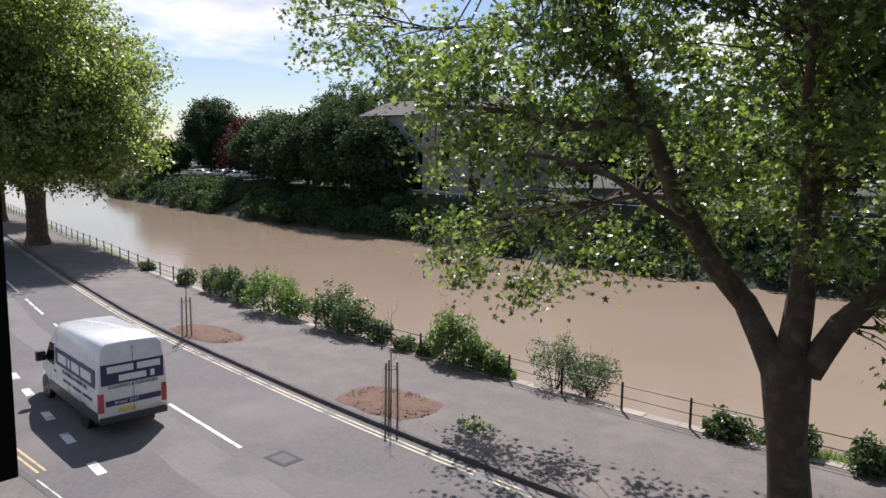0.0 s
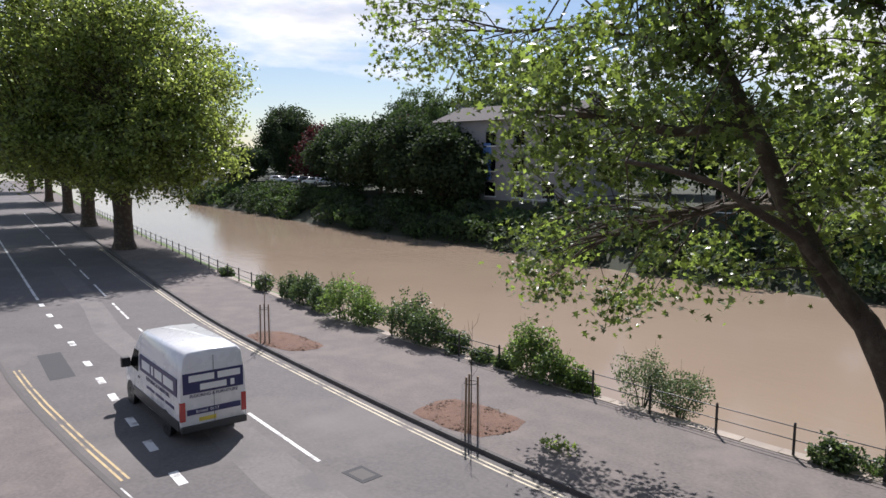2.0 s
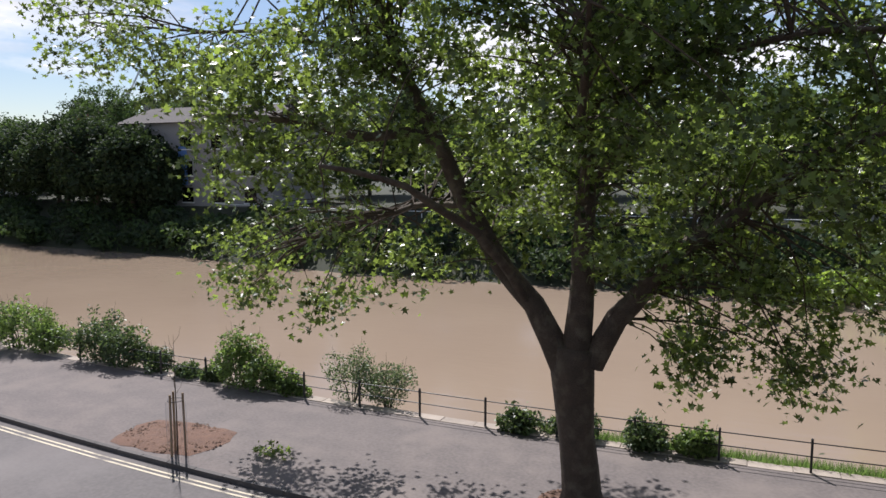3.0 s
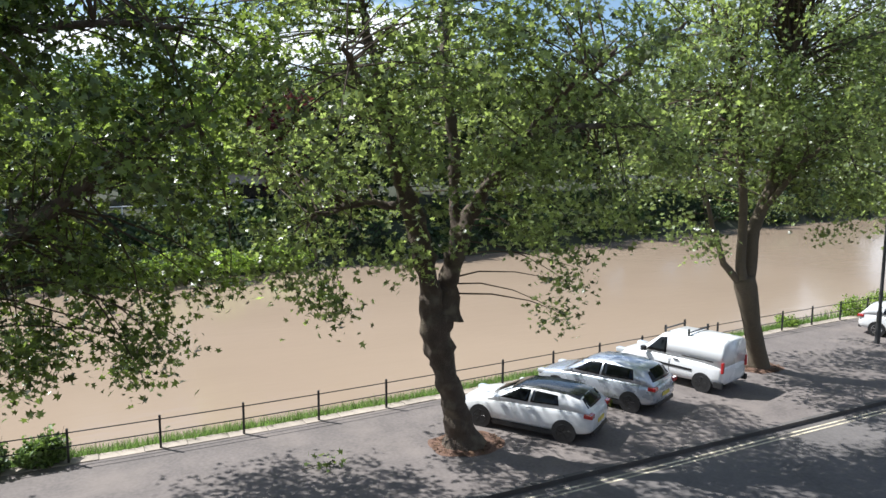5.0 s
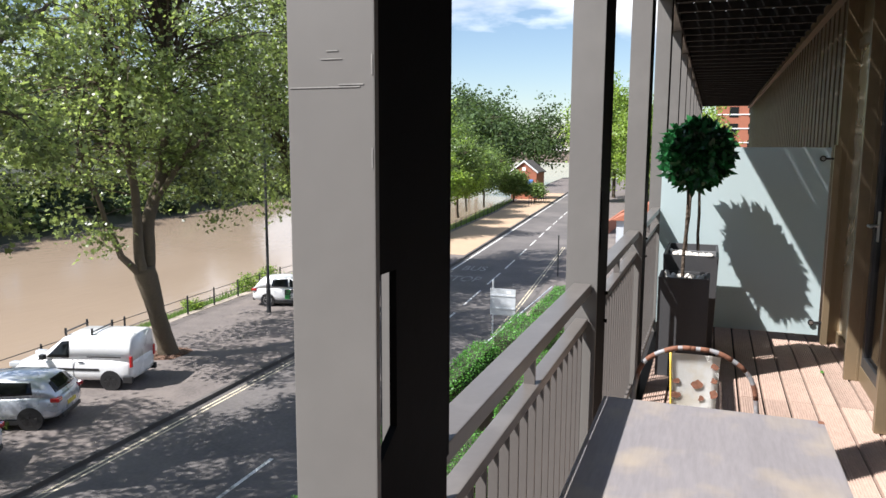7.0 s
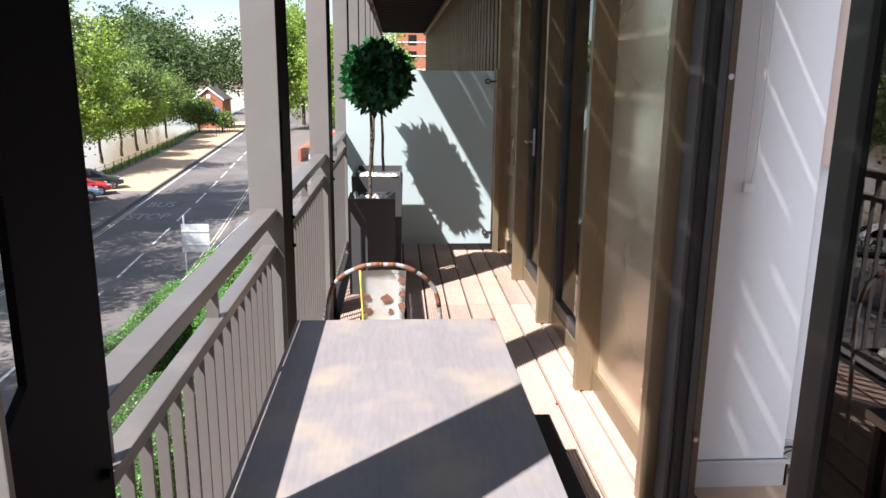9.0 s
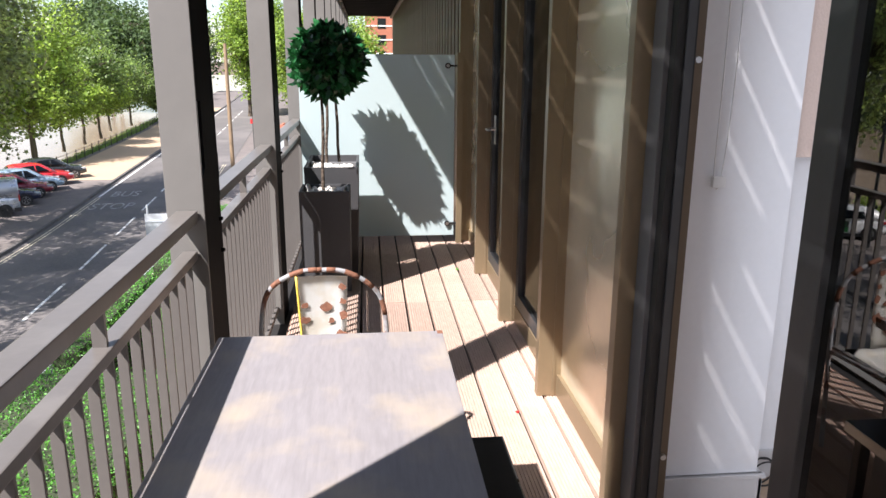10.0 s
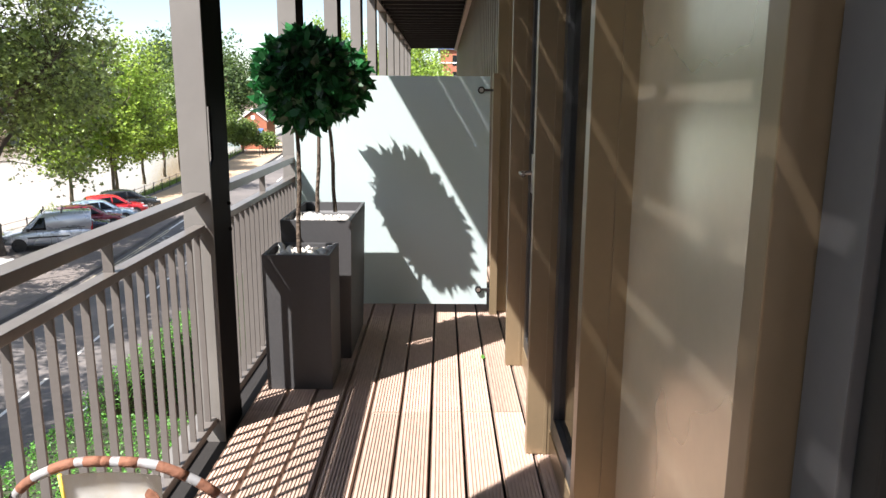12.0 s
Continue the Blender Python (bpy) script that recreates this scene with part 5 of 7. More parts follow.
FAR_TREES = [
    (-153, 97, 19, 9, 'dark'), (-166, 106, 14, 8, 'dark'), (-132.6, 92, 12.5, 6.0, 'red'), (-117, 89, 13.0, 7.0, 'mid'), (-133, 118, 20, 9, 'dark'), (-123, 113, 22, 10, 'mid'), (-110, 112, 21, 10, 'mid'), (-97, 110, 21, 9, 'mid'), (-83, 108, 18, 9, 'mid'), (-111, 98, 14.5, 5.5, 'red'),
    (-109, 80, 11, 6, 'dark'), (-100, 77, 11.5, 6, 'dark'), (-91, 75, 11.5, 6, 'dark'), (-83, 73.5, 11, 5.5, 'dark'), (-75, 72.5, 10, 5, 'dark'), (-69, 71.5, 8, 4, 'dark'), (-79, 71, 12.0, 5.5, 'dark'), (-72.5, 70.5, 9.5, 4.5, 'dark'), (-88, 74, 12.5, 6, 'dark'), (-182, 118, 17, 10, 'dark'), (-205, 130, 16, 10, 'dark'), (-225, 140, 16, 10, 'dark'), (-148, 84, 7, 5, 'dark'), (-160, 88, 8, 6, 'dark'),
    (-36, 76, 13, 7, 'dark'), (-26, 72, 12, 6.5, 'mid'), (-16, 74, 14, 7, 'mid'), (-6, 71, 12, 6, 'dark'), (3, 78, 13, 7, 'mid'), (12, 76, 13, 5.5, 'yellow'), (17, 72, 10.5, 4, 'red'), (23, 73, 14, 6, 'dark'), (32, 76, 15, 7, 'dark'), (42, 78, 15, 7, 'dark'), (52, 80, 16, 7.5, 'mid'), (63, 82, 15, 7, 'dark'), (75, 86, 16, 8, 'dark'), (88, 90, 17, 8, 'mid'), (102, 94, 17, 8, 'dark'), (118, 98, 18, 9, 'mid'), (138, 100, 18, 9, 'mid'),
    (-20, 100, 17, 10, 'mid'), (0, 104, 17, 10, 'mid'), (25, 105, 17, 10, 'mid'), (48, 108, 18, 11, 'mid'), (72, 112, 18, 11, 'mid'), (-52, 95, 17, 9, 'mid'),
]
for i, (x, y, h, r, c) in enumerate(FAR_TREES):
    mat = {'mid': M_LEAF_MID, 'dark': M_LEAF_DARK, 'red': M_LEAF_RED, 'yellow': M_LEAF_YELLOW}[c]
    lab = {'mid': "broad green tree across the river", 'dark': "dark green tree on the far bank", 'red': "copper-red leaved tree across the river", 'yellow': "light green tree across the river"}[c]
    crown_tree("broadleaf_tree", (x, y, -4.0), h + 0.8, r, lab, 300 + i, mat, 210, 70, 0.55, 0.3, None, 0.1, spread=0.75)

# trees along the road ahead
for i, (x, y, h, r, m) in enumerate([(62, 26.5, 13, 5.0, 'y'), (66, 28.0, 10, 4.0, 'm'), (73, 28.5, 9.5, 4.2, 'y'), (80, 29, 11, 5, 'm'), (86, 29.5, 10, 4.6, 'y'), (94, 31, 10, 5, 'm'), (102, 31, 9, 4.5, 'm'), (106, 27.6, 5.0, 2.6, 'm'), (107, 24.6, 3.0, 1.6, 'm'), (58, 28, 9, 3.2, 'y')]):
    crown_tree("broadleaf_tree", (x, y, G - 0.4), h, r, "light green roadside tree with slim pale stems", 400 + i, M_LEAF_YELLOW if m == 'y' else M_LEAF_BUSH, 210, 54, 0.31, 0.14, M_BARK_PALE, 0.2, spread=0.5)
for i, (x, y, h, r) in enumerate([(112, 17, 19, 5.0), (122, 15, 20, 6), (100, 8.0, 15, 6), (118, 5, 17, 7), (135, 12, 17, 8), (90, 2.0, 13, 5)]):
    crown_tree("lime_tree", (x, y, G), h, r, "tall light green tree beside the road", 420 + i, M_LEAF_YELLOW, 260, 54, 0.42, 0.28, None, 0.12, spread=0.7)
for i, (x, y, h, r) in enumerate([(165, 52, 22, 12), (180, 62, 24, 13), (150, 44, 17, 9), (200, 45, 22, 13), (215, 70, 25, 14)]):
    crown_tree("woodland_tree", (x, y, G), h, r, "dark green trees at the end of the road", 440 + i, M_LEAF_MID, 160, 40, 0.8, 0.4, None, 0.1, spread=1.3)

# ---- things on the balcony ----
table = thing("balcony_table", (2.05, 0.056, 0), "weathered grey-stained wooden table with worn patches", "table")
TX0, TX1, TY0, TY1 = -0.70, 0.715, -0.352, 0.352
part("tabletop", boxed(TX0, TX1, TY0, TY1, 0.715, 0.75, 0.004), M_TABLE, table)
part("apron", boxed(TX0 + 0.06, TX1 - 0.06, TY0 + 0.05, TY0 + 0.075, 0.63, 0.715), M_TABLE, table)
part("apron", boxed(TX0 + 0.06, TX1 - 0.06, TY1 - 0.075, TY1 - 0.05, 0.63, 0.715), M_TABLE, table)
for lx in (TX0 + 0.05, TX1 - 0.11):
    for ly in (TY0 + 0.04, TY1 - 0.10):
        part("leg", boxed(lx, lx + 0.06, ly, ly + 0.06, 0, 0.715, 0.004), M_TABLE, table)
part("corner_chip", boxed(TX1 - 0.028, TX1 + 0.0005, TY0 - 0.0005, TY0 + 0.018, 0.735, 0.7506, 0.002), M_RUST, table, "bare brown chip at the corner")

bench = thing("stool", (2.34, -0.33, 0), "black painted stool pushed under the table", "stool")
part("seat", boxed(-0.26, 0.26, -0.14, 0.14, 0.42, 0.455, 0.006), M_BLACK, bench)
# steel strip added to show light catching the seat's right edge
part("lit_seat_edge", boxed(-0.262, 0.262, -0.143, -0.138, 0.418, 0.452), M_STEEL, bench)
for lx in (-0.24, 0.20):
    for ly in (-0.12, 0.09):
        part("leg", boxed(lx, lx + 0.035, ly, ly + 0.035, 0, 0.42, 0.003), M_BLACK, bench)


def arc(points, n=8):
    """A smooth line through points."""
    pts = [Vector(p) for p in points]
    pts = [pts[0] * 2 - pts[1]] + pts + [pts[-1] * 2 - pts[-2]]
    out = []
    for i in range(1, len(pts) - 2):
        a, b, c, d = pts[i - 1:i + 3]
        for k in range(n):
            t = k / n
            out.append(0.5 * ((2 * b) + (c - a) * t + (2 * a - 5 * b + 4 * c - d) * t * t + (3 * b - a - 3 * c + d) * t ** 3))
    out.append(pts[-2])
    return out


chair = thing("metal_chair", (3.02, 0.11, 0), "old metal chair with chipped white paint, yellow edges and rusty tube", "chair")
hoop = arc([(0.18, 0.225, 0.0), (0.20, 0.235, 0.40), (0.21, 0.235, 0.62), (0.20, 0.20, 0.755), (0.185, 0.10, 0.825), (0.18, 0.0, 0.838), (0.185, -0.10, 0.822), (0.20, -0.20, 0.745), (0.21, -0.235, 0.62), (0.20, -0.235, 0.40), (0.18, -0.225, 0.0)], 6)
tube_part("back_hoop", hoop, 0.0095, M_RUST_TUBE, chair, 10, "grey tube spotted with rust")
for i, k in ((19, 2), (23, 3), (27, 2), (29, 1), (31, 2), (35, 3), (39, 2), (44, 3), (16, 2)):
    tube_part("rust_patch", hoop[i:i + k + 1], 0.0101, M_RUST, chair, 10)
splat = bmesh.new()
rows = []
for i in range(9):
    t = i / 8
    z = 0.44 + 0.375 * t
    half = 0.078 + 0.016 * t
    xx = 0.17 + 0.012 * math.sin(t * 3.1)
    rows.append([splat.verts.new((xx + 0.012 * (1 - (2 * k / 6 - 1) ** 2), -half + 2 * half * k / 6, z)) for k in range(7)])
for r0, r1 in zip(rows, rows[1:]):
    for k in range(6):
        splat.faces.new((r0[k], r0[k + 1], r1[k + 1], r1[k]))
ext = bmesh.ops.solidify(splat, geom=splat.faces[:], thickness=0.004)
back = part("backrest", splat, M_RUST_WHITE, chair, "white back panel with rust-brown chips", True)
for s in (1,):
    tube_part("yellow_edge", [(0.172 + 0.012 * math.sin(i / 8 * 3.1), s * (0.079 + 0.016 * i / 8), 0.44 + 0.375 * i / 8) for i in range(9)], 0.0045, M_YELLOW, back, 6)
# rust chips, each a thin flake of its own outline
rnd = random.Random(4)
for (cy, cz, r) in [(-0.072, 0.775, 0.016), (0.070, 0.700, 0.014), (0.066, 0.64, 0.018), (-0.010, 0.69, 0.021), (-0.075, 0.715, 0.014), (-0.075, 0.66, 0.02), (-0.03, 0.635, 0.013), (-0.07, 0.58, 0.022), (0.03, 0.56, 0.018), (-0.01, 0.52, 0.02), (0.055, 0.50, 0.015)]:
    t = (cz - 0.44) / 0.375
    bm = bmesh.new()
    ring = []
    for k in range(11):
        a = 2 * math.pi * k / 11
        rr = r * rnd.uniform(0.65, 1.25)
        yy = max(-0.09, min(0.09, cy + rr * math.cos(a)))
        half = 0.078 + 0.016 * t
        ring.append(bm.verts.new((0.17 + 0.012 * math.sin(t * 3.1) + 0.012 * (1 - (yy / half) ** 2) - 0.0055, yy, cz + rr * math.sin(a) * 0.9)))
    bm.faces.new(ring)
    ext = bmesh.ops.extrude_face_region(bm, geom=bm.faces[:])
    bmesh.ops.translate(bm, vec=(-0.0015, 0, 0), verts=[q for q in ext["geom"] if isinstance(q, bmesh.types.BMVert)])
    part("rust_chip", bm, M_RUST, back)
seat = bmesh.new()
rows = []
for i in range(7):
    u = -0.20 + 0.40 * i / 6
    rows.append([seat.verts.new((u - 0.02, -0.19 + 0.38 * k / 6, 0.445 - 0.018 * (1 - (2 * k / 6 - 1) ** 2) * (1 - (2 * i / 6 - 1) ** 2))) for k in range(7)])
for r0, r1 in zip(rows, rows[1:]):
    for k in range(6):
        seat.faces.new((r0[k], r0[k + 1], r1[k + 1], r1[k]))
bmesh.ops.solidify(seat, geom=seat.faces[:], thickness=0.006)
part("seat", seat, M_RUST_WHITE, chair, "", True)
for s in (-1, 1):
    tube_part("front_leg", [(-0.19, s * 0.18, 0.44), (-0.21, s * 0.20, 0.0)], 0.011, M_RUST_TUBE, chair, 8)
    tube_part("side_rail", [(-0.19, s * 0.18, 0.43), (0.195, s * 0.233, 0.43)], 0.009, M_RUST_TUBE, chair, 8)


def planter(place, w, d, h, flare, label, dividers=False):
    ob = thing("planter", place, label, "planter", "balcony planters")
    t = 0.02
    for name, (x0, x1, y0, y1) in (("side_panel", (-d / 2, -d / 2 + t, -w / 2, w / 2)), ("side_panel", (d / 2 - t, d / 2, -w / 2, w / 2)), ("side_panel", (-d / 2 + t, d / 2 - t, -w / 2, -w / 2 + t)), ("side_panel", (-d / 2 + t, d / 2 - t, w / 2 - t, w / 2))):
        bm = boxed(x0, x1, y0, y1, 0, h, 0.003)
        for q in bm.verts:
            k = 1 - flare * (1 - q.co.z / h)
            q.co.x, q.co.y = q.co.x * k, q.co.y * k
        part(name, bm, M_PLANTER, ob)
    part("soil_bed", boxed(-d / 2 + t, d / 2 - t, -w / 2 + t, w / 2 - t, h - 0.12, h - 0.055), M_PLANTER_IN, ob)
    if dividers:
        part("divider", boxed(-0.012, 0.012, -w / 2 + t, w / 2 - t, h - 0.06, h - 0.012), M_PLANTER_IN, ob)
    return ob


planter((5.72, 0.235, 0), 0.345, 0.33, 0.72, 0.02, "tall dark grey square planter with white pebbles")
planter((6.36, 0.205, 0), 0.40, 0.74, 0.825, 0.10, "taller dark grey planter box with flared rim and divider", True)


def pebbles(x0, x1, y0, y1, z, n, seed):
    rnd = random.Random(seed)
    ob = thing("white_pebbles", ((x0 + x1) / 2, (y0 + y1) / 2, z), "rough white pebbles on the soil of a planter", "pebbles", kind="stuff")
    bm = bmesh.new()
    for i in range(n):
        m = Matrix.Translation((rnd.uniform(x0, x1) - (x0 + x1) / 2, rnd.uniform(y0, y1) - (y0 + y1) / 2, rnd.uniform(0, 0.03))) @ pose(0, 0, 0, rnd.uniform(0, 360), rnd.uniform(0, 360), rnd.uniform(0, 360)) @ Matrix.Diagonal((rnd.uniform(0.018, 0.04), rnd.uniform(0.015, 0.03), rnd.uniform(0.012, 0.025), 1))
        bmesh.ops.create_icosphere(bm, subdivisions=1, radius=1, matrix=m)
    part("pebble_heap", bm, M_PEBBLE, ob, smooth=True)


pebbles(5.60, 5.84, 0.10, 0.37, 0.67, 60, 1)
pebbles(6.05, 6.32, 0.06, 0.36, 0.775, 70, 2)


def topiary(place, stems, ball, r, seed, n, label):
    gen = np.random.default_rng(seed)
    ob = thing("topiary_tree", place, label, "topiary", "ball topiaries")
    p = Vector(place)
    for a, b in stems:
        a, b = Vector(a) - p, Vector(b) - p
        mid = (a + b) / 2 + Vector((0.01, -0.008, 0))
        knot = [a, a.lerp(mid, 0.5) + Vector((0, 0.006, 0)), mid, mid.lerp(b, 0.5) - Vector((0, 0.005, 0)), b]
        tube_part("stem", knot, [0.014, 0.012, 0.0125, 0.011, 0.009], M_BARK, ob, 8)
    d = gen.normal(size=(n, 3))
    d /= np.linalg.norm(d, axis=1)[:, None]
    lump = 1 + 0.07 * np.sin(d[:, 0] * 7 + seed) * np.sin(d[:, 2] * 6 + 1)
    rad = r * (0.60 + 0.40 * gen.random(n) ** 0.5) * lump
    c = np.array(Vector(ball) - p) + d * rad[:, None]
    size = 0.072 * (0.7 + 0.6 * gen.random(n))
    # pointed bay leaves, standing out from the ball
    tv = np.array([(0, -0.1, 0), (0.24, 0.25, 0.03), (0.21, 0.6, 0.05), (0, 1.0, -0.08), (-0.21, 0.6, 0.05), (-0.24, 0.25, 0.03)])
    tf = np.array([(0, 1, 5), (1, 2, 5), (5, 2, 4), (2, 3, 4)])
    w = d * 0.22 + gen.normal(size=(n, 3)) * 0.9 - np.array([0, 0, 0.25])
    w /= np.linalg.norm(w, axis=1)[:, None]
    u = np.cross(w, gen.normal(size=(n, 3)))
    u /= np.linalg.norm(u, axis=1)[:, None]
    nz = np.cross(u, w)
    verts = (c[:, None, :] + size[:, None, None] * (tv[None, :, 0:1] * u[:, None] + tv[None, :, 1:2] * w[:, None] + tv[None, :, 2:3] * nz[:, None])).reshape(-1, 3)
    faces = (tf[None] + (np.arange(n) * 6)[:, None, None]).reshape(-1, 3)
    le = new("leaf_ball", mesh_of("leaf_ball", verts, faces, M_LEAF_TOPIARY))
    le.parent = ob
    tagged(le, "glossy dark green artificial leaves", kind="stuff")
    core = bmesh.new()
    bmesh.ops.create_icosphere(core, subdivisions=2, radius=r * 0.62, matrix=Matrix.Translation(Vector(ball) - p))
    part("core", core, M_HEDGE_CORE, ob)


topiary((5.73, 0.25, 0.68), [((5.73, 0.25, 0.68), (5.735, 0.245, 1.42))], (5.73, 0.20, 1.585), 0.226, 7, 2300, "ball-shaped artificial bay tree on a dark stem")
topiary((6.40, 0.22, 0.78), [((6.36, 0.255, 0.78), (6.38, 0.245, 1.42)), ((6.46, 0.16, 0.78), (6.42, 0.19, 1.42))], (6.42, 0.17, 1.60), 0.218, 8, 1700, "second ball-shaped artificial bay tree on twin pale stems")

screen = thing("glass_screen", (6.95, -0.2, 0), "frosted glass privacy screen held by steel clamps", "screen")
part("frosted_pane", boxed(-0.006, 0.006, -0.62, 0.70, 0.07, 1.64, 0.002), M_FROST, screen)
part("side_post", boxed(-0.03, 0.03, -0.69, -0.64, 0.0, 1.66, 0.003), M_BRONZE, screen)
for z in (0.18, 1.55):
    clamp = part("clamp", cylinder((-0.03, -0.56, z), (0.02, -0.56, z), 0.024, seg=16), M_BLACK, screen, "black round glass clamp")
    part("clamp_arm", boxed(-0.015, 0.015, -0.65, -0.56, z - 0.008, z + 0.008), M_BLACK, screen)
    part("clamp_cap", cylinder((-0.034, -0.56, z), (-0.03, -0.56, z), 0.014, seg=12), M_STEEL, clamp)

cord = thing("blind_cord", (2.82, -1.28, 1.0), "white looped blind cord hanging by the pier", "blind cord")
tube_part("loop", arc([(-0.02, 0.065, 1.5), (-0.02, 0.06, 0.6), (-0.02, 0.075, 0.24), (-0.02, 0.10, 0.235), (-0.02, 0.10, 0.6), (-0.02, 0.105, 1.5)], 6), 0.0025, M_WHITE_PAINT, cord, 5)
part("weight", boxed(-0.03, -0.01, 0.062, 0.105, 0.20, 0.235, 0.004), M_WHITE_PAINT, cord)
blind = thing("mesh_blind", (2.93, -1.9, 0), "beige woven mesh blind inside the room", "blind")
part("cloth", boxed(-0.015, 0.0, -0.45, 0.38, 1.28, 2.45), M_LINEN, blind)
cable = thing("black_cable", (2.92, -1.55, 0.02), "coil of black cable on the floor by the skirting", "cable")
tube_part("coil", [(0.02 * math.cos(a * 0.7), 0.055 * math.cos(a), 0.055 + 0.05 * math.sin(a)) for a in [i * 0.35 for i in range(44)]], 0.0035, M_BLACK, cable, 5)

leaf_ob = thing("fallen_leaf", (6.016, -0.747, 0.004), "single fallen green leaf on the deck", "leaf")
part("blade", prism([(0, 0), (0.02, 0.012), (0.05, 0.01), (0.075, 0), (0.05, -0.012), (0.02, -0.014)], 0.0, 0.0015, "z"), M_LEAF_HEDGE, leaf_ob)
speck = thing("red_petal", (3.615, -0.74, 0.003), "small red petal on the deck boards", "petal")
part("petal", prism([(0, 0), (0.012, 0.01), (0.022, 0.002), (0.014, -0.012)], 0.0, 0.003, "z"), M_RED, speck)

# ---- the street ----
fence = thing("riverside_fence", (0, 0, 0), "black iron post-and-rail fence along the river", "fence")
post_bm = bmesh.new()
box(post_bm, -0.03, 0.03, -0.03, 0.03, 0, 0.90, 0.006)
bmesh.ops.create_icosphere(post_bm, subdivisions=1, radius=0.04, matrix=Matrix.Translation((0, 0, 0.92)))
post_me = None
xs = []
x = -130.0
while x < 118:
    xs.append(x)
    x += 2.24 if -20 < x < 118 else 2.30
shift = 5.881 - min(xs, key=lambda q: abs(q - 5.881))
xs = [x + shift for x in xs]
for i, x in enumerate(xs):
    if post_me is None:
        first = part("fence_post", post_bm, M_IRON, fence)
        post_me = first.data
        first.matrix_basis = pose(x, fence_y(x), G)
    else:
        piece("fence_post", post_me, fence, pose(x, fence_y(x), G))
for z in (0.83, 0.46):
    for i in range(0, len(xs) - 1, 8):
        seg = xs[i:i + 9]
        tube_part("rail", [(x, fence_y(x), G + z) for x in seg], 0.017, M_IRON, fence, 6)


def wheel(parent, x, y, r, w, side, rim_mat):
    bm = bmesh.new()
    bmesh.ops.create_cone(bm, cap_ends=True, segments=24, radius1=r, radius2=r, depth=w, matrix=Matrix.Translation((x, y, r)) @ pose(0, 0, 0, 90))
    bmesh.ops.bevel(bm, geom=[e for e in bm.edges if abs(e.verts[0].co.y - e.verts[1].co.y) < 1e-4], offset=0.03, segments=2, affect='EDGES')
    t = part("wheel", bm, M_TYRE, parent, "", True)
    o = y + side * (w / 2 + 0.004)
    bm = bmesh.new()
    cyl(bm, (x, o - side * 0.03, r), (x, o, r), r * 0.30, seg=12)
    for k in range(5):
        a = 2 * math.pi * k / 5 + 0.3
        for da in (-0.14, 0.14):
            q = (x + r * 0.62 * math.cos(a + da), o, r + r * 0.62 * math.sin(a + da))
            cyl(bm, (x + r * 0.12 * math.cos(a), o, r + r * 0.12 * math.sin(a)), q, r * 0.055, seg=5)
    part("rim", bm, rim_mat, t)
    bm = bmesh.new()
    v0, f0 = [], []
    ring = [(x + r * 0.64 * math.cos(2 * math.pi * k / 24), o, r + r * 0.64 * math.sin(2 * math.pi * k / 24)) for k in range(25)]
    tube_arrays(ring, [r * 0.05] * 25, 6, v0, f0)
    rr = new("rim_ring", mesh_of("rim_ring", v0, f0, rim_mat, True))
    rr.parent = t
    part("brake_disc", cylinder((x, o - side * 0.045, r), (x, o - side * 0.03, r), r * 0.6, seg=16), M_BLACK, t)


def loft(sections, close_ends=True):
    """Skin a body through cross sections: lists of points of equal length."""
    bm = bmesh.new()
    rings = [[bm.verts.new(p) for p in s] for s in sections]
    k = len(rings[0])
    for a, b in zip(rings, rings[1:]):
        for i in range(k - 1):
            bm.faces.new((a[i], a[i + 1], b[i + 1], b[i]))
        bm.faces.new((a[k - 1], a[0], b[0], b[k - 1]))
    if close_ends:
        bm.faces.new(rings[0][::-1])
        bm.faces.new(rings[-1])
    return bm


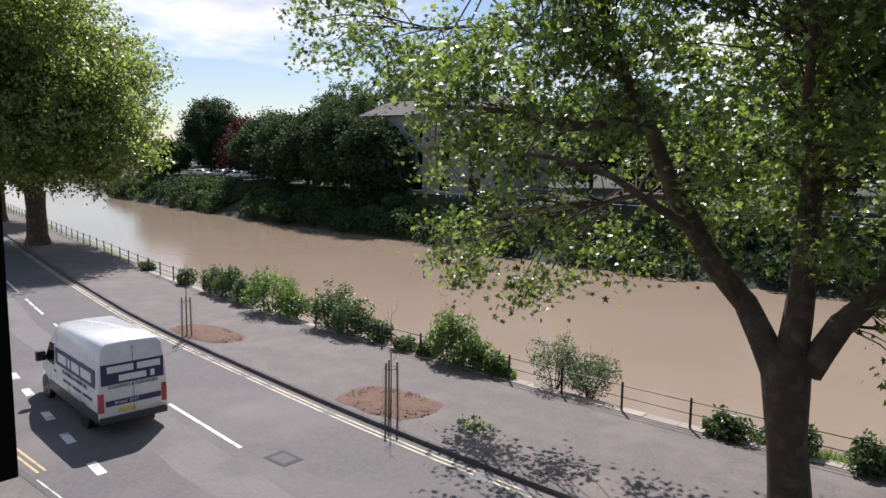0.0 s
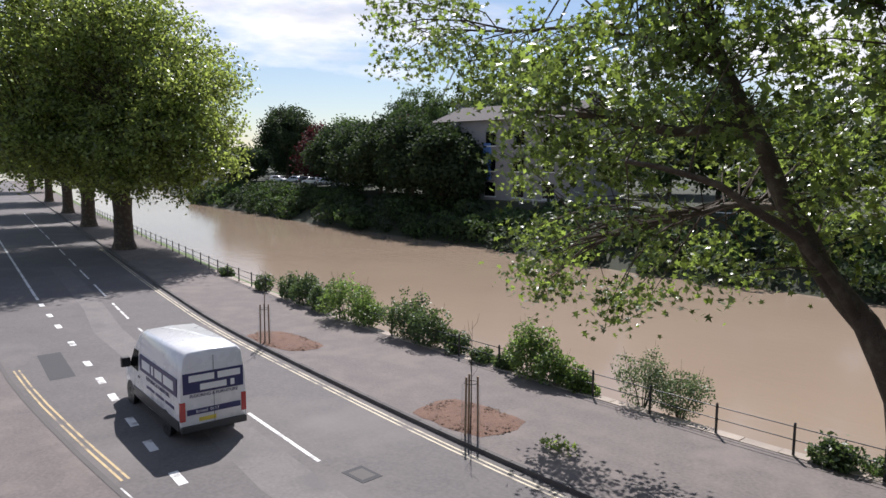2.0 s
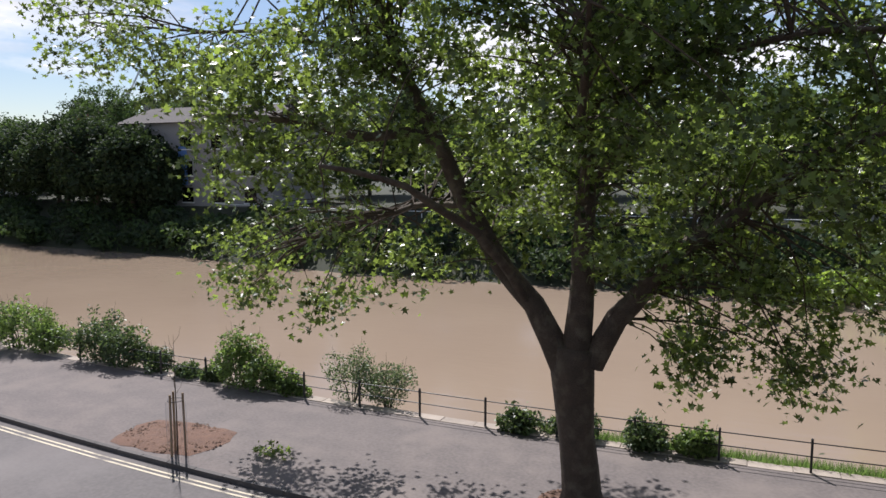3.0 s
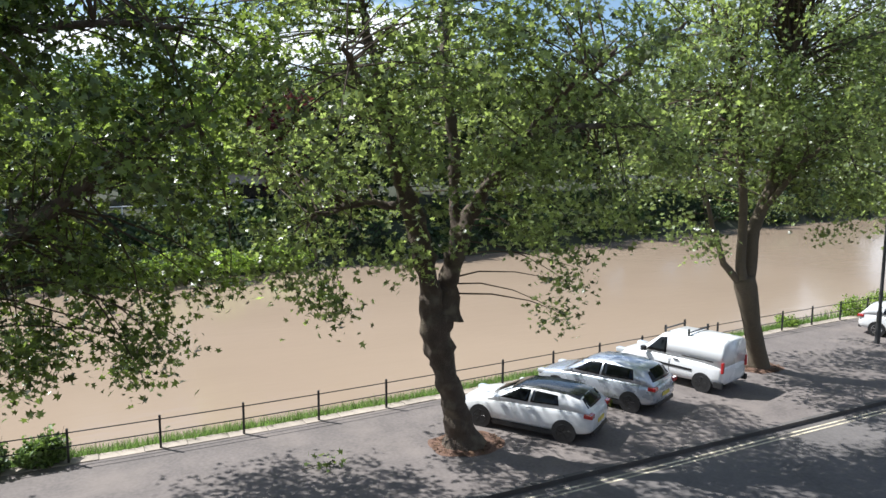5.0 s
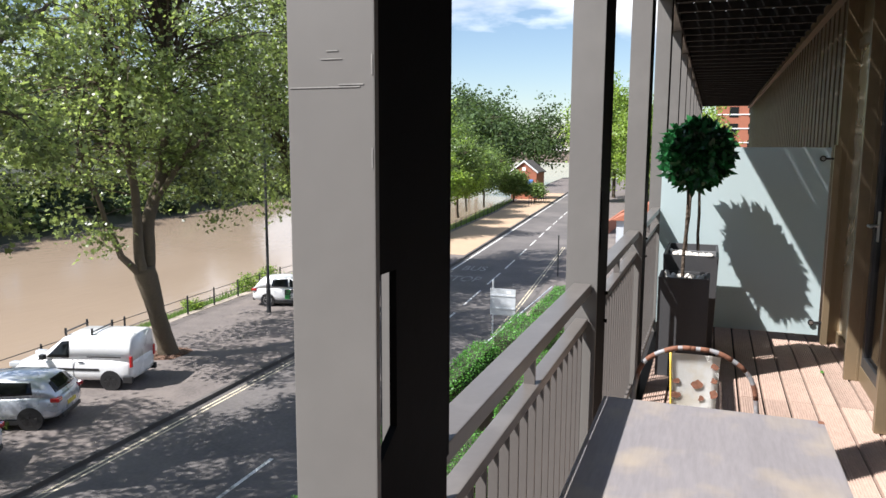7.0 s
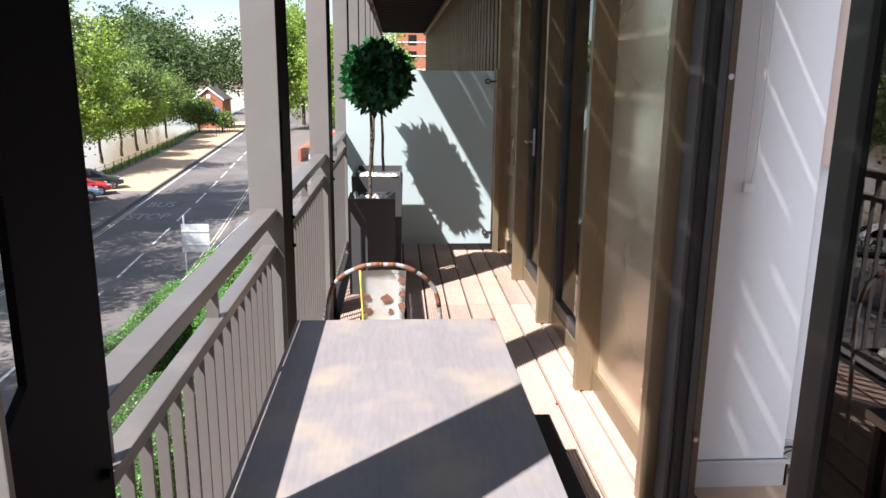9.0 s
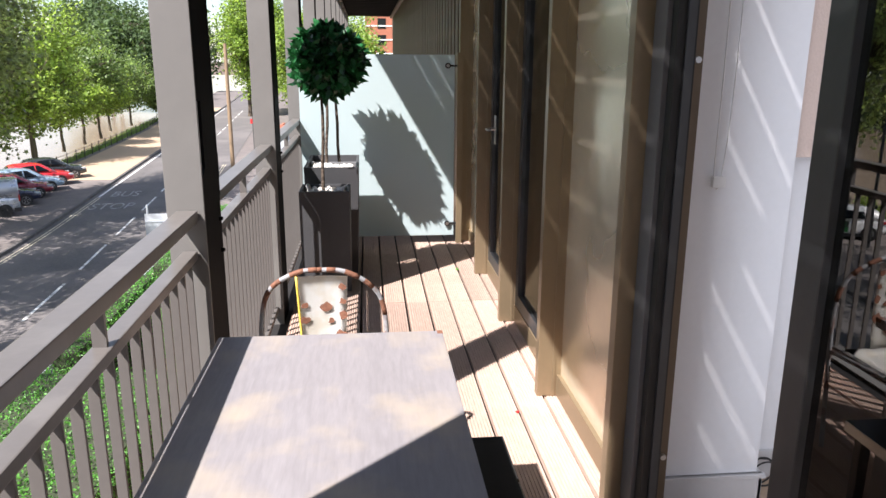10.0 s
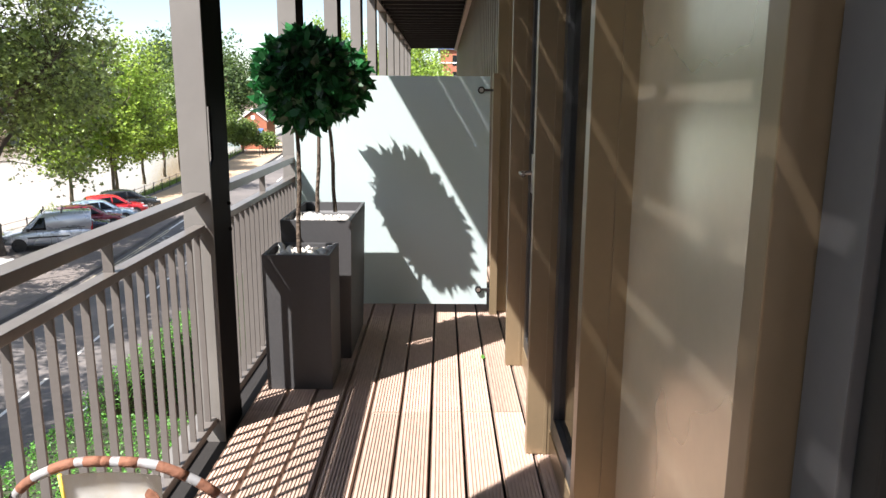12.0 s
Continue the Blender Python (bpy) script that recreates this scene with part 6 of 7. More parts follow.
def car(name, place, turn, label, profile, belt, roof, width, wheels, r, body_mat, rim_mat=None, roof_mat=None, van=False, group="parked cars", lamps=True):
    """A car heading along its +x. profile: (x, bottom, shoulder) stations of the lower body; roof: (x, z, half width) stations of the cabin top over the belt line."""
    ob = thing(name, place, label, "van" if van else "car", group, turn)
    hw = width / 2
    secs = []
    for x, zb, zs, k in profile:
        w = hw * k
        secs.append([(x, -w * 0.90, zb), (x, -w, zb + 0.16), (x, -w, (zb + zs) / 2 + 0.08), (x, -w * 0.97, zs - 0.06), (x, -w * 0.90, zs), (x, 0, zs + 0.025),
                     (x, w * 0.90, zs), (x, w * 0.97, zs - 0.06), (x, w, (zb + zs) / 2 + 0.08), (x, w, zb + 0.16), (x, w * 0.90, zb)])
    bm = loft(secs)
    body = part("body", bm, body_mat, ob, "", True)
    md = body.modifiers.new("soft", 'SUBSURF')
    md.levels = md.render_levels = 1
    # cabin
    secs = []
    for x, z, k in roof:
        zb = np.interp(x, [b[0] for b in belt], [b[1] for b in belt]) - 0.03
        w = hw * 0.93
        wt = hw * k
        z = max(z, zb + 0.02)
        secs.append([(x, -w, zb), (x, -(w * 0.45 + wt * 0.55), zb + (z - zb) * 0.55), (x, -wt, z - 0.05), (x, -wt * 0.8, z), (x, 0, z + 0.02), (x, wt * 0.8, z), (x, wt, z - 0.05), (x, (w * 0.45 + wt * 0.55), zb + (z - zb) * 0.55), (x, w, zb)])
    shell = loft(secs)
    bmesh.ops.recalc_face_normals(shell, faces=shell.faces)
    skin = BVHTree.FromBMesh(shell)
    part("cabin", shell, body_mat, ob, "", True)
    if roof_mat:
        tops = []
        for x, z, k in roof[1:-1]:
            wt = hw * k
            tops.append([(x, -wt * 0.97, z - 0.06), (x, -wt * 0.98, z - 0.036), (x, -wt * 0.8, z + 0.008), (x, 0, z + 0.028), (x, wt * 0.8, z + 0.008), (x, wt * 0.98, z - 0.036), (x, wt * 0.97, z - 0.06)])
        part("roof_panel", loft(tops), roof_mat, ob, "glossy black roof panel", True)
    for (wx, wy) in wheels:
        for s in (-1, 1):
            wheel(ob, wx, s * (hw - 0.11), r, 0.2, s, rim_mat or M_RIM)
            bm = bmesh.new()
            bmesh.ops.create_cone(bm, cap_ends=True, segments=24, radius1=r * 1.10, radius2=r * 1.10, depth=0.10, matrix=Matrix.Translation((wx, s * (hw - 0.045), r * 1.02)) @ pose(0, 0, 0, 90))
            part("wheel_arch", bm, M_BLACK, ob)
    return ob, skin


def fitted_pane(ob, name, skin, quad, toward, mat, rows=5, cols=6):
    """A pane laid on the cabin's skin: quad of points, seen along toward."""
    bm = bmesh.new()
    q = [Vector(p) for p in quad]
    d = Vector(toward)
    grid = []
    for i in range(rows + 1):
        line = []
        for k in range(cols + 1):
            u, w = k / cols, i / rows
            p = (q[0] * (1 - u) + q[1] * u) * (1 - w) + (q[3] * (1 - u) + q[2] * u) * w
            hit = skin.ray_cast(p - d * 4, d)[0]
            hit = hit if hit is not None else p
            line.append(bm.verts.new(hit - d * 0.012))
        grid.append(line)
    for r0, r1 in zip(grid, grid[1:]):
        for k in range(cols):
            bm.faces.new((r0[k], r0[k + 1], r1[k + 1], r1[k]))
    bmesh.ops.recalc_face_normals(bm, faces=bm.faces)
    ext = bmesh.ops.extrude_face_region(bm, geom=bm.faces[:])
    bmesh.ops.translate(bm, vec=d * 0.03, verts=[e for e in ext["geom"] if isinstance(e, bmesh.types.BMVert)])
    return part(name, bm, mat, ob, "", True)


def side_pane(ob, skin, pts, mat=None):
    """A pane on both flanks: pts of (x, z), low rear, high rear, high front, low front."""
    for s in (-1, 1):
        fitted_pane(ob, "side_window", skin, [(pts[0][0], 0, pts[0][1]), (pts[3][0], 0, pts[3][1]), (pts[2][0], 0, pts[2][1]), (pts[1][0], 0, pts[1][1])], (0, -s, 0), mat or M_CAR_GLASS)


def slab(ob, name, quad, thick, mat, label=""):
    bm = bmesh.new()
    fc = bm.faces.new([bm.verts.new(p) for p in quad])
    bm.normal_update()
    nrm = fc.normal.copy()
    ext = bmesh.ops.extrude_face_region(bm, geom=[fc])
    bmesh.ops.translate(bm, vec=nrm * thick, verts=[q for q in ext["geom"] if isinstance(q, bmesh.types.BMVert)])
    return part(name, bm, mat, ob, label)


def hatchback(place, turn, label, mat, L=4.25, W=1.80, H=1.42, rim=None, roof_mat=None, back=0.0, group="parked cars"):
    h = L / 2
    prof = [(-h, 0.38, 0.80, 0.80), (-h + 0.06, 0.28, 0.93, 0.92), (-h + 0.35, 0.22, 1.00, 0.99), (-h + 0.9, 0.20, 0.98, 1.0), (0, 0.20, 0.94, 0.99), (h - 1.25, 0.20, 0.92, 1.0), (h - 0.75, 0.22, 0.86, 0.98), (h - 0.25, 0.26, 0.76, 0.93), (h - 0.05, 0.30, 0.64, 0.80), (h, 0.38, 0.54, 0.70)]
    belt = [(-h, 0.93), (-h + 0.35, 0.98), (0, 0.94), (h - 1.25, 0.91), (h, 0.7)]
    rf = [(-h + 0.10, 0.97, 0.80), (-h + 0.42, H - 0.12, 0.74), (-h + 0.8, H - 0.03, 0.72), (-h + 1.6, H, 0.72), (h - 2.05, H - 0.04, 0.70), (h - 1.75, H - 0.13, 0.70), (h - 1.05, 0.93, 0.80)]
    ob, skin = car("hatchback_car", place, turn, label, prof, belt, rf, W, [(-h + 0.80, 0), (h - 0.86, 0)], 0.32, mat, rim, roof_mat, group=group)
    z0 = 0.985
    hw = W / 2
    side_pane(ob, skin, [(-h + 0.98 - back, z0 + 0.035), (-h + 1.06 - back, H - 0.13), (-h + 1.80, H - 0.085), (-h + 1.84, z0)])
    side_pane(ob, skin, [(-h + 1.91, z0), (-h + 1.87, H - 0.085), (h - 2.02, H - 0.11), (h - 1.46, z0)])
    ww = hw * 0.72
    fitted_pane(ob, "rear_window", skin, [(0, -ww * 0.98, 1.03), (0, ww * 0.98, 1.03), (0, ww * 0.84, H - 0.11), (0, -ww * 0.84, H - 0.11)], (1, 0, 0), M_CAR_GLASS)
    fitted_pane(ob, "windscreen", skin, [(0, -ww, 0.975), (0, ww, 0.975), (0, ww * 0.86, H - 0.12), (0, -ww * 0.86, H - 0.12)], (-1, 0, 0), M_CAR_GLASS)
    for s in (-1, 1):
        part("tail_lamp", boxed(-h - 0.01, -h + 0.24, s * hw * 0.82 - 0.13, s * hw * 0.82 + 0.13, 0.80, 0.92, 0.03), M_TAIL, ob)
        part("headlamp", boxed(h - 0.42, h - 0.08, s * hw * 0.76 - 0.12, s * hw * 0.76 + 0.12, 0.63, 0.74, 0.04), M_HEADLAMP, ob)
        part("mirror", boxed(h - 1.50, h - 1.36, s * (hw + 0.08) - 0.08, s * (hw + 0.08) + 0.08, 0.95, 1.06, 0.03), mat, ob)
        part("door_handle", boxed(-h + 1.75, -h + 1.92, s * (hw - 0.005) - 0.012, s * (hw - 0.005) + 0.012, 0.83, 0.855), M_STEEL, ob)
        part("sill", boxed(-h + 1.15, h - 1.25, s * (hw - 0.06) - 0.05, s * (hw - 0.06) + 0.05, 0.17, 0.30), M_BLACK, ob)
    part("number_plate", boxed(-h - 0.015, -h + 0.02, -0.26, 0.26, 0.55, 0.66), M_PLATE, ob)
    part("bumper", boxed(-h - 0.005, -h + 0.12, -hw * 0.7, hw * 0.7, 0.28, 0.40, 0.03), M_BLACK, ob)
    part("grille", boxed(h - 0.10, h + 0.005, -hw * 0.55, hw * 0.55, 0.34, 0.48, 0.02), M_BLACK, ob)
    return ob


def small_van(place, turn, label, mat, L=4.28, W=1.80, H=1.82, group="parked cars", rack=True):
    h = L / 2
    prof = [(-h, 0.36, 0.95, 0.92), (-h + 0.05, 0.28, 1.02, 0.98), (-h + 0.6, 0.24, 1.06, 1.0), (0, 0.22, 1.04, 1.0), (h - 1.3, 0.22, 1.02, 1.0), (h - 0.85, 0.24, 0.98, 0.99), (h - 0.25, 0.28, 0.86, 0.94), (h - 0.04, 0.32, 0.70, 0.82), (h, 0.40, 0.58, 0.70)]
    belt = [(-h, 1.0), (0, 1.02), (h - 1.3, 1.0), (h, 0.8)]
    rf = [(-h + 0.02, H - 0.06, 0.80), (-h + 0.12, H - 0.01, 0.80), (-h + 1.2, H, 0.80), (h - 2.1, H - 0.02, 0.78), (h - 1.85, H - 0.14, 0.76), (h - 1.0, 1.02, 0.82)]
    ob, skin = car("panel_van", place, turn, label, prof, belt, rf, W, [(-h + 0.72, 0), (h - 0.86, 0)], 0.32, mat, M_RIM_DARK, None, True, group)
    hw = W / 2
    side_pane(ob, skin, [(h - 2.15, 1.06), (h - 2.12, H - 0.20), (h - 1.86, H - 0.24), (h - 1.36, 1.06)])
    ww = hw * 0.74
    fitted_pane(ob, "windscreen", skin, [(0, -ww, 1.07), (0, ww, 1.07), (0, ww * 0.9, H - 0.13), (0, -ww * 0.9, H - 0.13)], (-1, 0, 0), M_CAR_GLASS)
    for s in (-1, 1):
        part("tail_lamp", boxed(-h - 0.01, -h + 0.06, s * hw * 0.9 - 0.06, s * hw * 0.9 + 0.06, 0.78, 1.14, 0.02), M_TAIL, ob)
        part("headlamp", boxed(h - 0.42, h - 0.06, s * hw * 0.78 - 0.12, s * hw * 0.78 + 0.12, 0.70, 0.86, 0.04), M_HEADLAMP, ob)
        part("mirror", boxed(h - 1.42, h - 1.26, s * (hw + 0.09) - 0.09, s * (hw + 0.09) + 0.09, 1.04, 1.20, 0.03), M_BLACK, ob)
        part("rubbing_strip", boxed(-h + 1.10, h - 1.30, s * (hw + 0.004) - 0.01, s * (hw + 0.004) + 0.01, 0.66, 0.73), M_BLACK, ob)
        part("bumper_side", boxed(-h - 0.02, -h + 0.30, s * (hw - 0.05) - 0.06, s * (hw - 0.05) + 0.06, 0.26, 0.46, 0.02), M_BLACK, ob)
        part("slide_rail", boxed(-h + 0.35, -h + 1.5, s * (hw * 0.955) - 0.012, s * (hw * 0.955) + 0.012, 1.10, 1.13), M_BLACK, ob)
        part("door_handle", boxed(-h + 1.62, -h + 1.80, s * (hw + 0.0) - 0.012, s * (hw + 0.0) + 0.012, 0.93, 0.96), M_BLACK, ob)
        part("door_seam", boxed(-h + 1.96, -h + 1.972, s * (hw + 0.001) - 0.006, s * (hw + 0.001) + 0.006, 0.30, 1.04), M_BLACK, ob)
    if rack:
        for rx in (-0.75, 0.15):
            part("roof_bar", boxed(rx - 0.03, rx + 0.03, -hw * 0.78, hw * 0.78, H + 0.06, H + 0.09), M_BLACK, ob)
            for s in (-1, 1):
                part("bar_foot", boxed(rx - 0.03, rx + 0.03, s * hw * 0.72 - 0.03, s * hw * 0.72 + 0.03, H - 0.05, H + 0.2, 0.01), M_BLACK, ob)
    return ob


def word(parent, text, size, m, mat, stretch=1.0, depth=0.004, offset=0.0):
    c = bpy.data.curves.new("lettering", 'FONT')
    c.body, c.size, c.extrude, c.offset = text, size, depth, offset
    c.align_x, c.align_y = 'CENTER', 'CENTER'
    c.materials.append(mat)
    o = new("lettering", c)
    o.parent = parent
    o.matrix_basis = m @ Matrix.Diagonal((stretch, 1, 1, 1))
    return o


def heading(a, b):
    return math.degrees(math.atan2(b[1] - a[1], b[0] - a[0]))


hatchback((11.52, 18.28, G), heading((12.25, 17.25), (10.77, 19.34)), "white three-door hatchback with black roof and black wheels", M_CAR_WHITE, 4.25, 1.80, 1.40, M_RIM_DARK, M_CAR_BLACK)
hatchback((15.1, 19.45, G), heading((15.76, 17.9), (14.5, 20.6)), "silver-blue hatchback with black steel wheels, parked nose to the fence", M_CAR_SILVER, 4.30, 1.80, 1.46, M_RIM_DARK, None, 0.25)
van_c = small_van((18.85, 20.0, G), heading((19.69, 18.21), (19.0, 20.9)) + 2, "white panel van with roof bars, parked nose to the fence", M_CAR_WHITE)
easy = hatchback((32.5, 20.05, G), heading((31.45, 21.26), (32.38, 18.81)), "small white company car with green and black lettering on its side", M_CAR_WHITE, 3.95, 1.72, 1.46, M_RIM)
for side in (-1, 1):
    flank = pose(0.2, side * 0.868, 0, 90, 0, 0 if side < 0 else 180)
    word(easy, "EASY", 0.40, flank @ pose(0.0, 0.74, 0.012), M_BLACK, 1.15, offset=0.012)
    word(easy, "CCESS", 0.25, flank @ pose(0.12, 0.46, 0.012), M_BLACK, 1.15, offset=0.008)
    gx = 0.2 - 0.50 if side < 0 else 0.2 + 0.22
    part("green_block", boxed(gx, gx + 0.28, side * 0.866 - 0.006, side * 0.866 + 0.006, 0.38, 0.88), M_GREEN_TXT, easy)
small_van((40.0, 20.3, G), heading((41.0, 18.8), (39.6, 21.8)), "silver-grey van with roof bars in a row of parked cars", M_CAR_SILVER, 4.3, 1.8, 1.9)
for i, (x, y, m, lab) in enumerate([(43.0, 20.4, M_CAR_NAVY, "dark blue hatchback in a row of parked cars"), (45.4, 20.7, M_CAR_MAROON, "dark red hatchback in a row of parked cars"), (47.6, 20.9, M_CAR_BLUE, "pale blue hatchback in a row of parked cars"), (50.0, 21.2, M_CAR_RED, "bright red hatchback with its nose to the road"), (52.8, 21.4, M_CAR_BLACK, "black hatchback at the end of the row")]):
    hatchback((x, y, G), -58, lab, m, 4.1, 1.76, 1.48)

# the delivery van on the road
van = thing("delivery_van", (-22.7, 10.5, G - 0.12), "white high-roof delivery van with navy lettering panels, on the road", "van", turn=174)
VL, VW, VH = 5.9, 1.98, 2.72
h = VL / 2
hw = VW / 2


def van_ring(x, zb, zt, k, top):
    w = hw * k
    return [(x, -w * 0.95, zb), (x, -w, zb + 0.2), (x, -w, 1.25), (x, -w * 0.97, 1.9 if zt > 2.2 else min(zt - 0.1, 1.3)), (x, -w * top, zt - 0.12), (x, -w * top * 0.86, zt), (x, 0, zt + 0.03), (x, w * top * 0.86, zt), (x, w * top, zt - 0.12), (x, w * 0.97, 1.9 if zt > 2.2 else min(zt - 0.1, 1.3)), (x, w, 1.25), (x, w, zb + 0.2), (x, w * 0.95, zb)]


secs = [van_ring(-h, 0.45, VH - 0.06, 0.97, 0.86), van_ring(-h + 0.05, 0.40, VH - 0.02, 0.99, 0.87), van_ring(-h + 1.5, 0.34, VH, 1, 0.88), van_ring(h - 2.3, 0.32, VH - 0.01, 1, 0.88), van_ring(h - 1.75, 0.32, VH - 0.16, 1, 0.84), van_ring(h - 1.45, 0.32, VH - 0.45, 1, 0.80), van_ring(h - 0.85, 0.34, 1.55, 0.99, 0.84), van_ring(h - 0.45, 0.36, 1.30, 0.96, 0.86), van_ring(h - 0.05, 0.42, 1.05, 0.88, 0.84), van_ring(h, 0.5, 0.9, 0.8, 0.8)]
part("body", loft(secs), M_CAR_WHITE, van, "", True)
for wx in (-h + 1.25, h - 0.98):
    for s in (-1, 1):
        wheel(van, wx, s * (hw - 0.12), 0.34, 0.22, s, M_RIM_DARK)
        bm = bmesh.new()
        bmesh.ops.create_cone(bm, cap_ends=True, segments=24, radius1=0.41, radius2=0.41, depth=0.08, matrix=Matrix.Translation((wx, s * (hw - 0.034), 0.36)) @ pose(0, 0, 0, 90))
        part("wheel_arch", bm, M_BLACK, van)
for s in (-1, 1):
    part("sill_band", boxed(-h + 0.1, h - 1.4, s * (hw + 0.004) - 0.012, s * (hw + 0.004) + 0.012, 0.42, 0.72), M_FRAME_DARK, van)
    bm = bmesh.new()
    ring = [bm.verts.new((x, s * (hw * (1.0 if z < 1.4 else 0.955) + 0.012), z)) for x, z in ((h - 1.98, 1.30), (h - 1.98, 1.98), (h - 1.52, 1.98), (h - 1.05, 1.34))]
    bm.faces.new(ring)
    bmesh.ops.solidify(bm, geom=bm.faces[:], thickness=0.02)
    part("cab_window", bm, M_CAR_GLASS, van)
    part("door_mirror", boxed(h - 1.22, h - 1.02, s * (hw + 0.16) - 0.14, s * (hw + 0.16) + 0.14, 1.30, 1.62, 0.04), M_BLACK, van)
    part("side_panel", boxed(-h + 0.25, h - 2.15, s * hw * 0.985 - 0.012, s * hw * 0.985 + 0.016, 1.40, 1.92), M_NAVY, van, "navy lettering panel")
    part("tail_lamp", boxed(-h - 0.012, -h + 0.1, s * (hw - 0.09) - 0.07, s * (hw - 0.09) + 0.085, 0.72, 1.28, 0.02), M_TAIL, van)
    flank = pose(-0.9, s * (hw * 0.985 + 0.02), 0, 90, 0, 0 if s < 0 else 180)
    word(van, "FLOORING & FURNITURE", 0.17, flank @ pose(0.1, 1.29, 0.012), M_NAVY, 1.15)
    for k in range(3):
        part("lettering_bar", boxed(-h + 0.5 + k * 0.9, -h + 1.25 + k * 0.9, s * (hw + 0.001) - 0.006, s * (hw + 0.001) + 0.012, 0.98, 1.06), M_NAVY, van)
    for k, (a, b) in enumerate(((0.06, 0.32), (0.36, 0.56), (0.60, 0.66), (0.70, 0.94))):
        part("lettering_bar", boxed(-h + 0.3 + a * 3.4, -h + 0.3 + b * 3.4, s * hw * 0.985 - 0.01, s * hw * 0.985 + 0.022, 1.52, 1.80), M_WHITE_PAINT, van)
    part("door_handle", boxed(h - 2.12, h - 1.94, s * (hw + 0.008) - 0.014, s * (hw + 0.008) + 0.014, 1.12, 1.16), M_BLACK, van)
part("rear_panel", boxed(-h - 0.012, -h + 0.03, -hw * 0.9, hw * 0.9, 1.50, 2.10), M_NAVY, van, "navy lettering panel")
rear = pose(-h - 0.014, 0, 0, 90, 0, -90)
for (a, b, z0, z1) in ((-0.8, -0.12, 1.84, 2.03), (-0.02, 0.72, 1.84, 2.03), (-0.62, -0.50, 1.57, 1.75), (-0.38, 0.40, 1.57, 1.75)):
    part("lettering_bar", boxed(-h - 0.018, -h - 0.01, a, b, z0, z1), M_WHITE_PAINT, van)
word(van, "FLOORING & FURNITURE", 0.125, rear @ pose(0, 1.42, 0), M_NAVY, 1.0)
part("rear_seam", boxed(-h - 0.014, -h - 0.006, -0.006, 0.006, 0.6, 2.55), M_FRAME_DARK, van)
part("lower_band", boxed(-h - 0.014, -h + 0.02, -hw * 0.8, hw * 0.8, 0.88, 1.04), M_NAVY, van)
word(van, "Bristol  0117", 0.13, rear @ pose(-0.2, 0.96, 0.004), M_WHITE_PAINT, 1.0)
part("number_plate", boxed(-h - 0.014, -h + 0.01, -0.05, 0.45, 0.66, 0.77), M_PLATE, van)
part("bumper", boxed(-h - 0.06, -h + 0.12, -hw * 0.97, hw * 0.97, 0.38, 0.58, 0.03), M_FRAME_DARK, van)
slab(van, "windscreen", [(h - 0.90, -hw * 0.78, 1.58), (h - 1.50, -hw * 0.74, VH - 0.42), (h - 1.50, hw * 0.74, VH - 0.42), (h - 0.90, hw * 0.78, 1.58)], 0.05, M_CAR_GLASS)


def young_tree(x, y, seed):
    ob = thing("tree_stakes", (x, y, G), "young bare sapling tied to three wooden stakes with mesh guard", "staked sapling", "staked saplings")
    rnd = random.Random(seed)
    for k in range(3):
        a = 2.1 * k + 0.5
        part("stake", cylinder((0.22 * math.cos(a), 0.22 * math.sin(a), -0.1), (0.20 * math.cos(a), 0.20 * math.sin(a), 1.75), 0.032, seg=8), M_WOOD, ob)
    ringz = [(0.21 * math.cos(2 * math.pi * k / 12), 0.21 * math.sin(2 * math.pi * k / 12), 1.55) for k in range(13)]
    tube_part("tie", ringz, 0.012, M_BLACK, ob, 5)
    tube_part("stem", [(0, 0, 0), (0.02, 0, 1.2), (-0.01, 0.02, 2.2), (0.03, 0.0, 3.4)], [0.022, 0.018, 0.012, 0.003], M_TWIG, ob, 6)
    for k in range(9):
        z = 1.7 + k * 0.18
        a = rnd.uniform(0, 6.28)
        tube_part("twig", [(0, 0, z), (0.16 * math.cos(a), 0.16 * math.sin(a), z + 0.22), (0.22 * math.cos(a), 0.22 * math.sin(a), z + 0.5)], [0.007, 0.005, 0.002], M_TWIG, ob, 4)
    for k in range(14):
        a = 2 * math.pi * k / 14
        tube_part("guard_wire", [(0.27 * math.cos(a), 0.27 * math.sin(a), 0.05), (0.27 * math.cos(a), 0.27 * math.sin(a), 1.5)], 0.003, M_STEEL, ob, 3)


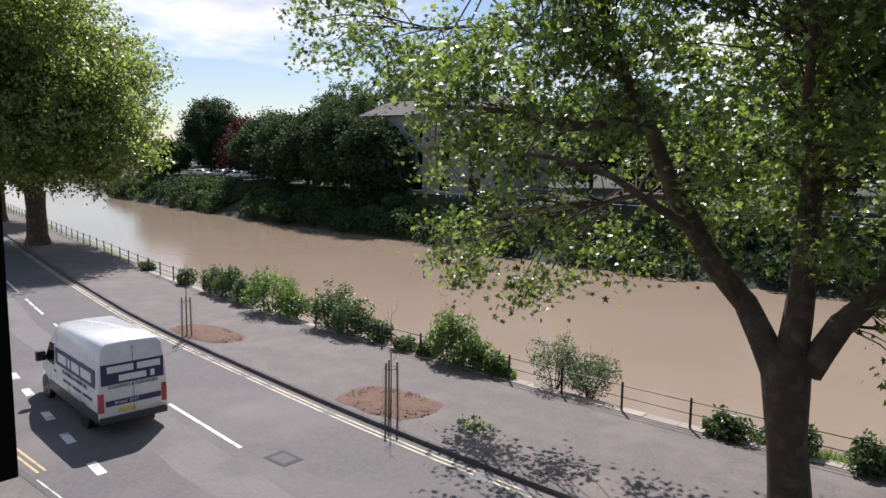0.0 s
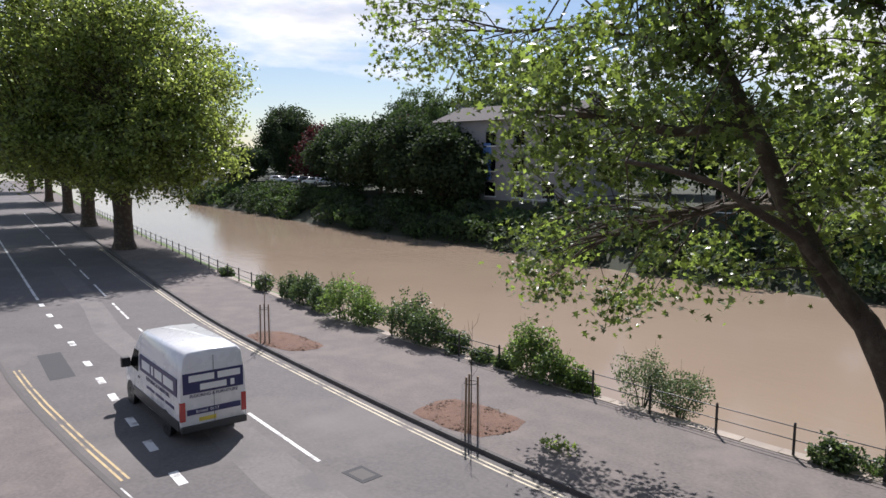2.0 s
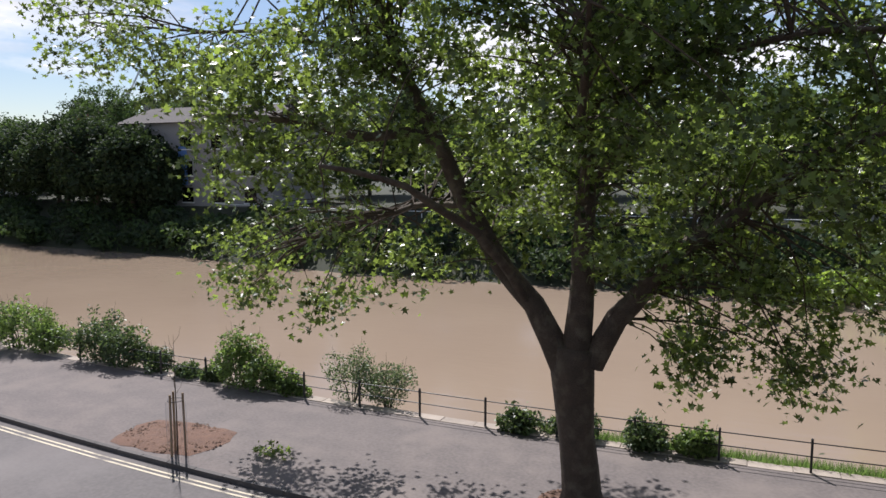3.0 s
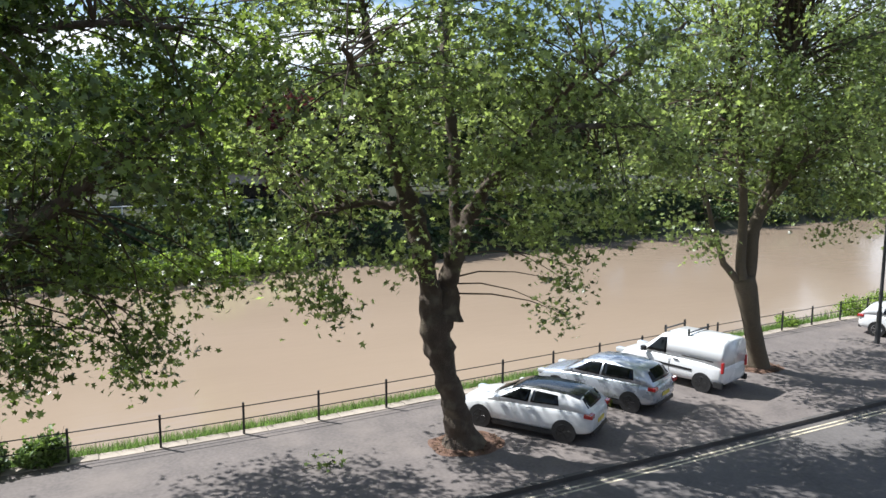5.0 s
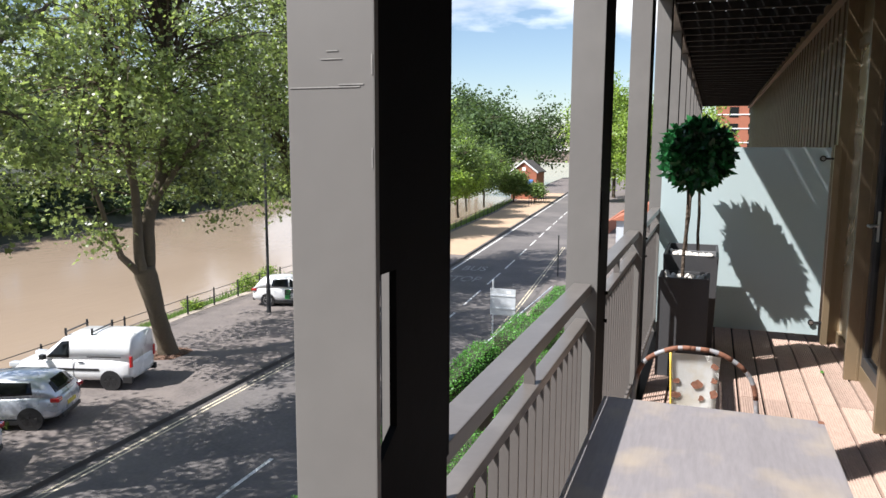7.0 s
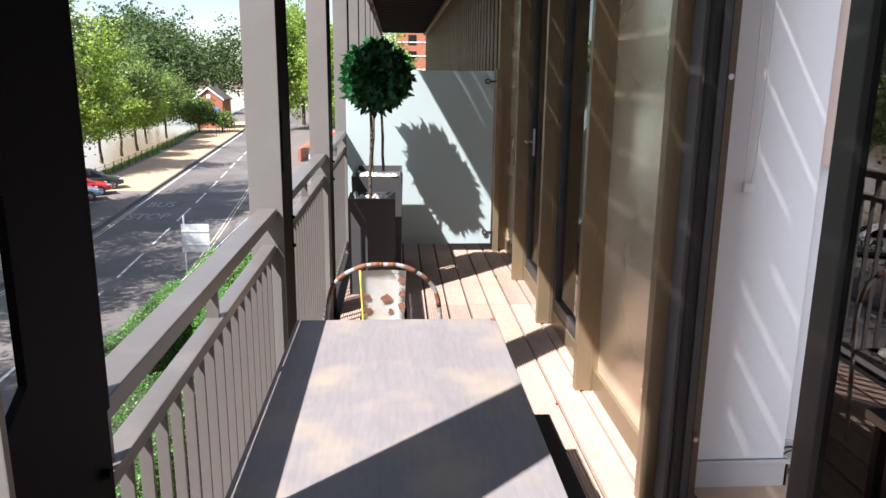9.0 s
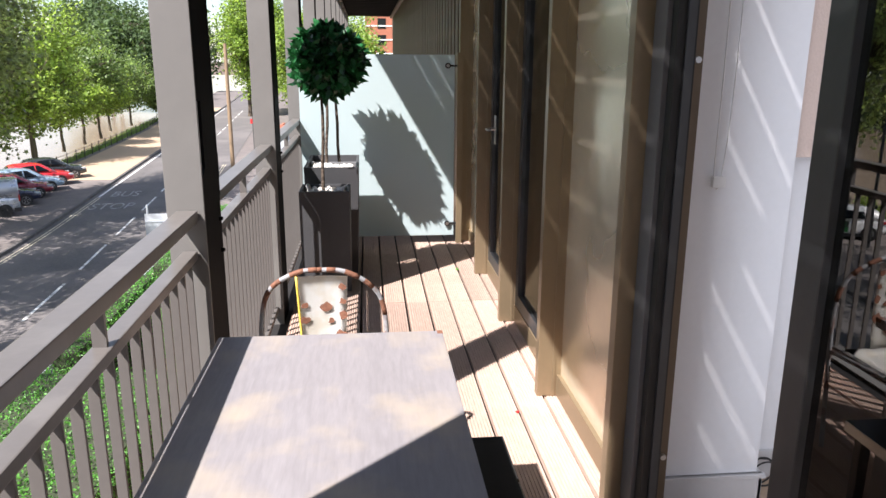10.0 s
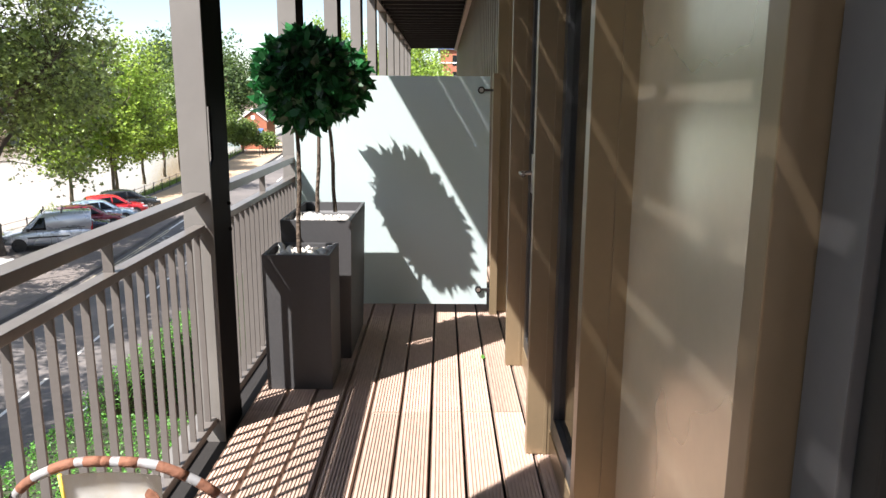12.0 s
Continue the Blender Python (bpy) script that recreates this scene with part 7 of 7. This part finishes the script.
def soil_patch(name, x, y, rx, ry, seed, mat, label, square=0.3):
    rnd = random.Random(seed)
    gen = np.random.default_rng(seed)
    v = [(x, y, G + 0.07)]
    for ring, zz in ((0.5, 0.06), (0.85, 0.03), (1.0, 0.006)):
        for k in range(24):
            a = 2 * math.pi * k / 24
            q = 1 / max(abs(math.cos(a)), abs(math.sin(a))) * square + 1 - square
            v.append((x + rx * ring * q * math.cos(a) * rnd.uniform(0.93, 1.07), y + ry * ring * q * math.sin(a) * rnd.uniform(0.93, 1.07), G + zz + rnd.uniform(-0.01, 0.02) * (ring < 1)))
    f = [(0, 1 + k, 1 + (k + 1) % 24) for k in range(24)]
    for j in range(2):
        for k in range(24):
            a, b = 1 + j * 24 + k, 1 + j * 24 + (k + 1) % 24
            f.append((a, a + 24, b + 24, b))
    ob = new(name, mesh_of(name, v, f, mat, True))
    tagged(ob, label, "soil", kind="structure")
    n = 420
    a = gen.random(n) * 6.283
    r = gen.random(n) ** 0.5
    c = np.stack([x + rx * r * np.cos(a), y + ry * r * np.sin(a), np.full(n, G + 0.05) - 0.03 * r + 0.02], 1)
    lit = new("leaf_litter", leaf_mesh("leaf_litter", c, 0.09 * (0.5 + gen.random(n)), M_LITTER, gen, False, 0.8))
    tagged(lit, "dry brown leaf litter on the soil", "litter", kind="stuff")


M_LITTER = leaf_material("dry_leaf_litter", (0.13, 0.075, 0.045), (0.13, 0.07, 0.04), 0.6, 0.2, 0.9)
young_tree(-14.8, 15.75, 1)
young_tree(-28.4, 16.95, 2)
soil_patch("soil_bed", -15.8, 16.7, 1.75, 1.15, 5, M_EARTH, "square bed of brown soil round the sapling", 0.5)
soil_patch("soil_bed", -28.2, 17.8, 2.2, 1.0, 6, M_EARTH, "bed of dry soil and weeds round the sapling", 0.4)
soil_patch("soil_bed", 9.1, 17.8, 1.05, 0.85, 7, M_EARTH, "dry leaves and soil round the plane's foot", 0.2)
soil_patch("soil_bed", 22.6, 19.6, 0.9, 0.7, 8, M_EARTH, "dry leaves and soil round the plane's foot", 0.2)
soil_patch("soil_bed", -3.75, 16.9, 1.0, 0.8, 9, M_EARTH, "dry leaves and soil round the plane's foot", 0.2)
# snapped twigs with leaves lying on the pavement
for i, (x, y) in enumerate([(-12.4, 16.6), (14.2, 18.6), (5.0, 18.0)]):
    gen = np.random.default_rng(60 + i)
    ob = thing("fallen_branch", (x, y, G), "snapped leafy twig lying on the pavement", "twig", "fallen twigs")
    tube_part("twig", [(-0.5, 0, 0.03), (-0.1, 0.05, 0.06), (0.3, -0.05, 0.08)], [0.012, 0.01, 0.005], M_TWIG, ob, 5)
    n = 60 if i == 0 else 26
    c = gen.normal(size=(n, 3)) * np.array([0.28, 0.18, 0.10]) + np.array([0.15, 0, 0.16])
    c[:, 2] = np.abs(c[:, 2])
    le = new("leaf_spray", leaf_mesh("leaf_spray", c, 0.17 * (0.6 + 0.6 * gen.random(n)), M_LEAF, gen, True, 0.3))
    le.parent = ob
    tagged(le, kind="stuff")

lamp = thing("street_lamp", (30.15, 20.03, G), "tall dark grey street lamp among the trees", "street lamp")
part("column_base", cylinder((0, 0, 0), (0, 0, 1.4), 0.11, 0.10, 12), M_FRAME_DARK, lamp)
part("column", cylinder((0, 0, 1.4), (0, 0, 9.5), 0.075, 0.05, 12), M_FRAME_DARK, lamp)
tube_part("arm", arc([(0, 0, 9.4), (0, -0.3, 9.9), (0, -1.2, 10.0)]), 0.03, M_FRAME_DARK, lamp)
part("lantern", boxed(-0.12, 0.12, -1.75, -1.15, 9.92, 10.08, 0.03), M_FRAME_DARK, lamp)

sign = thing("road_sign", (29.8, 8.6, G), "grey back of a road sign on a steel pole", "road sign")
part("pole", cylinder((0, 0, 0), (0, 0, 2.45), 0.038, seg=10), M_SIGN, sign)
part("plate", boxed(-0.06, -0.045, -1.0, 0.10, 0.95, 2.10, 0.003), M_SIGN, sign)
for z in (1.25, 1.80):
    part("bracket", boxed(-0.085, -0.06, -0.98, 0.08, z - 0.03, z + 0.03), M_SIGN, sign)
part("sticker", boxed(-0.064, -0.060, -0.80, -0.62, 1.90, 2.0), M_WHITE_PAINT, sign)
part("frame_edge", boxed(-0.075, -0.035, 0.06, 0.10, 0.95, 2.10), M_SIGN, sign)

pole = thing("telegraph_pole", (52.0, 9.2, G), "tall wooden pole beside the pavement", "pole")
part("shaft", cylinder((0, 0, 0), (0, 0, 9.0), 0.15, 0.11, 12), M_WOOD, pole)
stop = thing("bus_stop_post", (45.5, 8.9, G), "dark post with a small red plate beside the road", "post")
part("post", cylinder((0, 0, 0), (0, 0, 2.6), 0.04, seg=8), M_FRAME_DARK, stop)
redsign = thing("red_sign", (66, 9.8, G), "small red sign on a post", "sign")
part("post", cylinder((0, 0, 0), (0, 0, 3.2), 0.04, seg=8), M_FRAME_DARK, redsign)
part("plate", boxed(-0.03, 0.0, -0.45, 0.2, 2.6, 3.0, 0.01), M_RED, redsign)

# ---- gardens below the balcony ----


def hedge(x0, x1, y0, y1, h, seed):
    gen = np.random.default_rng(seed)
    ob = thing("clipped_hedge", ((x0 + x1) / 2, (y0 + y1) / 2, G), "clipped bright green box hedge below the balcony", "hedge", "clipped hedges")
    a, b = (x1 - x0) / 2, (y1 - y0) / 2
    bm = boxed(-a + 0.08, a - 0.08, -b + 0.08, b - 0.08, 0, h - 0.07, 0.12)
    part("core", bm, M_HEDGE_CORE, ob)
    area = 4 * a * b + 2 * h * (2 * a + 2 * b)
    n = int(area * 330)
    which = gen.random(n) * area
    p = np.zeros((n, 3))
    u, w = gen.random(n) * 2 - 1, gen.random(n) * 2 - 1
    top = which < 4 * a * b
    p[top] = np.stack([u[top] * a, w[top] * b, np.full(top.sum(), h)], 1)
    rest = ~top
    xs_ = rest & (which < 4 * a * b + 4 * a * h)
    ys_ = rest & ~xs_
    p[xs_] = np.stack([u[xs_] * a, np.sign(gen.random(xs_.sum()) - 0.5) * b, (w[xs_] + 1) / 2 * h], 1)
    p[ys_] = np.stack([np.sign(gen.random(ys_.sum()) - 0.5) * a, u[ys_] * b, (w[ys_] + 1) / 2 * h], 1)
    edge = np.maximum(np.abs(p[:, 0]) / a, 0) ** 8 * 0.05 + np.maximum(np.abs(p[:, 1]) / b, 0) ** 8 * 0.05
    p[:, 2] -= edge * (p[:, 2] > h * 0.9)
    p += gen.normal(size=(n, 3)) * 0.035
    le = new("leaves", leaf_mesh("leaves", p, 0.055 * (0.6 + 0.8 * gen.random(n)), M_LEAF_HEDGE, gen, False, 0.4))
    le.parent = ob
    tagged(le, kind="stuff")


for i, (x0, x1, y0, y1, hh_) in enumerate([(8.6, 15.8, 4.1, 7.1, 1.6), (16.5, 22.9, 6.4, 7.15, 1.7), (23.3, 27.0, 5.2, 6.8, 1.8), (27.8, 33.2, 5.0, 6.5, 1.8), (19.3, 22.8, 4.2, 5.5, 1.6), (2.5, 8.0, 5.6, 7.1, 1.5)]):
    hedge(x0, x1, y0, y1, hh_, 500 + i)
garden = thing("garden_wall", (0, 0, 0), "low grey boundary wall with metal rail by the pavement", "wall", kind="structure")
part("wall", boxed(2.0, 36, 7.24, 7.40, G, G + 0.75), M_STONE, garden)
part("coping", boxed(2.0, 36, 7.20, 7.44, G + 0.75, G + 0.83, 0.01), M_COPING, garden)
part("rail", boxed(2.0, 36, 7.30, 7.35, G + 1.10, G + 1.15), M_SIGN, garden)
tagged(part("garden_soil", boxed(1.0, 36, 3.62, 7.22, G - 0.05, G + 0.012), M_EARTH), "bare brown soil between the clipped hedges", "soil", kind="structure")
patio = part("patio", boxed(0, 36, 0.9, 3.6, G, G + 0.02), M_PAVE_TAN)
tagged(patio, "pale paved strip at the foot of the building", "paving", kind="structure")
trellis = thing("timber_fence", (12.0, 4.6, G), "brown slatted timber fence between the gardens", "fence")
for k in range(14):
    part("board", boxed(4.10, 4.14, -0.4 + k * 0.125, -0.29 + k * 0.125, 0, 1.25), M_WOOD, trellis)

# small blue-white kiosk roof and red hut at the end of the street
hut = thing("brick_hut", (113, 27.0, G + 1.8), "small red brick building with pale gable trim beside the road", "building")
part("wall", boxed(0, 7, -2.6, 2.6, -1.8, 3.6), M_BRICK, hut)
part("gable", prism([(-2.6, 3.6), (2.6, 3.6), (0, 5.6)], 0.0, 7.0, "x"), M_BRICK, hut)
for s in (-1, 1):
    part("barge_board", prism([(0, 5.65), (s * 2.9, 3.45), (s * 2.9, 3.75), (0, 6.0)], -0.3, -0.05, "x"), M_WHITE_PAINT, hut)
    part("roof", prism([(0, 5.82), (s * 2.95, 3.5), (s * 2.95, 3.68), (0, 6.0)], -0.05, 7.3, "x"), M_SLATE, hut)
part("vent", boxed(-0.03, 0.02, -0.35, 0.35, 3.9, 4.6), M_WHITE_PAINT, hut)
part("door", boxed(-0.04, 0.02, -1.9, -0.9, 0, 2.2), M_BLUE, hut)
hut.scale = (0.78, 0.78, 0.78)
hut.location.z -= 0.4
hut.location.y += 0.8
shed = thing("low_outbuilding", (60, 4.6, G), "low blue-grey outbuilding with tiled roof beside the street", "building")
part("wall", boxed(0, 6, -2.5, 2.5, 0, 2.4), M_SIGN, shed)
part("roof", prism([(-2.9, 2.3), (2.9, 2.3), (0, 3.7)], -0.3, 6.3, "x"), M_BRICK, shed)
low = thing("garden_brick_wall", (70, 9.0, G), "low red brick garden wall", "wall", kind="structure")
part("wall", boxed(0, 14, 0, 0.25, 0, 1.2), M_BRICK, low)
block = thing("brick_apartment_block", (150, -8, G), "red brick apartment block with blue roof seen past the balcony's end", "building")
part("wall", boxed(0, 14, -14, 8, 0, 17), M_BRICK, block)
part("roof", boxed(-0.5, 14.5, -14.5, 8.5, 17, 20), M_BLUE, block)
for k in range(6):
    for j in range(5):
        part("window", boxed(-0.08, 0.05, -13 + k * 3.4, -11.4 + k * 3.4, 1.5 + j * 3.1, 3.4 + j * 3.1), M_CAR_GLASS, block)
    part("string_course", boxed(-0.1, 0.0, -14, 8, 3.9 + k * 2.6, 4.1 + k * 2.6), M_WHITE_PAINT, block)
gate = thing("street_railing", (100, 22.6, G), "low dark metal guard rail along the pavement", "railing")
for k in range(8):
    part("post", boxed(k * 1.6, k * 1.6 + 0.07, 1.2, 1.27, 0, 1.0), M_IRON, gate)
part("rail", boxed(0, 11.3, 1.2, 1.27, 0.95, 1.02), M_IRON, gate)

# ---- across the river ----
mill = thing("riverside_building", (-73.0, 73.0, -4.2), "pale rendered building with grey slate roof across the river", "building")
part("wall", boxed(0, 20, 0, 12, 0, 11.2), M_RENDER, mill)
part("side_wing", boxed(-3.6, 0, 1, 12, 0, 9.5), M_STONE, mill)
part("roof", prism([(-0.6, 11.2), (12.6, 11.2), (6, 13.6)], -4.0, 20.5, "x"), M_SLATE, mill)
part("blue_panel", boxed(5.9, 7.2, -0.12, 0.0, 3.4, 8.2), M_BLUE, mill)
for k in range(4):
    for j in range(3):
        w_ = part("window", boxed(1.5 + k * 4.8, 3.2 + k * 4.8, -0.08, 0.05, 1.3 + j * 3.3, 3.1 + j * 3.3), M_CAR_GLASS, mill)
        part("window_sill", boxed(1.4 + k * 4.8, 3.3 + k * 4.8, -0.16, 0.0, 1.15 + j * 3.3, 1.3 + j * 3.3), M_WHITE_PAINT, w_)
part("chimney", boxed(18.5, 19.6, 5, 6.5, 12.5, 14.6), M_STONE, mill)
mill2 = thing("low_riverside_building", (8.5, 71, -3.6), "low pale building and railings across the river", "building")
part("wall", boxed(0, 9, 0, 6, 0, 3.2), M_RENDER, mill2)
part("roof", boxed(-0.3, 9.3, -0.3, 6.3, 3.2, 3.5), M_SLATE, mill2)
part("opening", boxed(1.2, 7.8, -0.05, 0.05, 0.8, 2.2), M_CAR_GLASS, mill2)
quay = thing("far_railing", (-60, 0, -4.1), "pale railing along the far quay", "railing")
for k in range(32):
    x_ = k * 2.4
    part("post", boxed(x_, x_ + 0.08, far_y(-60 + x_) + 8.4, far_y(-60 + x_) + 8.48, 0, 1.1), M_WHITE_PAINT, quay)
tube_part("rail", [(k * 2.4, far_y(-60 + k * 2.4) + 8.44, 1.05) for k in range(33)], 0.05, M_WHITE_PAINT, quay, 5)
for i in range(7):
    hatchback((-134 + i * 5.2, 83.0 - i * 0.8 + (i % 3), -3.0), 20 + (i % 2) * 180, "parked car half hidden by scrub across the river", [M_CAR_WHITE, M_CAR_SILVER, M_CAR_BLACK, M_CAR_WHITE, M_CAR_SILVER, M_CAR_BLUE, M_CAR_WHITE][i], 4.2, 1.76, 1.46, group="cars across the river")
crane = thing("tower_crane", (-330, 320, -5), "far tower crane above the trees", "crane")
part("mast", boxed(-0.8, 0.8, -0.8, 0.8, 0, 48), M_SIGN, crane)
tube_part("jib", [(0, 0, 46), (9, 2, 62)], 0.6, M_SIGN, crane, 4)
town = thing("far_office_block", (-230, 250, -5), "pale flat-roofed block beyond the trees", "building")
part("wall", boxed(-14, 14, -5, 5, 0, 33), M_RENDER, town)
part("roof", boxed(-14.4, 14.4, -5.4, 5.4, 33, 33.8), M_SLATE, town)
scaffold = thing("sheeted_scaffold", (-24.0, 2.2, G), "scaffold wrapped in white sheeting on the next building", "scaffold")
sheet = bmesh.new()
rws = []
for i in range(13):
    rws.append([sheet.verts.new((0.10 * math.sin(i * 1.3 + j) + 0.0, -3.0 + 3.2 * i / 12, 1.0 + 8.6 * j / 10)) for j in range(11)])
for a, b in zip(rws, rws[1:]):
    for j in range(10):
        sheet.faces.new((a[j], a[j + 1], b[j + 1], b[j]))
bmesh.ops.solidify(sheet, geom=sheet.faces[:], thickness=0.02)
part("sheet", sheet, M_SHEET, scaffold, "", True)
for y_ in (-2.9, -1.4, 0.15):
    part("standard", cylinder((0.08, y_, 0), (0.08, y_, 9.8), 0.025, seg=8), M_SIGN, scaffold)
hill_v, hill_f = [], []
rnd = random.Random(31)
for i in range(61):
    a = math.radians(-70 + i * 140 / 60)
    hgt = 14 + 14 * noise.noise(Vector((i * 0.17, 2.0, 0))) + rnd.uniform(-1.2, 1.2)
    for rr_, z in ((620, -9), (640, hgt * 0.8), (700, hgt * 1.1), (900, -9)):
        hill_v.append((rr_ * math.sin(a), rr_ * math.cos(a), z))
for i in range(60):
    for j in range(3):
        a = i * 4 + j
        hill_f.append((a, a + 4, a + 5, a + 1))
tagged(new("backdrop", mesh_of("backdrop", hill_v, hill_f, M_HILL, True)), "low wooded hills on the horizon", "hills", kind="structure")

# ---- pieces: deck boards, kerb stones, coping stones ----


def deck_board(length, width):
    """One grooved board along x, with ridges across its width."""
    ridges = 9
    prof = [(-width / 2, -0.024)]
    for k in range(ridges):
        u0 = -width / 2 + 0.004 + (width - 0.008) * k / ridges
        du = (width - 0.008) / ridges
        prof += [(u0, 0.0), (u0 + du * 0.60, 0.0), (u0 + du * 0.66, -0.006), (u0 + du * 0.94, -0.006)]
    prof += [(width / 2, 0.0), (width / 2, -0.024)]
    v = [(0, y, z) for y, z in prof] + [(length, y, z) for y, z in prof]
    k = len(prof)
    f = [(i, i + 1, i + 1 + k, i + k) for i in range(k - 1)] + [tuple(range(k))[::-1], tuple(range(k, 2 * k)), (0, k, 2 * k - 1, k - 1)]
    return mesh_of("plank", v, f, M_DECK)


BW = 0.15
for joint, (x0, x1) in enumerate([(-9.0, -1.9), (-1.9, 1.7), (1.7, 5.3), (5.3, 8.9), (8.9, 16.0), (16.0, 25.6)]):
    me = deck_board(x1 - x0 - 0.006, BW - 0.011)
    for k in range(10):
        y = -0.905 + BW * (k - 0.5)
        piece("plank", me, floor, pose(x0 + random.uniform(-0.02, 0.0), y, random.uniform(-0.002, 0.001), 0, random.uniform(-0.05, 0.05), 0))

kerb = thing("kerb", (0, 0, 0), "dark stone kerb edging the riverside pavement", "kerb", kind="structure")
kbm = boxed(0, 0.985, 0, 0.145, -0.25, 0.012, 0.012)
bmesh.ops.recalc_face_normals(kbm, faces=kbm.faces)
kme = bpy.data.meshes.new("kerb_stone")
kbm.to_mesh(kme)
kbm.free()
kme.materials.append(M_KERB)
x = -58.0
while x < 70:
    y0, y1 = kerb_y(x), kerb_y(x + 1)
    a = math.atan2(y1 - y0, 1)
    piece("kerb_stone", kme, kerb, pose(x, y0, G, 0, 0, math.degrees(a)))
    x += math.cos(a)
kerb_far = strip("kerb_far", [-300, -200, -140, -100, -80, -58], lambda q: kerb_y(q), lambda q: kerb_y(q) + 0.15, G + 0.01, M_KERB)
tagged(kerb_far, "stone kerb running on up the road", "kerb", kind="structure")
kerb_far = strip("kerb_far", [70, 80, 100, 130, 200], lambda q: kerb_y(q), lambda q: kerb_y(q) + 0.15, G + 0.01, M_KERB)
tagged(kerb_far, "stone kerb running on along the road", "kerb", kind="structure")
tagged(strip("kerb_near", XS, lambda q: near_y(q) - 0.15, near_y, G + 0.01, M_KERB), "stone kerb of the near pavement", "kerb", kind="structure")
tagged(strip("kerb_face", XS, kerb_y, lambda q: kerb_y(q) + 0.002, G - 0.125, M_KERB, z1=G), "kerb face", "kerb", kind="structure")

coping = thing("coping", (0, 0, 0), "worn pale coping stones at the river's edge under the fence", "coping", kind="structure")
cbm = boxed(0, 1.10, -0.20, 0.22, -0.16, 0.035, 0.02)
bmesh.ops.recalc_face_normals(cbm, faces=cbm.faces)
cme = bpy.data.meshes.new("coping_stone")
cbm.to_mesh(cme)
cbm.free()
cme.materials.append(M_COPING)
x = -50.0
while x < 46:
    y0, y1 = fence_y(x), fence_y(x + 1.1)
    a = math.atan2(y1 - y0, 1.1)
    piece("coping_stone", cme, coping, pose(x, y0 + 0.1, G - 0.012 + random.uniform(-0.008, 0.008), 0, 0, math.degrees(a)))
    x += 1.115 * math.cos(a)
